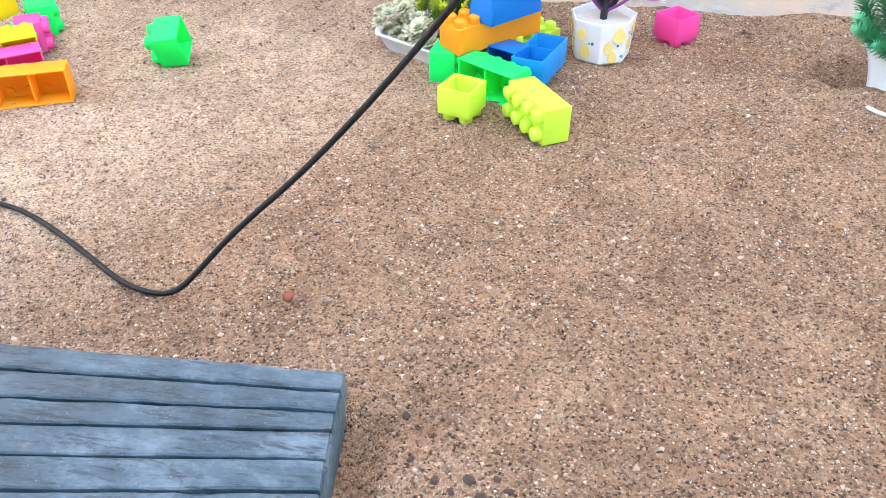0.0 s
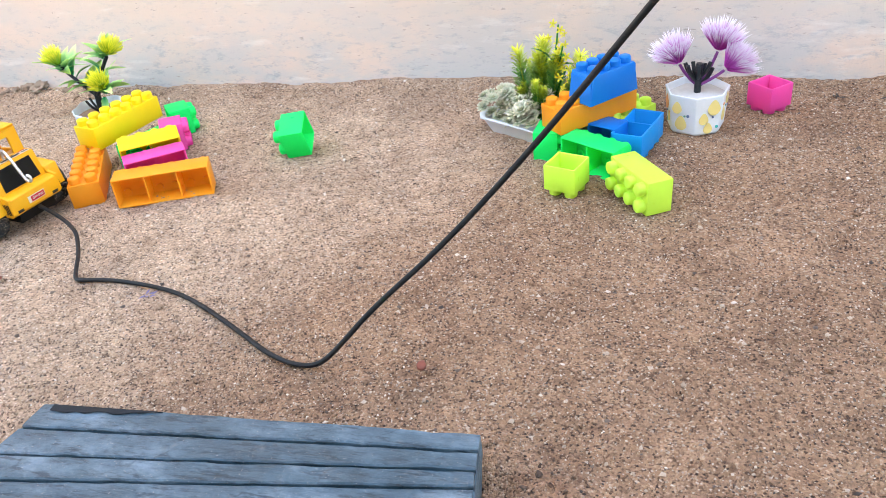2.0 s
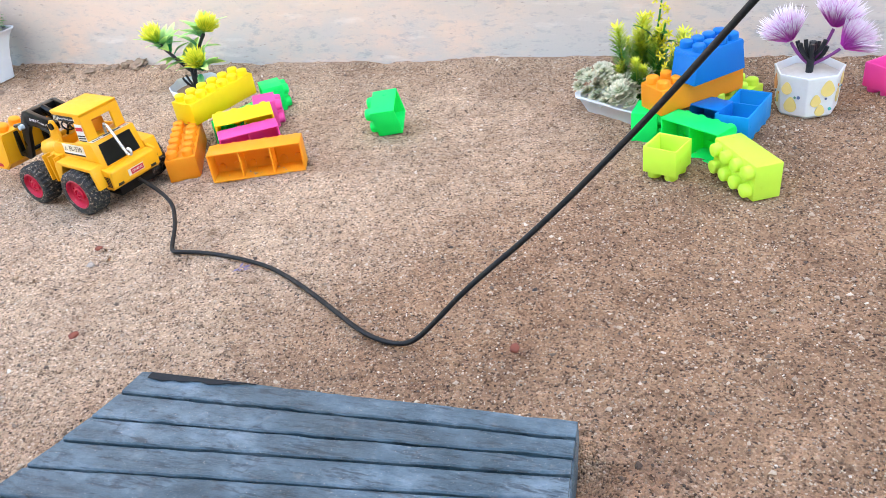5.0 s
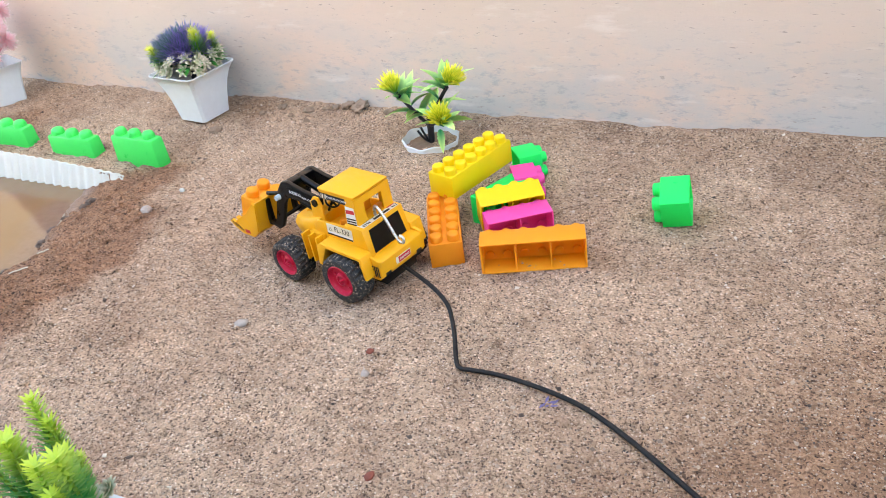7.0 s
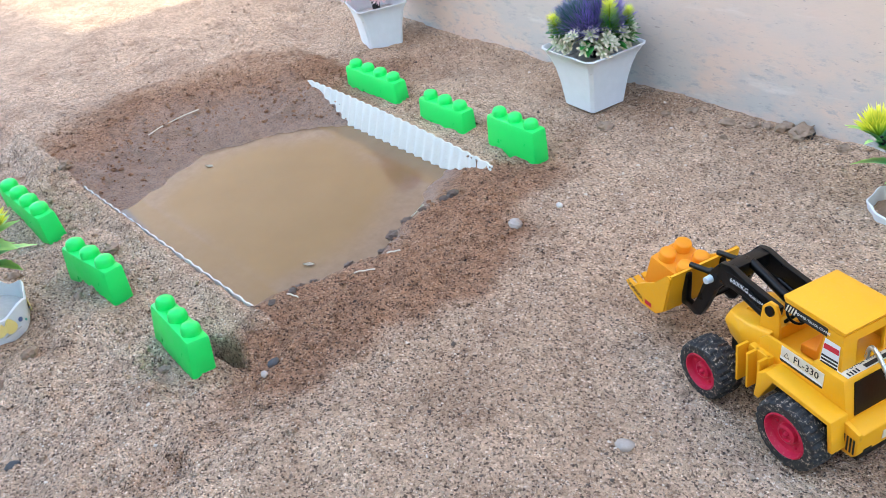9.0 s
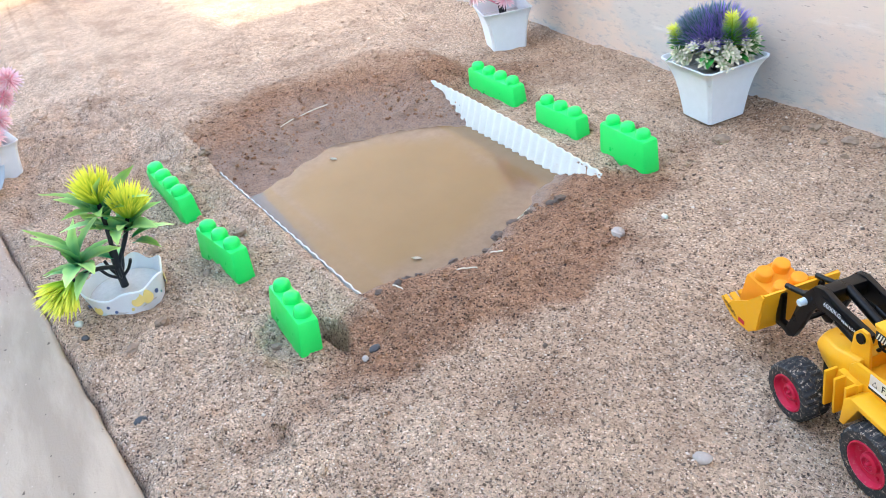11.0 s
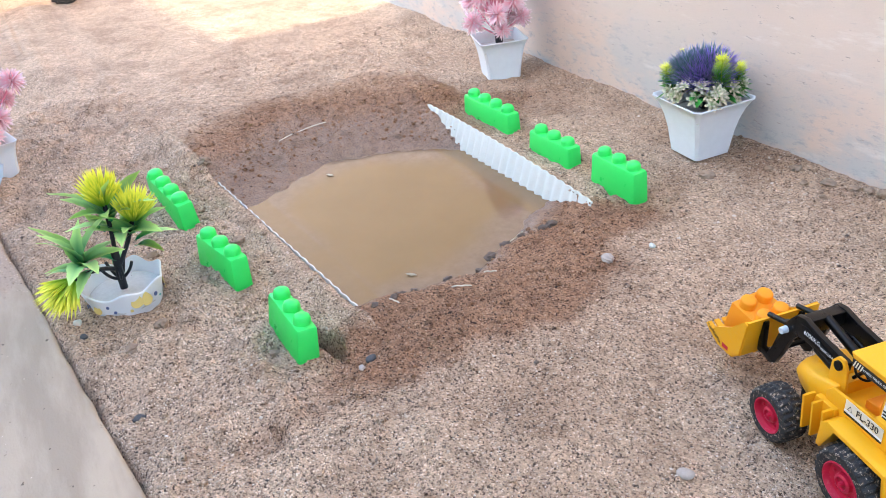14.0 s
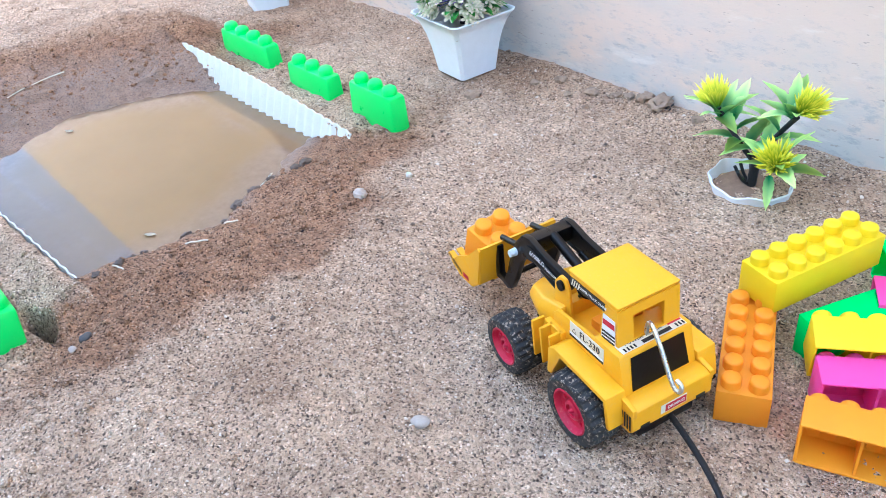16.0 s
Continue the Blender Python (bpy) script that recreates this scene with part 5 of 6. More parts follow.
def plant_corner():
    """A square pot half sunk in a dug hollow, with fir sprigs, pale florets and violet blooms."""
    p = thing("potted_plant", CORNER_AT, "green sprigs, pale florets and violet blooms in a sunken white pot", "plant", "potted plants")
    square_pot(p, 0.080, 0.112, 0.078)
    rng = random.Random(37)
    for x, y, h, lx in ((-0.030, 0.018, 0.075, -1.3), (-0.010, 0.030, 0.095, -0.5), (0.010, 0.025, 0.105, 0.1), (0.030, 0.030, 0.095, 0.5), (0.0, 0.0, 0.085, 0.0), (-0.035, 0.0, 0.06, -1.6), (-0.030, 0.036, 0.07, -0.9), (-0.020, 0.046, 0.085, -0.5)):
        put("sprig", SPRIG_TEAL, p, (x, y, 0.062), (lx, -0.6 * lx + rng.uniform(-0.2, 0.2), 1), h, rng.uniform(0, 360))
    for k in range(18):
        x, y = rng.uniform(-0.040, 0.03), rng.uniform(-0.040, 0.0)
        put("floret", FLORET, p, (x, y, 0.075 + rng.uniform(0, 0.03)), (x * 12, -0.8, 1), rng.uniform(0.012, 0.017), rng.uniform(0, 360))
    for x, y, z, s in ((0.022, -0.030, 0.105, 0.034), (0.046, -0.040, 0.085, 0.036), (0.050, -0.010, 0.115, 0.034), (0.030, -0.058, 0.078, 0.030)):
        put("flower_head", HEAD_VIOLET, p, (x, y, z), (x * 6, -0.9, 0.3), s, rng.uniform(0, 360))
    for k in range(8):
        put_leaf(LEAF_B, p, (rng.uniform(-0.02, 0.03), rng.uniform(-0.03, 0.01), 0.07), rng.uniform(180, 360), rng.uniform(5, 50), 0.045)


SPRIG_TEAL = fern_mesh("sprig_teal", two_tone("fern_teal", (0.01, 0.20, 0.07), (0.12, 0.55, 0.28)), 17, 1.9)
CORNER_AT = pose(0.954, 0.174, -0.028, 0, 0, 48)
plant_corner()
plant_tray(pose(-0.243, -0.527, 0.0, 0, 0, 3), "yellow-green sprigs and pale succulents in a white tray by the paving", 35, False, 0.126, 0.042)


def plant_purple():
    p = thing("potted_plant", pose(-0.820, 0.290, 0.0, 0, 0, -6), "purple spiky flowers and cream florets in a tall white pot", "plant", "potted plants")
    square_pot(p, 0.064, 0.112, 0.090)
    rng = random.Random(41)
    branch(p, [(0, 0, 0.06), (0, 0, 0.10)], 0.005)
    for x, y, lean, mesh, s in ((-0.022, -0.008, -0.55, HEAD_GREEN, 0.046), (-0.008, 0.010, -0.20, HEAD_GREEN, 0.056), (-0.014, -0.018, -0.30, HEAD_GREEN, 0.044), (-0.004, -0.012, -0.05, HEAD_GREEN, 0.055)):
        put("flower_head", mesh, p, (x, y, 0.112), (lean, -0.25, 1), s, 40 * s)
    for x, y, lean, s in ((0.014, 0.004, 0.20, 0.056), (0.012, -0.020, 0.18, 0.040)):
        put("flower_head", HEAD_PURPLE, p, (x, y, 0.112), (lean, -0.2, 1), s, 900 * s)
    for x, y, z, s in ((-0.012, -0.040, 0.120, 0.019), (0.042, -0.004, 0.130, 0.022), (-0.055, 0.01, 0.150, 0.009), (0.046, 0.020, 0.126, 0.018)):
        put("sprig", SPRIG_FAT, p, (x, y, z - 0.034), (x * 8, y * 8 - 0.3, 1.8), s * 3.2, rng.uniform(0, 360))
    for k in range(170):
        a = rng.uniform(0, 2 * math.pi)
        r = rng.uniform(0.022, 0.058)
        put("floret", FLORET, p, (r * math.cos(a), r * math.sin(a), 0.099 + rng.uniform(-0.010, 0.024)), (math.cos(a), math.sin(a), rng.uniform(0.3, 1.2)), rng.uniform(0.008, 0.0135), rng.uniform(0, 360))
    for k in range(44):
        a = rng.uniform(0, 360)
        put_leaf(LEAF_B, p, (0.03 * math.cos(radians(a)), 0.03 * math.sin(radians(a)), 0.098), a, rng.uniform(-15, 35), 0.040)


plant_purple()


def plant_pink(m, label, heads, seed, rim, base, height):
    p = thing("potted_plant", m, label, "plant", "potted plants")
    square_pot(p, base, rim, height)
    rng = random.Random(seed)
    for k in range(4):
        a = k * 1.7
        branch(p, [(0.004 * math.cos(a), 0.004 * math.sin(a), height * 0.7), (0.006 * math.cos(a), 0.006 * math.sin(a), height + 0.03), (0.016 * math.cos(a), 0.016 * math.sin(a), height + 0.06)], 0.0034)
    stalk = make_pink_stem()
    for x, y, z, s in heads:
        branch(p, [(0, 0, height), (x * 0.5, y * 0.5, height + (z - height) * 0.45), (x, y, z)], 0.0016, stalk)
        put("flower_head", HEAD_PINK, p, (x, y, z), (x * 8, y * 8, 1), s, rng.uniform(0, 360))


PINK_STEM = []


def make_pink_stem():
    if not PINK_STEM:
        PINK_STEM.append(plastic("pink_stem", (0.85, 0.30, 0.40), 0.45, 0.0))
    return PINK_STEM[0]


def head_cloud(seed, n, low, high, width):
    rng = random.Random(seed)
    out = []
    for k in range(n):
        z = low + (high - low) * (k + 0.5) / n
        r = width * math.sin(math.pi * (0.25 + 0.7 * (k + 0.5) / n)) * rng.uniform(0.65, 1.0)
        a = k * 2.4 + rng.uniform(-0.3, 0.3)
        out.append((r * math.cos(a), r * math.sin(a), z, rng.uniform(0.021, 0.028)))
    return out


plant_pink(pose(-1.352, 0.268, 0.0, 0, 0, -18), "pink artificial blossom tree in a small white pot by the wall", head_cloud(51, 24, 0.098, 0.262, 0.060), 52, 0.098, 0.066, 0.080)
plant_pink(pose(-1.585, -0.690, -0.012, 0, 0, 12), "pink artificial blossom tree in a white pot beside the paving", head_cloud(53, 30, 0.090, 0.285, 0.092), 54, 0.100, 0.074, 0.068)


def plant_wavy():
    """Half-sunk printed pot with a wavy rim and a drooping yellow plant."""
    p = thing("potted_plant", pose(-0.965, -0.566, 0.0), "yellow-green artificial plant drooping from a half-sunk printed pot", "plant", "potted plants")
    bm = bmesh.new()
    seg = 70
    rows = []
    for r, z in ((0.040, -0.03), (0.046, 0.006), (0.0515, 0.030), (0.0500, 0.0315), (0.047, 0.022), (0.044, 0.008)):
        row = []
        for i in range(seg):
            a = 2 * math.pi * i / seg
            wav = math.cos(7 * a) * (0.045 if z > 0.02 else 0.02)
            row.append(bm.verts.new((r * (1 + wav) * math.cos(a), r * (1 + wav) * math.sin(a), z + (0.0035 * math.cos(7 * a + 0.6) if z > 0.02 else 0))))
        rows.append(row)
    for a, b in zip(rows, rows[1:]):
        for i in range(seg):
            bm.faces.new((a[i], a[(i + 1) % seg], b[(i + 1) % seg], b[i]))
    bmesh.ops.recalc_face_normals(bm, faces=bm.faces[:])
    part("pot", bm, WHITE, p)
    bm = bmesh.new()
    add_lathe(bm, [(0.046, 0.004), (0.0445, 0.014), (0.02, 0.016), (0, 0.017)], 28)
    part("filling", bm, SOIL_FILL, p)
    dotted_sides(p, lambda z: 0.0468 + 0.0055 * z / 0.03, 24, 0.006, 0.020, 6, 30)
    rng = random.Random(61)
    branch(p, [(0, 0, 0.01), (0.001, 0, 0.05), (0.0, 0.004, 0.075)], 0.005)
    branch(p, [(0, 0, 0.05), (0.0, 0.008, 0.09), (-0.005, 0.010, 0.140)], 0.0028)
    branch(p, [(0, 0, 0.045), (0.004, 0.022, 0.075), (0.008, 0.036, 0.112)], 0.0028)
    branch(p, [(0, 0, 0.045), (0.012, -0.026, 0.066), (0.024, -0.056, 0.058)], 0.0028)
    for k in range(5):
        a = k * 1.25
        branch(p, [(0, 0, 0.03), (0.013 * math.cos(a), 0.013 * math.sin(a), 0.036), (0.019 * math.cos(a), 0.019 * math.sin(a), 0.052)], 0.002, name="stub")
    yellow_spray(p, (-0.005, 0.010, 0.142), (0.05, 0.02, 1), 0.038, rng)
    yellow_spray(p, (0.008, 0.038, 0.116), (0.1, 0.25, 1), 0.037, rng)
    yellow_spray(p, (0.026, -0.062, 0.056), (0.35, -0.75, -0.45), 0.040, rng)
    for at, az, lift, size in (((0, 0.01, 0.09), 120, 25, 0.05), ((0.0, 0.02, 0.08), 60, 35, 0.05), ((0.004, 0, 0.06), 250, 30, 0.055), ((0.004, 0.03, 0.07), 30, 20, 0.05), ((0.01, -0.03, 0.06), 330, 5, 0.05), ((0.0, 0.0, 0.1), 200, 30, 0.045), ((0.02, 0.03, 0.085), 85, 15, 0.05), ((0.0, 0.01, 0.10), 280, 35, 0.055), ((0.0, 0.02, 0.09), 350, 25, 0.055), ((0.01, -0.03, 0.062), 270, 30, 0.05), ((0.015, -0.045, 0.064), 230, 10, 0.045), ((0.0, 0.0, 0.05), 160, 10, 0.05), ((0.0, 0.012, 0.11), 30, 45, 0.05)):
        put_leaf(LEAF_A, p, at, az, lift, size)


plant_wavy()


# ---- the toy loader ----
def wheel(parent, x, y, r, width, side):
    """A lugged tyre on a dished crimson rim; side is 1 on the left."""
    w = new("wheel")
    w.empty_display_size = 0.01
    w.parent = parent
    w.matrix_basis = pose(x, y, r)
    bm = bmesh.new()
    h = width / 2
    lugs = 26
    seg = lugs * 4
    rows = []
    for q, yy, lug in ((0.58, -0.7, 0), (0.62, -1, 0), (0.84, -1, 0), (0.88, -0.99, 0.02), (0.92, -0.88, 0.055), (0.95, -0.45, 0.05), (0.955, -0.10, 0.045), (0.95, 0, 0), (0.955, 0.10, 0.045), (0.95, 0.45, 0.05), (0.92, 0.88, 0.055), (0.88, 0.99, 0.02), (0.84, 1, 0), (0.66, 1, 0), (0.60, 0.7, 0)):
        row = []
        for i in range(seg):
            raised = (i + (2 if yy > 0 else 0)) % 4 < 2
            a = 2 * math.pi * (i + 0.8 * abs(yy)) / seg
            rr = r * (q + (lug if raised else 0))
            row.append(bm.verts.new((rr * math.cos(a), yy * h, rr * math.sin(a))))
        rows.append(row)
    for p, q in zip(rows, rows[1:]):
        for i in range(seg):
            bm.faces.new((p[i], p[(i + 1) % seg], q[(i + 1) % seg], q[i]))
    bmesh.ops.recalc_face_normals(bm, faces=bm.faces[:])
    part("tyre", bm, RUBBER, w, smooth=25)
    bm = bmesh.new()
    k = side
    add_lathe(bm, [(r * 0.63, k * h * 0.55), (r * 0.64, k * h * 0.98), (r * 0.60, k * h * 1.02), (r * 0.54, k * h * 0.62), (r * 0.30, k * h * 0.50), (r * 0.27, k * h * 0.78), (r * 0.19, k * h * 0.86), (r * 0.17, k * h * 0.70), (r * 0.08, k * h * 0.70), (r * 0.05, k * h * 0.95), (0, k * h * 0.97)], 36, "Y")
    rim = part("rim", bm, RED, w, "crimson plastic rim")
    for i in range(5):
        a = 2 * math.pi * i / 5 + 0.3
        bm = bmesh.new()
        add_tube(bm, (r * 0.42 * math.cos(a), k * h * 0.50, r * 0.42 * math.sin(a)), (r * 0.42 * math.cos(a), k * h * 0.66, r * 0.42 * math.sin(a)), r * 0.065, r * 0.055, 10)
        part("boss", bm, RED, rim)
    return w


def stripes(parent, face, u0, u1, v0, v1, n, slant, mat, name="stripe"):
    """Slanted printed bars on a sticker; face maps (u, v) to a place."""
    for i in range(n):
        a = u0 + (u1 - u0) * i / n
        b = a + (u1 - u0) / n * 0.5
        bm = bmesh.new()
        v = [bm.verts.new(face(p, q)) for p, q in ((a, v0), (b, v0), (b + slant, v1), (a + slant, v1))]
        bm.faces.new(v)
        part(name, bm, mat, parent, smooth=0)


def plate(parent, name, corners, mat, thick, label=""):
    """A thin sticker over a four-cornered patch."""
    bm = bmesh.new()
    c = [Vector(p) for p in corners]
    n = (c[1] - c[0]).cross(c[3] - c[0]).normalized() * thick
    lo = [bm.verts.new(p) for p in c]
    hi = [bm.verts.new(p + n) for p in c]
    bm.faces.new(lo[::-1])
    bm.faces.new(hi)
    for i in range(4):
        bm.faces.new((lo[i], lo[(i + 1) % 4], hi[(i + 1) % 4], hi[i]))
    return part(name, bm, mat, parent, label, smooth=0)


def build_loader():
    t = thing("toy_loader", pose(-0.2695, -0.0710, 0.0, 0, 0, 168), "yellow toy wheel loader with black arms, carrying a block on sand", "toy loader")
    for x, r, w, y in ((-0.0435, 0.0300, 0.027, 0.047), (0.0485, 0.0265, 0.025, 0.047)):
        wheel(t, x, y, r, w, 1)
        wheel(t, x, -y, r, w, -1)
    # chassis
    bm = bmesh.new()
    add_box(bm, -0.080, 0.052, -0.022, 0.022, 0.020, 0.044)
    add_box(bm, -0.082, -0.030, -0.026, 0.026, 0.016, 0.032)
    part("chassis", bm, BLACK, t, bev=0.001)
    for x in (-0.0435, 0.0485):
        bm = bmesh.new()
        add_tube(bm, (x, -0.045, 0.029 if x < 0 else 0.026), (x, 0.045, 0.029 if x < 0 else 0.026), 0.004, 0.004, 12)
        part("axle", bm, BLACK, t)
    # rear body: a hollow cab tub, engine deck behind
    bm = bmesh.new()
    add_prism(bm, [(-0.066, 0.083), (-0.074, 0.050), (-0.030, 0.050), (-0.020, 0.050), (0.012, 0.050), (0.012, 0.066), (-0.036, 0.066), (-0.038, 0.083)], -0.0335, 0.0335)
    part("rear_body", bm, YELLOW, t, bev=0.0016)
    for s in (-1, 1):
        bm = bmesh.new()
        add_prism(bm, [(-0.040, 0.064), (0.012, 0.064), (0.012, 0.072), (0.006, 0.078), (-0.040, 0.081)], s * 0.0335, s * 0.0305)
        part("cab_side", bm, YELLOW, t, bev=0.0007)
        # fender with its skirt
        bm = bmesh.new()
        add_prism(bm, [(-0.012, 0.063), (-0.074, 0.060), (-0.079, 0.034), (-0.075, 0.034), (-0.071, 0.056), (-0.020, 0.058), (-0.008, 0.034), (-0.003, 0.034), (-0.005, 0.058)], s * 0.0335, s * 0.0510)
        part("fender", bm, YELLOW, t, bev=0.0007)
        # step box with ribs between the wheels
        bm = bmesh.new()
        add_prism(bm, [(-0.006, 0.034), (0.004, 0.030), (0.012, 0.034), (0.020, 0.056), (0.018, 0.064), (-0.004, 0.064)], s * 0.030, s * 0.038)
        part("step_box", bm, YELLOW, t, bev=0.0008)
        for x in (-0.004, 0.008, 0.019):
            bm = bmesh.new()
            add_prism(bm, [(x - 0.0010, 0.032), (x + 0.0010, 0.032), (x + 0.0035, 0.064), (x + 0.0012, 0.064)], s * 0.036, s * 0.0475)
            part("rib", bm, YELLOW, t)
    # bumper
    bm = bmesh.new()
    add_prism(bm, [(-0.083, 0.052), (-0.088, 0.050), (-0.088, 0.032), (-0.084, 0.028), (-0.072, 0.028), (-0.070, 0.052)], -0.037, 0.037)
    bumper = part("bumper", bm, YELLOW, t, bev=0.0012)
    for s in (-1, 1):
        bm = bmesh.new()
        add_prism(bm, [(-0.070, 0.056), (-0.088, 0.052), (-0.088, 0.044), (-0.070, 0.044)], s * 0.0335, s * 0.0375)
        part("bumper_corner", bm, YELLOW, t, bev=0.0006)
        bm = bmesh.new()
        add_box(bm, -0.0887, -0.087, s * 0.026 - 0.004, s * 0.026 + 0.004, 0.032, 0.035)
        part("tail_slot", bm, INK, bumper)
    plate(t, "number_sticker", [(-0.0882, 0.012, 0.036), (-0.0882, -0.012, 0.036), (-0.0882, -0.012, 0.044), (-0.0882, 0.012, 0.044)], PAPER, 0.0003)
    plate(t, "sticker_panel", [(-0.0886, 0.008, 0.0368), (-0.0886, -0.0113, 0.0368), (-0.0886, -0.0113, 0.0432), (-0.0886, 0.008, 0.0432)], STICKER_RED, 0.0002)
    lettering("lettering", "DRIVING", 0.0040, PRINT_WHITE, t, pose(-0.0890, -0.0016, 0.0400, 90, 0, -90))
    # black rear window panel on the sloping rear face
    sl = lambda z: -0.066 - (0.083 - z) * 0.008 / 0.033
    plate(t, "rear_panel", [(sl(0.054) - 0.0004, 0.026, 0.054), (sl(0.054) - 0.0004, -0.026, 0.054), (sl(0.079) - 0.0004, -0.024, 0.079), (sl(0.079) - 0.0004, 0.024, 0.079)], BLACK, 0.0006, "glossy black rear panel")
    # cab
    bm = bmesh.new()
    add_prism(bm, [(-0.0575, 0.1165), (-0.0555, 0.1120), (-0.0030, 0.1120), (0.0, 0.1165)], -0.0280, 0.0280)
    part("cab_roof", bm, YELLOW, t, bev=0.0012)
    for s in (-1, 1):
        bm = bmesh.new()
        add_prism(bm, [(-0.0565, 0.1125), (-0.0590, 0.080), (-0.038, 0.080), (-0.041, 0.1125)], s * 0.0280, s * 0.0258)
        part("cab_pillar", bm, YELLOW, t)
        bm = bmesh.new()
        add_prism(bm, [(-0.043, 0.1125), (-0.043, 0.1050), (-0.0030, 0.1050), (-0.0030, 0.1125)], s * 0.0278, s * 0.0258)
        part("roof_rail", bm, YELLOW, t)
    for y0, y1, z0, z1 in ((-0.0258, -0.014, 0.080, 0.1125), (0.014, 0.0258, 0.080, 0.1125), (-0.014, 0.014, 0.105, 0.1125), (-0.014, 0.014, 0.080, 0.085)):
        bm = bmesh.new()
        add_prism(bm, [(-0.0563 - (0.1125 - z1) * 0.08, z1), (-0.0563 - (0.1125 - z0) * 0.08, z0), (-0.0537 - (0.1125 - z0) * 0.08, z0), (-0.0537 - (0.1125 - z1) * 0.08, z1)], y0, y1)
        part("rear_window_frame", bm, YELLOW, t)
    # seat and steering wheel
    bm = bmesh.new()
    add_prism(bm, [(-0.034, 0.066), (-0.012, 0.066), (-0.012, 0.074), (-0.026, 0.076), (-0.030, 0.096), (-0.036, 0.096)], -0.016, 0.016)
    part("seat", bm, SEAT, t, "orange moulded seat", bev=0.0015)
    bm = bmesh.new()
    maj, mnr = 0.0078, 0.0011
    grid = [[bm.verts.new(((maj + mnr * math.cos(b)) * math.cos(a), (maj + mnr * math.cos(b)) * math.sin(a), mnr * math.sin(b))) for b in [2 * math.pi * j / 8 for j in range(8)]] for a in [2 * math.pi * i / 24 for i in range(24)]]
    for i in range(24):
        for j in range(8):
            bm.faces.new((grid[i][j], grid[(i + 1) % 24][j], grid[(i + 1) % 24][(j + 1) % 8], grid[i][(j + 1) % 8]))
    add_box(bm, -0.0075, 0.0075, -0.0009, 0.0009, -0.0008, 0.0008)
    add_box(bm, -0.0009, 0.0009, -0.0075, 0.0, -0.0008, 0.0008)
    add_tube(bm, (0, 0, -0.016), (0, 0, 0), 0.0016, 0.0016, 8)
    part("steering_wheel", bm, BLACK, t, "black steering wheel", m=pose(0.000, 0.010, 0.091, 0, -35, 0))
    # bonnet
    bm = bmesh.new()
    top = [(0.006, -0.029, 0.078), (0.006, 0.029, 0.078), (0.030, 0.030, 0.074), (0.056, 0.022, 0.067), (0.061, 0.012, 0.065), (0.061, -0.012, 0.065), (0.056, -0.022, 0.067), (0.030, -0.030, 0.074)]
    hi = [bm.verts.new(q) for q in top]
    mid = [bm.verts.new((x * 1.0 + (0.004 if x > 0.02 else 0), y * 1.12, z - 0.010)) for x, y, z in top]
    lo = [bm.verts.new((x * 0.96, y * 1.02, 0.044)) for x, y, z in top]
    bm.faces.new(hi)
    bm.faces.new(lo[::-1])
    for a, b in ((hi, mid), (mid, lo)):
        for i in range(8):
            bm.faces.new((a[i], a[(i + 1) % 8], b[(i + 1) % 8], b[i]))
    bmesh.ops.recalc_face_normals(bm, faces=bm.faces[:])
    part("bonnet", bm, YELLOW, t, bev=0.0022)
    bm = bmesh.new()
    add_prism(bm, [(0.016, 0.074), (0.052, 0.066), (0.046, 0.072), (0.020, 0.081)], -0.012, 0.012)
    part("bonnet_hump", bm, YELLOW, t, bev=0.0012)
    # arm posts
    for s in (-1, 1):
        bm = bmesh.new()
        add_prism(bm, [(0.000, 0.068), (0.022, 0.068), (0.020, 0.094), (0.014, 0.101), (0.007, 0.101), (0.003, 0.094)], s * 0.0255, s * 0.0225)
        part("arm_post", bm, YELLOW, t, bev=0.0006)
        bm = bmesh.new()
        add_tube(bm, (0.0115, s * 0.0215, 0.094), (0.0115, s * 0.0275, 0.094), 0.0046, 0.0042, 18)
        part("pivot_pin", bm, BLACK, t)
        # lift arm with its bent tip
        bm = bmesh.new()
        outline = [(0.006, 0.098), (0.007, 0.089), (0.030, 0.0870), (0.052, 0.0885), (0.066, 0.0860), (0.074, 0.0765), (0.083, 0.055), (0.090, 0.0415), (0.097, 0.0375), (0.114, 0.0425), (0.115, 0.0480), (0.101, 0.0460), (0.096, 0.056), (0.089, 0.076), (0.080, 0.094), (0.070, 0.1055), (0.060, 0.1075), (0.040, 0.1025)]
        add_prism(bm, outline, s * 0.0225, s * 0.0170)
        arm = part("lift_arm", bm, BLACK, t, bev=0.0007)
        bm = bmesh.new()
        add_prism(bm, [(0.018, 0.0925), (0.022, 0.0900), (0.058, 0.0920), (0.062, 0.1010), (0.054, 0.1020)], s * 0.0222, s * 0.0234)
        part("arm_panel", bm, BLACK, arm)
        # tilt link to the bucket
        bm = bmesh.new()
        add_tube(bm, (0.080, s * 0.0155, 0.086), (0.112, s * 0.0155, 0.079), 0.0026, 0.0026, 10)
        add_tube(bm, (0.070, s * 0.0155, 0.092), (0.088, s * 0.0155, 0.0845), 0.0036, 0.0036, 10)
        part("tilt_link", bm, BLACK, t)
        bm = bmesh.new()
        add_tube(bm, (0.080, s * 0.021, 0.085), (0.080, s * 0.0285, 0.085), 0.0036, 0.0030, 14)
        part("pivot_cap", bm, SCREW, t, "pale screw cap")
        bm = bmesh.new()
        add_tube(bm, (0.015, s * 0.0185, 0.079), (0.045, s * 0.0185, 0.086), 0.0036, 0.0036, 12)
        add_tube(bm, (0.045, s * 0.0185, 0.086), (0.066, s * 0.0185, 0.088), 0.0022, 0.0022, 12)
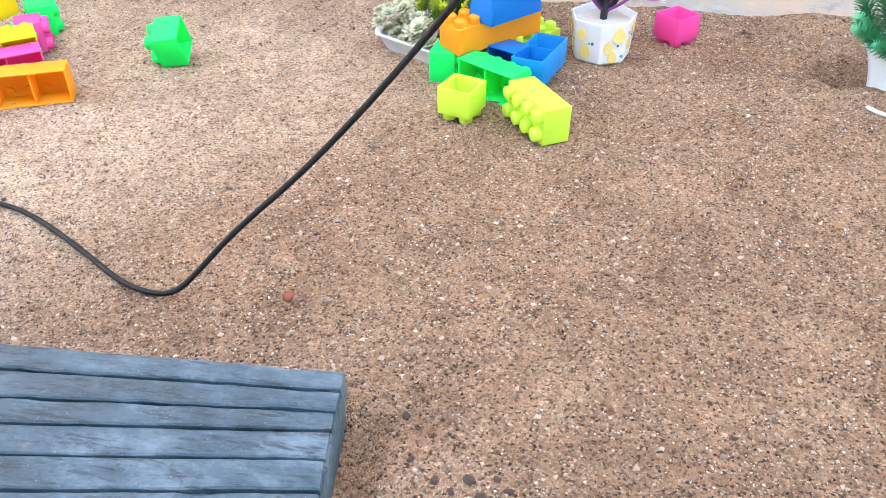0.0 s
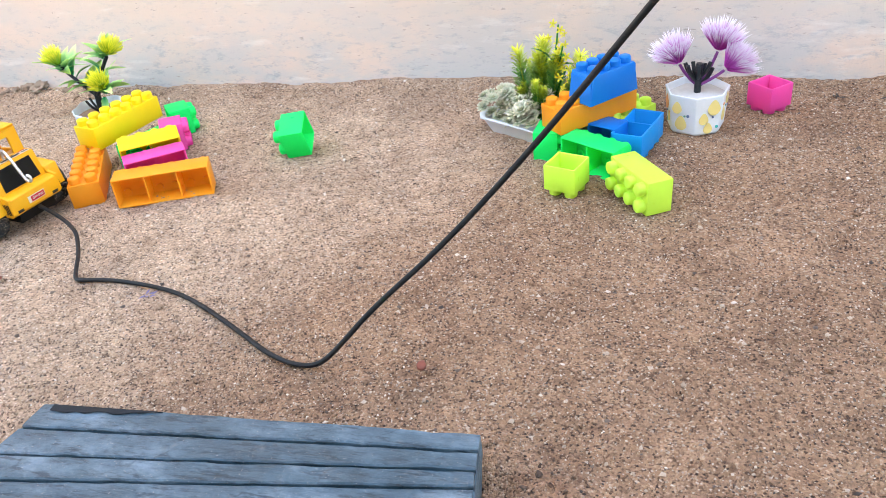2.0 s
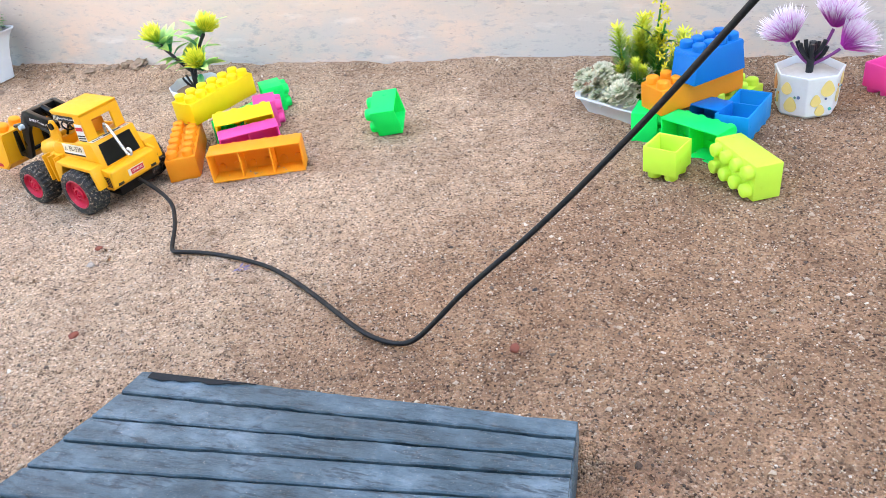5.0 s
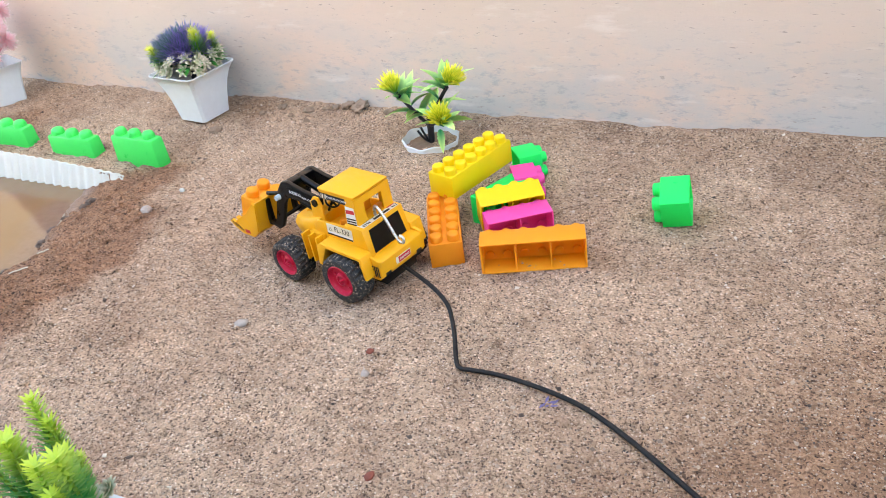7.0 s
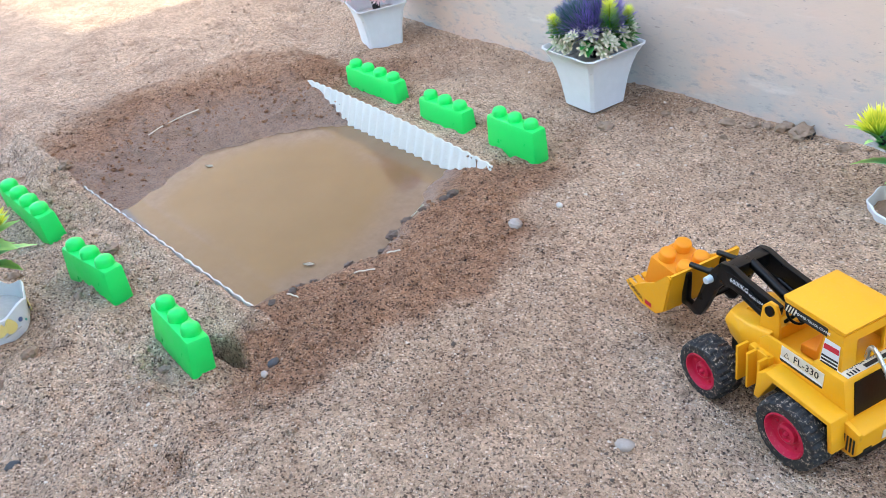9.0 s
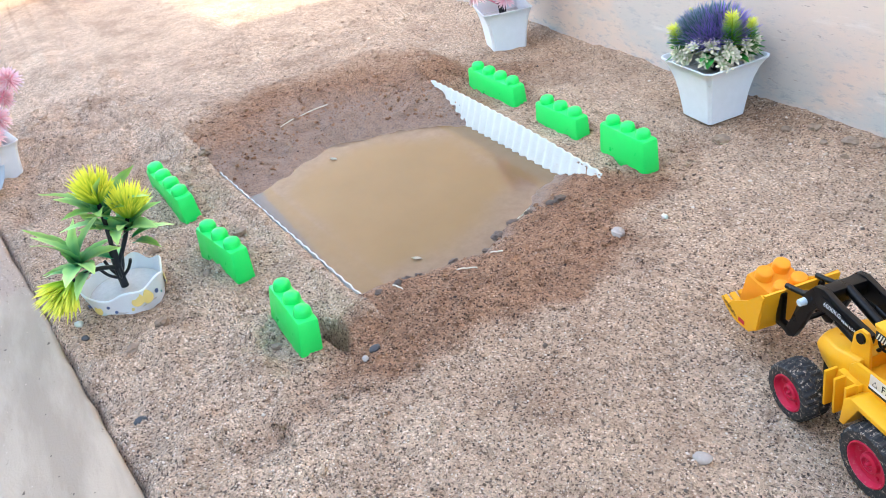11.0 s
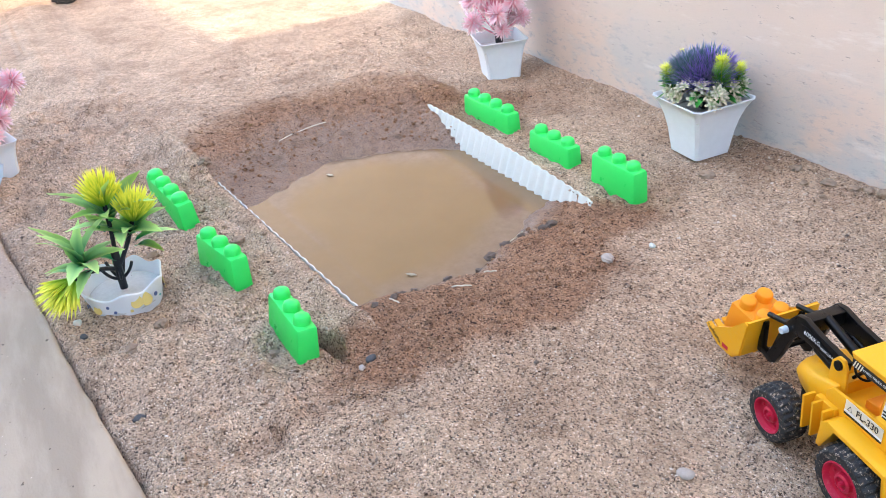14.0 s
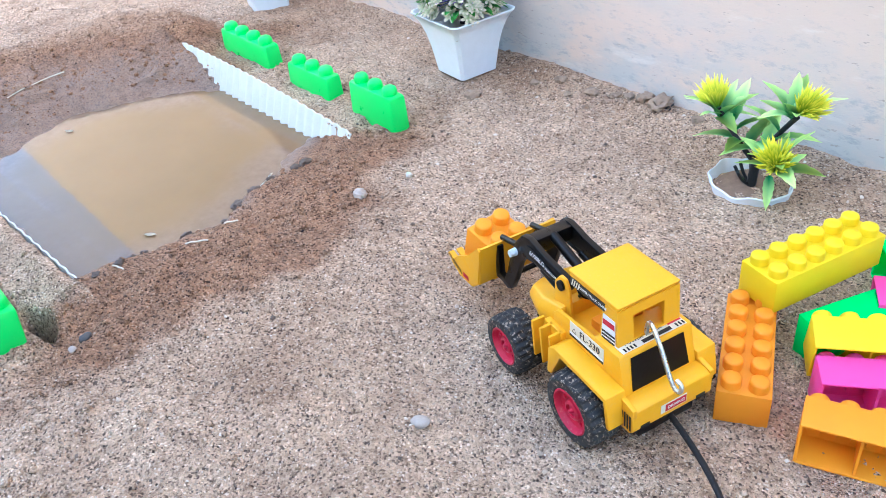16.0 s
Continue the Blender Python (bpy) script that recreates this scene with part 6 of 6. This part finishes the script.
        part("hydraulic_ram", bm, BLACK, t)
    bm = bmesh.new()
    add_box(bm, 0.056, 0.068, -0.018, 0.018, 0.093, 0.106)
    part("cross_beam", bm, BLACK, t, bev=0.001)
    bm = bmesh.new()
    add_tube(bm, (0.016, 0.0, 0.090), (0.058, 0.0, 0.103), 0.0042, 0.0042, 12)
    part("centre_ram", bm, BLACK, t)
    bm = bmesh.new()
    add_tube(bm, (0.100, -0.017, 0.047), (0.100, 0.017, 0.047), 0.0024, 0.0024, 10)
    part("cross_pin", bm, BLACK, t)
    # bucket, curled back so that its lip points up
    bm = bmesh.new()
    inner = [(0.166, 0.0455), (0.149, 0.0385), (0.131, 0.0385), (0.119, 0.0480), (0.111, 0.0880)]
    outer = [(0.108, 0.0885), (0.1155, 0.0460), (0.129, 0.0350), (0.150, 0.0350), (0.168, 0.0430)]
    add_prism(bm, inner + outer, -0.0385, 0.0385)
    bucket = part("bucket", bm, YELLOW, t, m=pose(0.002, 0, -0.008))
    for s in (-1, 1):
        bm = bmesh.new()
        add_prism(bm, [(0.165, 0.0445), (0.150, 0.0365), (0.130, 0.0365), (0.117, 0.0465), (0.1090, 0.0860), (0.113, 0.0875), (0.132, 0.0690), (0.152, 0.0570)], s * 0.0400, s * 0.0375)
        part("bucket_side", bm, YELLOW, bucket)
        bm = bmesh.new()
        add_box(bm, 0.1065, 0.1135, s * 0.0195 - 0.003, s * 0.0195 + 0.003, 0.050, 0.086)
        part("bucket_bracket", bm, BLACK, bucket, bev=0.001)
    for k in range(9):
        y = -0.0352 + k * 0.0088
        bm = bmesh.new()
        add_prism(bm, [(0.161, 0.0445), (0.163, 0.0400), (0.1740, 0.0470), (0.1732, 0.0485)], y - 0.0028, y + 0.0028)
        part("bucket_tooth", bm, YELLOW, bucket)
    side = lambda u, v: (u, 0.0403, v + (u - 0.146) * 0.42)
    stripes(bucket, side, 0.1655, 0.144, 0.0400, 0.0445, 9, 0.003, INK)
    plate(bucket, "bucket_sticker", [(0.1425, 0.0402, 0.0400), (0.1335, 0.0402, 0.0400), (0.1335, 0.0402, 0.0445), (0.1425, 0.0402, 0.0445)], STICKER_RED, 0.0003)
    # stickers on the cab and sides
    plate(t, "model_sticker", [(-0.010, 0.0336, 0.0655), (-0.050, 0.0336, 0.0655), (-0.050, 0.0336, 0.079), (-0.010, 0.0336, 0.079)], PAPER, 0.0003, "cream model sticker")
    plate(t, "sticker_band", [(-0.010, 0.0340, 0.0655), (-0.050, 0.0340, 0.0655), (-0.050, 0.0340, 0.0675), (-0.010, 0.0340, 0.0675)], INK, 0.0002)
    plate(t, "sticker_band", [(-0.010, 0.0340, 0.0676), (-0.050, 0.0340, 0.0676), (-0.050, 0.0340, 0.0695), (-0.010, 0.0340, 0.0695)], PRINT_WHITE, 0.0002)
    facing = lambda x, y, z: pose(x, y, z, 90, 0, 180)
    lettering("lettering", "FL-330", 0.0086, INK, t, facing(-0.034, 0.0342, 0.0738))
    bm = bmesh.new()
    v = [bm.verts.new(q) for q in ((-0.013, 0.0342, 0.0708), (-0.0185, 0.0342, 0.0708), (-0.01575, 0.0342, 0.0758), (-0.0138, 0.0342, 0.0713), (-0.0177, 0.0342, 0.0713), (-0.01575, 0.0342, 0.0748))]
    for q in ((0, 1, 4, 3), (1, 2, 5, 4), (2, 0, 3, 5)):
        bm.faces.new([v[i] for i in q])
    part("warning_triangle", bm, INK, t, smooth=0)
    plate(t, "roof_sticker", [(-0.0035, 0.0279, 0.1053), (-0.0430, 0.0279, 0.1053), (-0.0430, 0.0279, 0.1121), (-0.0035, 0.0279, 0.1121)], INK, 0.0003, "black sticker strip along the cab roof")
    stripes(t, lambda u, v: (u, 0.0284, v), -0.0045, -0.0145, 0.1057, 0.1117, 4, -0.002, PAPER)
    lettering("lettering", "POWER TRUCK CRANE", 0.0030, PRINT_WHITE, t, facing(-0.0296, 0.0284, 0.1087))
    plate(t, "pillar_sticker", [(-0.0400, 0.0282, 0.082), (-0.0560, 0.0282, 0.082), (-0.0550, 0.0282, 0.1040), (-0.0420, 0.0282, 0.1040)], PRINT_WHITE, 0.0003)
    plate(t, "pillar_band", [(-0.0420, 0.0286, 0.0955), (-0.0550, 0.0286, 0.0965), (-0.0545, 0.0286, 0.1010), (-0.0422, 0.0286, 0.1000)], STICKER_RED, 0.0002)
    for z in (0.0825, 0.0855, 0.0885):
        plate(t, "pillar_band", [(-0.0410, 0.0286, z), (-0.0555, 0.0286, z + 0.001), (-0.0555, 0.0286, z + 0.0026), (-0.0412, 0.0286, z + 0.0016)], INK, 0.0002)
    deck = 0.0834
    plate(t, "deck_sticker", [(-0.0655, 0.029, deck), (-0.0555, 0.029, deck), (-0.0555, -0.029, deck), (-0.0655, -0.029, deck)][::-1], PAPER, 0.0003)
    lettering("lettering", "POWER TRUCK", 0.0048, INK, t, pose(-0.0585, 0.006, deck + 0.0006, 0, 0, -90))
    plate(t, "sticker_panel", [(-0.0600, -0.016, deck + 0.0006), (-0.0600, -0.028, deck + 0.0006), (-0.0560, -0.028, deck + 0.0006), (-0.0560, -0.016, deck + 0.0006)], STICKER_RED, 0.0002)
    plate(t, "sticker_panel", [(-0.0648, 0.010, deck + 0.0006), (-0.0648, -0.016, deck + 0.0006), (-0.0615, -0.016, deck + 0.0006), (-0.0615, 0.010, deck + 0.0006)], INK, 0.0002)
    for u in (0.0265, 0.0235, 0.0205, 0.0175, -0.0205, -0.0235, -0.0265):
        plate(t, "sticker_bar", [(-0.0650, u, deck + 0.0006), (-0.0650, u - 0.0014, deck + 0.0006), (-0.0615, u - 0.0014, deck + 0.0006), (-0.0615, u, deck + 0.0006)], INK, 0.0002)
    lettering("lettering", "6000KG", 0.0060, PRINT_WHITE, t, facing(0.0470, 0.0238, 0.0965) @ pose(0, 0, 0, 0, 0, -3))
    lettering("lettering", "PEAK LOAD", 0.0034, PRINT_WHITE, t, facing(0.0270, 0.0238, 0.0935) @ pose(0, 0, 0, 0, 0, -3))
    # grille bars on the rear corner
    for s in (1, -1):
        for k in range(5):
            x = -0.074 - k * 0.0028
            plate(t, "grille_bar", [(x, s * 0.0378, 0.033), (x - 0.0014, s * 0.0378, 0.033), (x - 0.0008, s * 0.0378, 0.046), (x + 0.0006, s * 0.0378, 0.046)][:: s], INK, 0.0003)
    # towing hook
    hook = wire("tow_hook", [(-0.058, 0.002, 0.083), (-0.058, 0.002, 0.094), (-0.064, 0.003, 0.097), (-0.078, 0.006, 0.086), (-0.090, 0.008, 0.070), (-0.096, 0.008, 0.063), (-0.101, 0.007, 0.064), (-0.100, 0.006, 0.070), (-0.095, 0.006, 0.070)], 0.0018, ZINC, t)
    tagged(hook, "bent zinc wire tow hook")
    for o in t.children:
        if not o.name.startswith("wheel") and not o.name.startswith("axle") and not o.name.startswith("bucket"):
            o.matrix_basis = Matrix.Diagonal((1, 1, 1.055, 1)) @ o.matrix_basis
    return t


build_loader()
loader_pose = pose(-0.2695, -0.0710, 0.0, 0, 0, 168)
block(2, 2, B_AMBER, loader_pose @ pose(0.1425, 0.006, 0.0400, 0, -14, 10) @ Matrix.Scale(1.06, 4), "small amber toy block riding in the loader's bucket", "")


def build_cable():
    back = loader_pose @ Vector((-0.086, 0.0, 0.028))
    pts = [tuple(back), (-0.120, -0.115, 0.022), (-0.092, -0.154, 0.008), (-0.074, -0.190, 0.004), (-0.065, -0.203, 0.003), (-0.050, -0.201, 0.0035), (-0.019, -0.199, 0.0035), (0.028, -0.205, 0.0035), (0.068, -0.215, 0.0035), (0.113, -0.238, 0.0035), (0.168, -0.273, 0.0035), (0.208, -0.300, 0.0035), (0.239, -0.311, 0.0035), (0.262, -0.311, 0.006), (0.285, -0.307, 0.029), (0.315, -0.297, 0.062), (0.380, -0.281, 0.119), (0.461, -0.280, 0.212), (0.522, -0.305, 0.297), (0.552, -0.326, 0.341), (0.62, -0.42, 0.40), (0.74, -0.66, 0.42), (0.86, -0.95, 0.34), (0.90, -1.20, 0.12), (0.88, -1.30, 0.0105), (0.80, -1.42, 0.0095)]
    ob = wire("control_cable", pts, 0.0024, CABLE, None, 8)
    tagged(ob, "thin black control cable rising from the sand behind the toy loader", "cable")


build_cable()


# ---- stones, scraps and litter ----
def stone(name, x, y, size, mat, label, category, seed, flat=0.6, rough=0.12):
    bm = bmesh.new()
    bmesh.ops.create_icosphere(bm, subdivisions=3 if rough > 0.2 else 2, radius=1)
    rng = random.Random(seed)
    off = Vector((rng.uniform(0, 50), rng.uniform(0, 50), rng.uniform(0, 50)))
    for v in bm.verts:
        k = 1 + 0.35 * noise.noise(v.co * 1.1 + off) + rough * noise.noise(v.co * 3 + off) + (rough - 0.12) * 0.8 * noise.noise(v.co * 7 + off)
        v.co = Vector((v.co.x * k * size, v.co.y * k * size * rng.uniform(0.78, 0.8), v.co.z * k * size * flat))
    solo(name, bm, mat, pose(x, y, height_at(x, y) + size * flat * 0.45, 0, 0, seed * 37 % 360), label, category, smooth=60)


RED_STONE = make_stone("red_stone", (0.16, 0.035, 0.02), (0.30, 0.09, 0.055))
GREY_STONE = make_stone("grey_stone", (0.27, 0.225, 0.19), (0.50, 0.43, 0.37))
DARK_STONE = make_stone("dark_stone", (0.035, 0.034, 0.036), (0.095, 0.09, 0.09), 0.75)
PALE_STONE = make_stone("pale_quartz", (0.55, 0.50, 0.44), (0.72, 0.68, 0.62), 0.35, 0.2)
QUARTZ = make_stone("dull_quartz", (0.26, 0.21, 0.175), (0.46, 0.385, 0.33), 0.5, 0.0)
CLOD = make_stone("clod_earth", (0.15, 0.098, 0.066), (0.38, 0.268, 0.185), 0.95)
stone("pebble", -0.166, -0.205, 0.0048, RED_STONE, "small reddish pebble on the sand", "pebble", 1)
stone("pebble", -0.078, -0.352, 0.0052, RED_STONE, "small reddish pebble on the sand", "pebble", 2)
stone("pebble", 0.352, -0.300, 0.0058, RED_STONE, "small reddish brown pebble near the board", "pebble", 3)
stone("pebble", -0.648, -0.035, 0.0095, QUARTZ, "pale translucent quartz pebble", "pebble", 24, 0.55, 0.35)
stone("pebble", -0.643, 0.033, 0.0048, PALE_STONE, "tiny pale quartz pebble", "pebble", 5, 0.75)
stone("pebble", -0.336, -0.207, 0.0085, GREY_STONE, "pale grey flat pebble in the sand", "pebble", 6, 0.5)
stone("pebble", -0.712, -0.604, 0.0075, DARK_STONE, "dark grey pebble in the sand", "pebble", 7)
stone("pebble", -0.655, -0.362, 0.0065, DARK_STONE, "bluish grey pebble at the pond rim", "pebble", 8)
stone("pebble", -0.642, -0.378, 0.0050, GREY_STONE, "small grey pebble at the pond rim", "pebble", 9)
stone("pebble", -0.935, -0.632, 0.0068, PALE_STONE, "small pale shell-like pebble by the pot", "pebble", 10)
stone("pebble", -0.905, -0.630, 0.0055, DARK_STONE, "small dark pebble by the pot", "pebble", 11)
stone("pebble", -0.236, 0.205, 0.0035, PALE_STONE, "tiny white pebble beside the ring pot", "pebble", 12)
stone("pebble", -0.355, -0.082, 0.0050, DARK_STONE, "small dark pebble on the sand", "pebble", 13)
stone("pebble", -0.155, -0.235, 0.0055, GREY_STONE, "small grey pebble on the sand", "pebble", 14)
for k, (x, y, s) in enumerate(((-0.545, 0.350, 0.011), (-0.520, 0.352, 0.016), (-0.565, 0.345, 0.009), (-0.62, 0.335, 0.010), (-0.75, 0.235, 0.012), (-0.585, 0.342, 0.008), (-0.68, 0.34, 0.009), (-0.645, 0.315, 0.006), (-0.60, 0.300, 0.006), (-0.71, 0.318, 0.007), (-0.46, 0.345, 0.008), (-1.05, -0.515, 0.010), (-0.86, -0.545, 0.010), (-0.84, -0.585, 0.009), (-0.78, -0.40, 0.008), (-0.82, -0.40, 0.007), (-1.02, -0.40, 0.010), (-0.93, -0.47, 0.008), (-1.30, -0.37, 0.014), (-0.745, -0.445, 0.006))):
    stone("clod", x, y, s, CLOD, "crumbling clod of damp brown earth", "clod", 60 + k, 0.5, 0.5)


def straw(x, y, yaw, length, z=0.002, bend=0.1):
    pts = [(length * (s - 0.5), bend * length * math.sin(3 * s), 0.0012 * math.sin(9 * s)) for s in (0, 0.25, 0.5, 0.75, 1)]
    ob = wire("straw", pts, 0.0009, STRAW, None, 3)
    dx, dy = 0.5 * length * math.cos(radians(yaw)), 0.5 * length * math.sin(radians(yaw))
    a, b = height_at(x - dx, y - dy), height_at(x + dx, y + dy)
    ob.matrix_basis = pose(x, y, max(height_at(x, y), (a + b) / 2) + z, 0, -math.degrees(math.atan2(b - a, length)), yaw)
    tagged(ob, "dry pale straw stalk lying on the bank", "straw", "straws by the pond")


STRAW = make_stone("dry_straw", (0.55, 0.48, 0.36), (0.72, 0.66, 0.54), 0.7)
for x, y, yaw, n in ((-1.330, -0.178, 98, 0.100), (-0.705, -0.214, 62, 0.024), (-0.714, -0.167, 50, 0.016), (-0.728, -0.295, 20, 0.016), (-0.780, -0.087, 45, 0.034)):
    straw(x, y, yaw, n)


def floating_leaf(x, y, yaw):
    bm = bmesh.new()
    n = 6
    rows = []
    for i in range(n + 1):
        s = i / n
        h = 0.003 * math.sin(math.pi * s) + 0.0002
        rows.append([bm.verts.new((0.016 * (s - 0.5), k * h, 0.0008 + 0.0008 * abs(k))) for k in (-1, 0, 1)])
    for a, b in zip(rows, rows[1:]):
        for k in range(2):
            bm.faces.new((a[k], b[k], b[k + 1], a[k + 1]))
    bmesh.ops.solidify(bm, geom=bm.faces[:], thickness=0.0004)
    solo("fallen_leaf", bm, STRAW, pose(x, y, WATER_Z + 0.0025, 0, 0, yaw), "tiny dry leaf floating on the pond", "leaf")


floating_leaf(-1.194, -0.188, 30)
floating_leaf(-0.821, -0.227, 40)


def petal_scrap(x, y, mat, label, seed):
    """A torn scrap of small pointed petals."""
    bm = bmesh.new()
    rng = random.Random(seed)
    for k in range(7):
        a, r = rng.uniform(0, 6.28), rng.uniform(0.006, 0.012)
        c = Vector((rng.uniform(-0.006, 0.006), rng.uniform(-0.004, 0.004), 0.001))
        d = Vector((math.cos(a), math.sin(a), rng.uniform(0.0, 0.35))) * r
        s = Vector((-math.sin(a), math.cos(a), 0)) * r * 0.16
        v = [bm.verts.new(q) for q in (c, c + d * 0.5 + s, c + d, c + d * 0.5 - s)]
        bm.faces.new(v)
    bmesh.ops.solidify(bm, geom=bm.faces[:], thickness=0.0005)
    solo("petal_scrap", bm, mat, pose(x, y, height_at(x, y) + 0.002), label, "petal")


VIOLET_SCRAP = make_stone("violet_scrap", (0.10, 0.09, 0.26), (0.34, 0.28, 0.50), 0.5)
DARK_SCRAP = make_stone("dark_scrap", (0.015, 0.012, 0.012), (0.05, 0.04, 0.035), 0.6)
petal_scrap(0.034, -0.222, VIOLET_SCRAP, "torn violet petals lying on the sand", 3)
petal_scrap(0.773, 0.295, DARK_SCRAP, "dark dry leaf scrap on the sand", 4)
petal_scrap(0.828, 0.292, DARK_SCRAP, "dark dry leaf scrap on the sand", 5)
petal_scrap(-0.508, 0.352, DARK_SCRAP, "dark dry leaf scrap at the wall's foot", 6)


def build_packet():
    bm = bmesh.new()
    n = 8
    rows = []
    for i in range(n + 1):
        s = i / n
        rows.append([bm.verts.new((0.055 * (s - 0.5), 0.040 * (k - 0.5), 0.006 * math.sin(3.0 * s + 2 * k) + 0.004 * math.cos(7 * k))) for k in (0, 0.33, 0.66, 1)])
    for a, b in zip(rows, rows[1:]):
        for k in range(3):
            bm.faces.new((a[k], b[k], b[k + 1], a[k + 1]))
    bmesh.ops.solidify(bm, geom=bm.faces[:], thickness=0.0012)
    p = thing("packet", pose(-1.462, -0.708, 0.024, 38, -18, 40) @ Matrix.Scale(1.6, 4), "crumpled white and blue plastic packet against the pot", "packet")
    part("wrapper", bm, plastic("wrapper_white", (0.62, 0.68, 0.72), 0.3, 0.05), p)
    bm = bmesh.new()
    add_box(bm, -0.014, 0.014, -0.010, 0.010, 0.0078, 0.0090)
    part("printed_panel", bm, plastic("wrapper_blue", (0.03, 0.25, 0.50), 0.3, 0.0), p)


build_packet()


def build_far_toy():
    """A child's ride-on toy standing across the yard; its low parts come into view."""
    t = thing("ride_on_toy", pose(-3.03, -0.365, 0, 0, 0, 204.5), "ride-on toy with chunky black tyres and white rims", "ride-on toy")
    for wx, wy, r in ((0.0, 0.0, 0.058), (0.76, 0.0, 0.058), (0.76, 0.34, 0.058)):
        w = new("wheel")
        w.parent = t
        w.matrix_basis = pose(wx, wy, r, 0, 0, 38 if wx == 0 else 0)
        bm = bmesh.new()
        add_lathe(bm, [(0.68 * r, -0.019), (0.88 * r, -0.019), (r, -0.012), (r, 0.012), (0.88 * r, 0.019), (0.68 * r, 0.019)], 30, "Y", False)
        for i in range(22):
            a = 2 * math.pi * i / 22
            add_tube(bm, (r * 0.99 * math.cos(a), -0.016, r * 0.99 * math.sin(a)), (r * 0.99 * math.cos(a), 0.016, r * 0.99 * math.sin(a)), 0.004, 0.004, 6)
        part("tyre", bm, RUBBER, w)
        bm = bmesh.new()
        add_lathe(bm, [(0.69 * r, -0.0165), (0.60 * r, -0.013), (0.25 * r, -0.015), (0.0, -0.017)], 30, "Y")
        add_lathe(bm, [(0.69 * r, 0.0165), (0.60 * r, 0.013), (0.25 * r, 0.015), (0.0, 0.017)], 30, "Y")
        part("rim", bm, WHITE, w)
    for s in (-1, 1):
        bm = bmesh.new()
        add_tube(bm, (0, s * 0.026, 0.058), (0.05, s * 0.026, 0.30), 0.006, 0.006, 10)
        part("fork", bm, BLACK, t)
    bm = bmesh.new()
    add_tube(bm, (0.76, -0.03, 0.058), (0.76, 0.37, 0.058), 0.007, 0.007, 10)
    part("axle", bm, BLACK, t)
    bm = bmesh.new()
    add_prism(bm, [(0.02, 0.28), (0.30, 0.20), (0.85, 0.20), (0.88, 0.26), (0.35, 0.27), (0.10, 0.36)], -0.05, 0.22)
    part("body", bm, YELLOW, t, bev=0.01)


build_far_toy()
CHIP = make_stone("white_chip", (0.62, 0.60, 0.57), (0.78, 0.76, 0.73), 0.5)
chip = wire("chip", [(-0.012, 0.004, 0), (-0.004, -0.001, 0.001), (0.004, -0.003, 0.001), (0.012, -0.001, 0)], 0.0022, CHIP, None, 4)
chip.matrix_basis = pose(0.889, 0.097, height_at(0.889, 0.097) + 0.001, 0, 0, -35)
tagged(chip, "curved white shell-like chip lying on the sand", "chip")
DARK_CLOD = make_stone("dark_clod", (0.03, 0.018, 0.013), (0.12, 0.075, 0.05), 0.95)
for k, (x, y, s) in enumerate(((0.496, -0.456, 0.003), (0.517, -0.451, 0.004), (0.542, -0.456, 0.0028), (0.525, -0.462, 0.003), (0.478, -0.440, 0.0026), (0.468, -0.405, 0.003), (0.507, -0.462, 0.0024), (0.534, -0.448, 0.0024))):
    stone("clod", x, y, s, DARK_CLOD, "dark damp clod of earth on the sand", "clod", 90 + k, 0.5, 0.5)
MUD = make_stone("wet_mud", (0.050, 0.034, 0.025), (0.14, 0.098, 0.074), 0.8)
rng = random.Random(17)
for k in range(16):
    f = (k + rng.random()) / 16
    x, y = -0.792 + 0.035 * f + rng.uniform(0.0, 0.022), -0.02 - 0.30 * f
    stone("clod", x, y, rng.uniform(0.004, 0.009), MUD, "dark wet lump of mud at the water's edge", "clod", 120 + k, 0.45, 0.5)
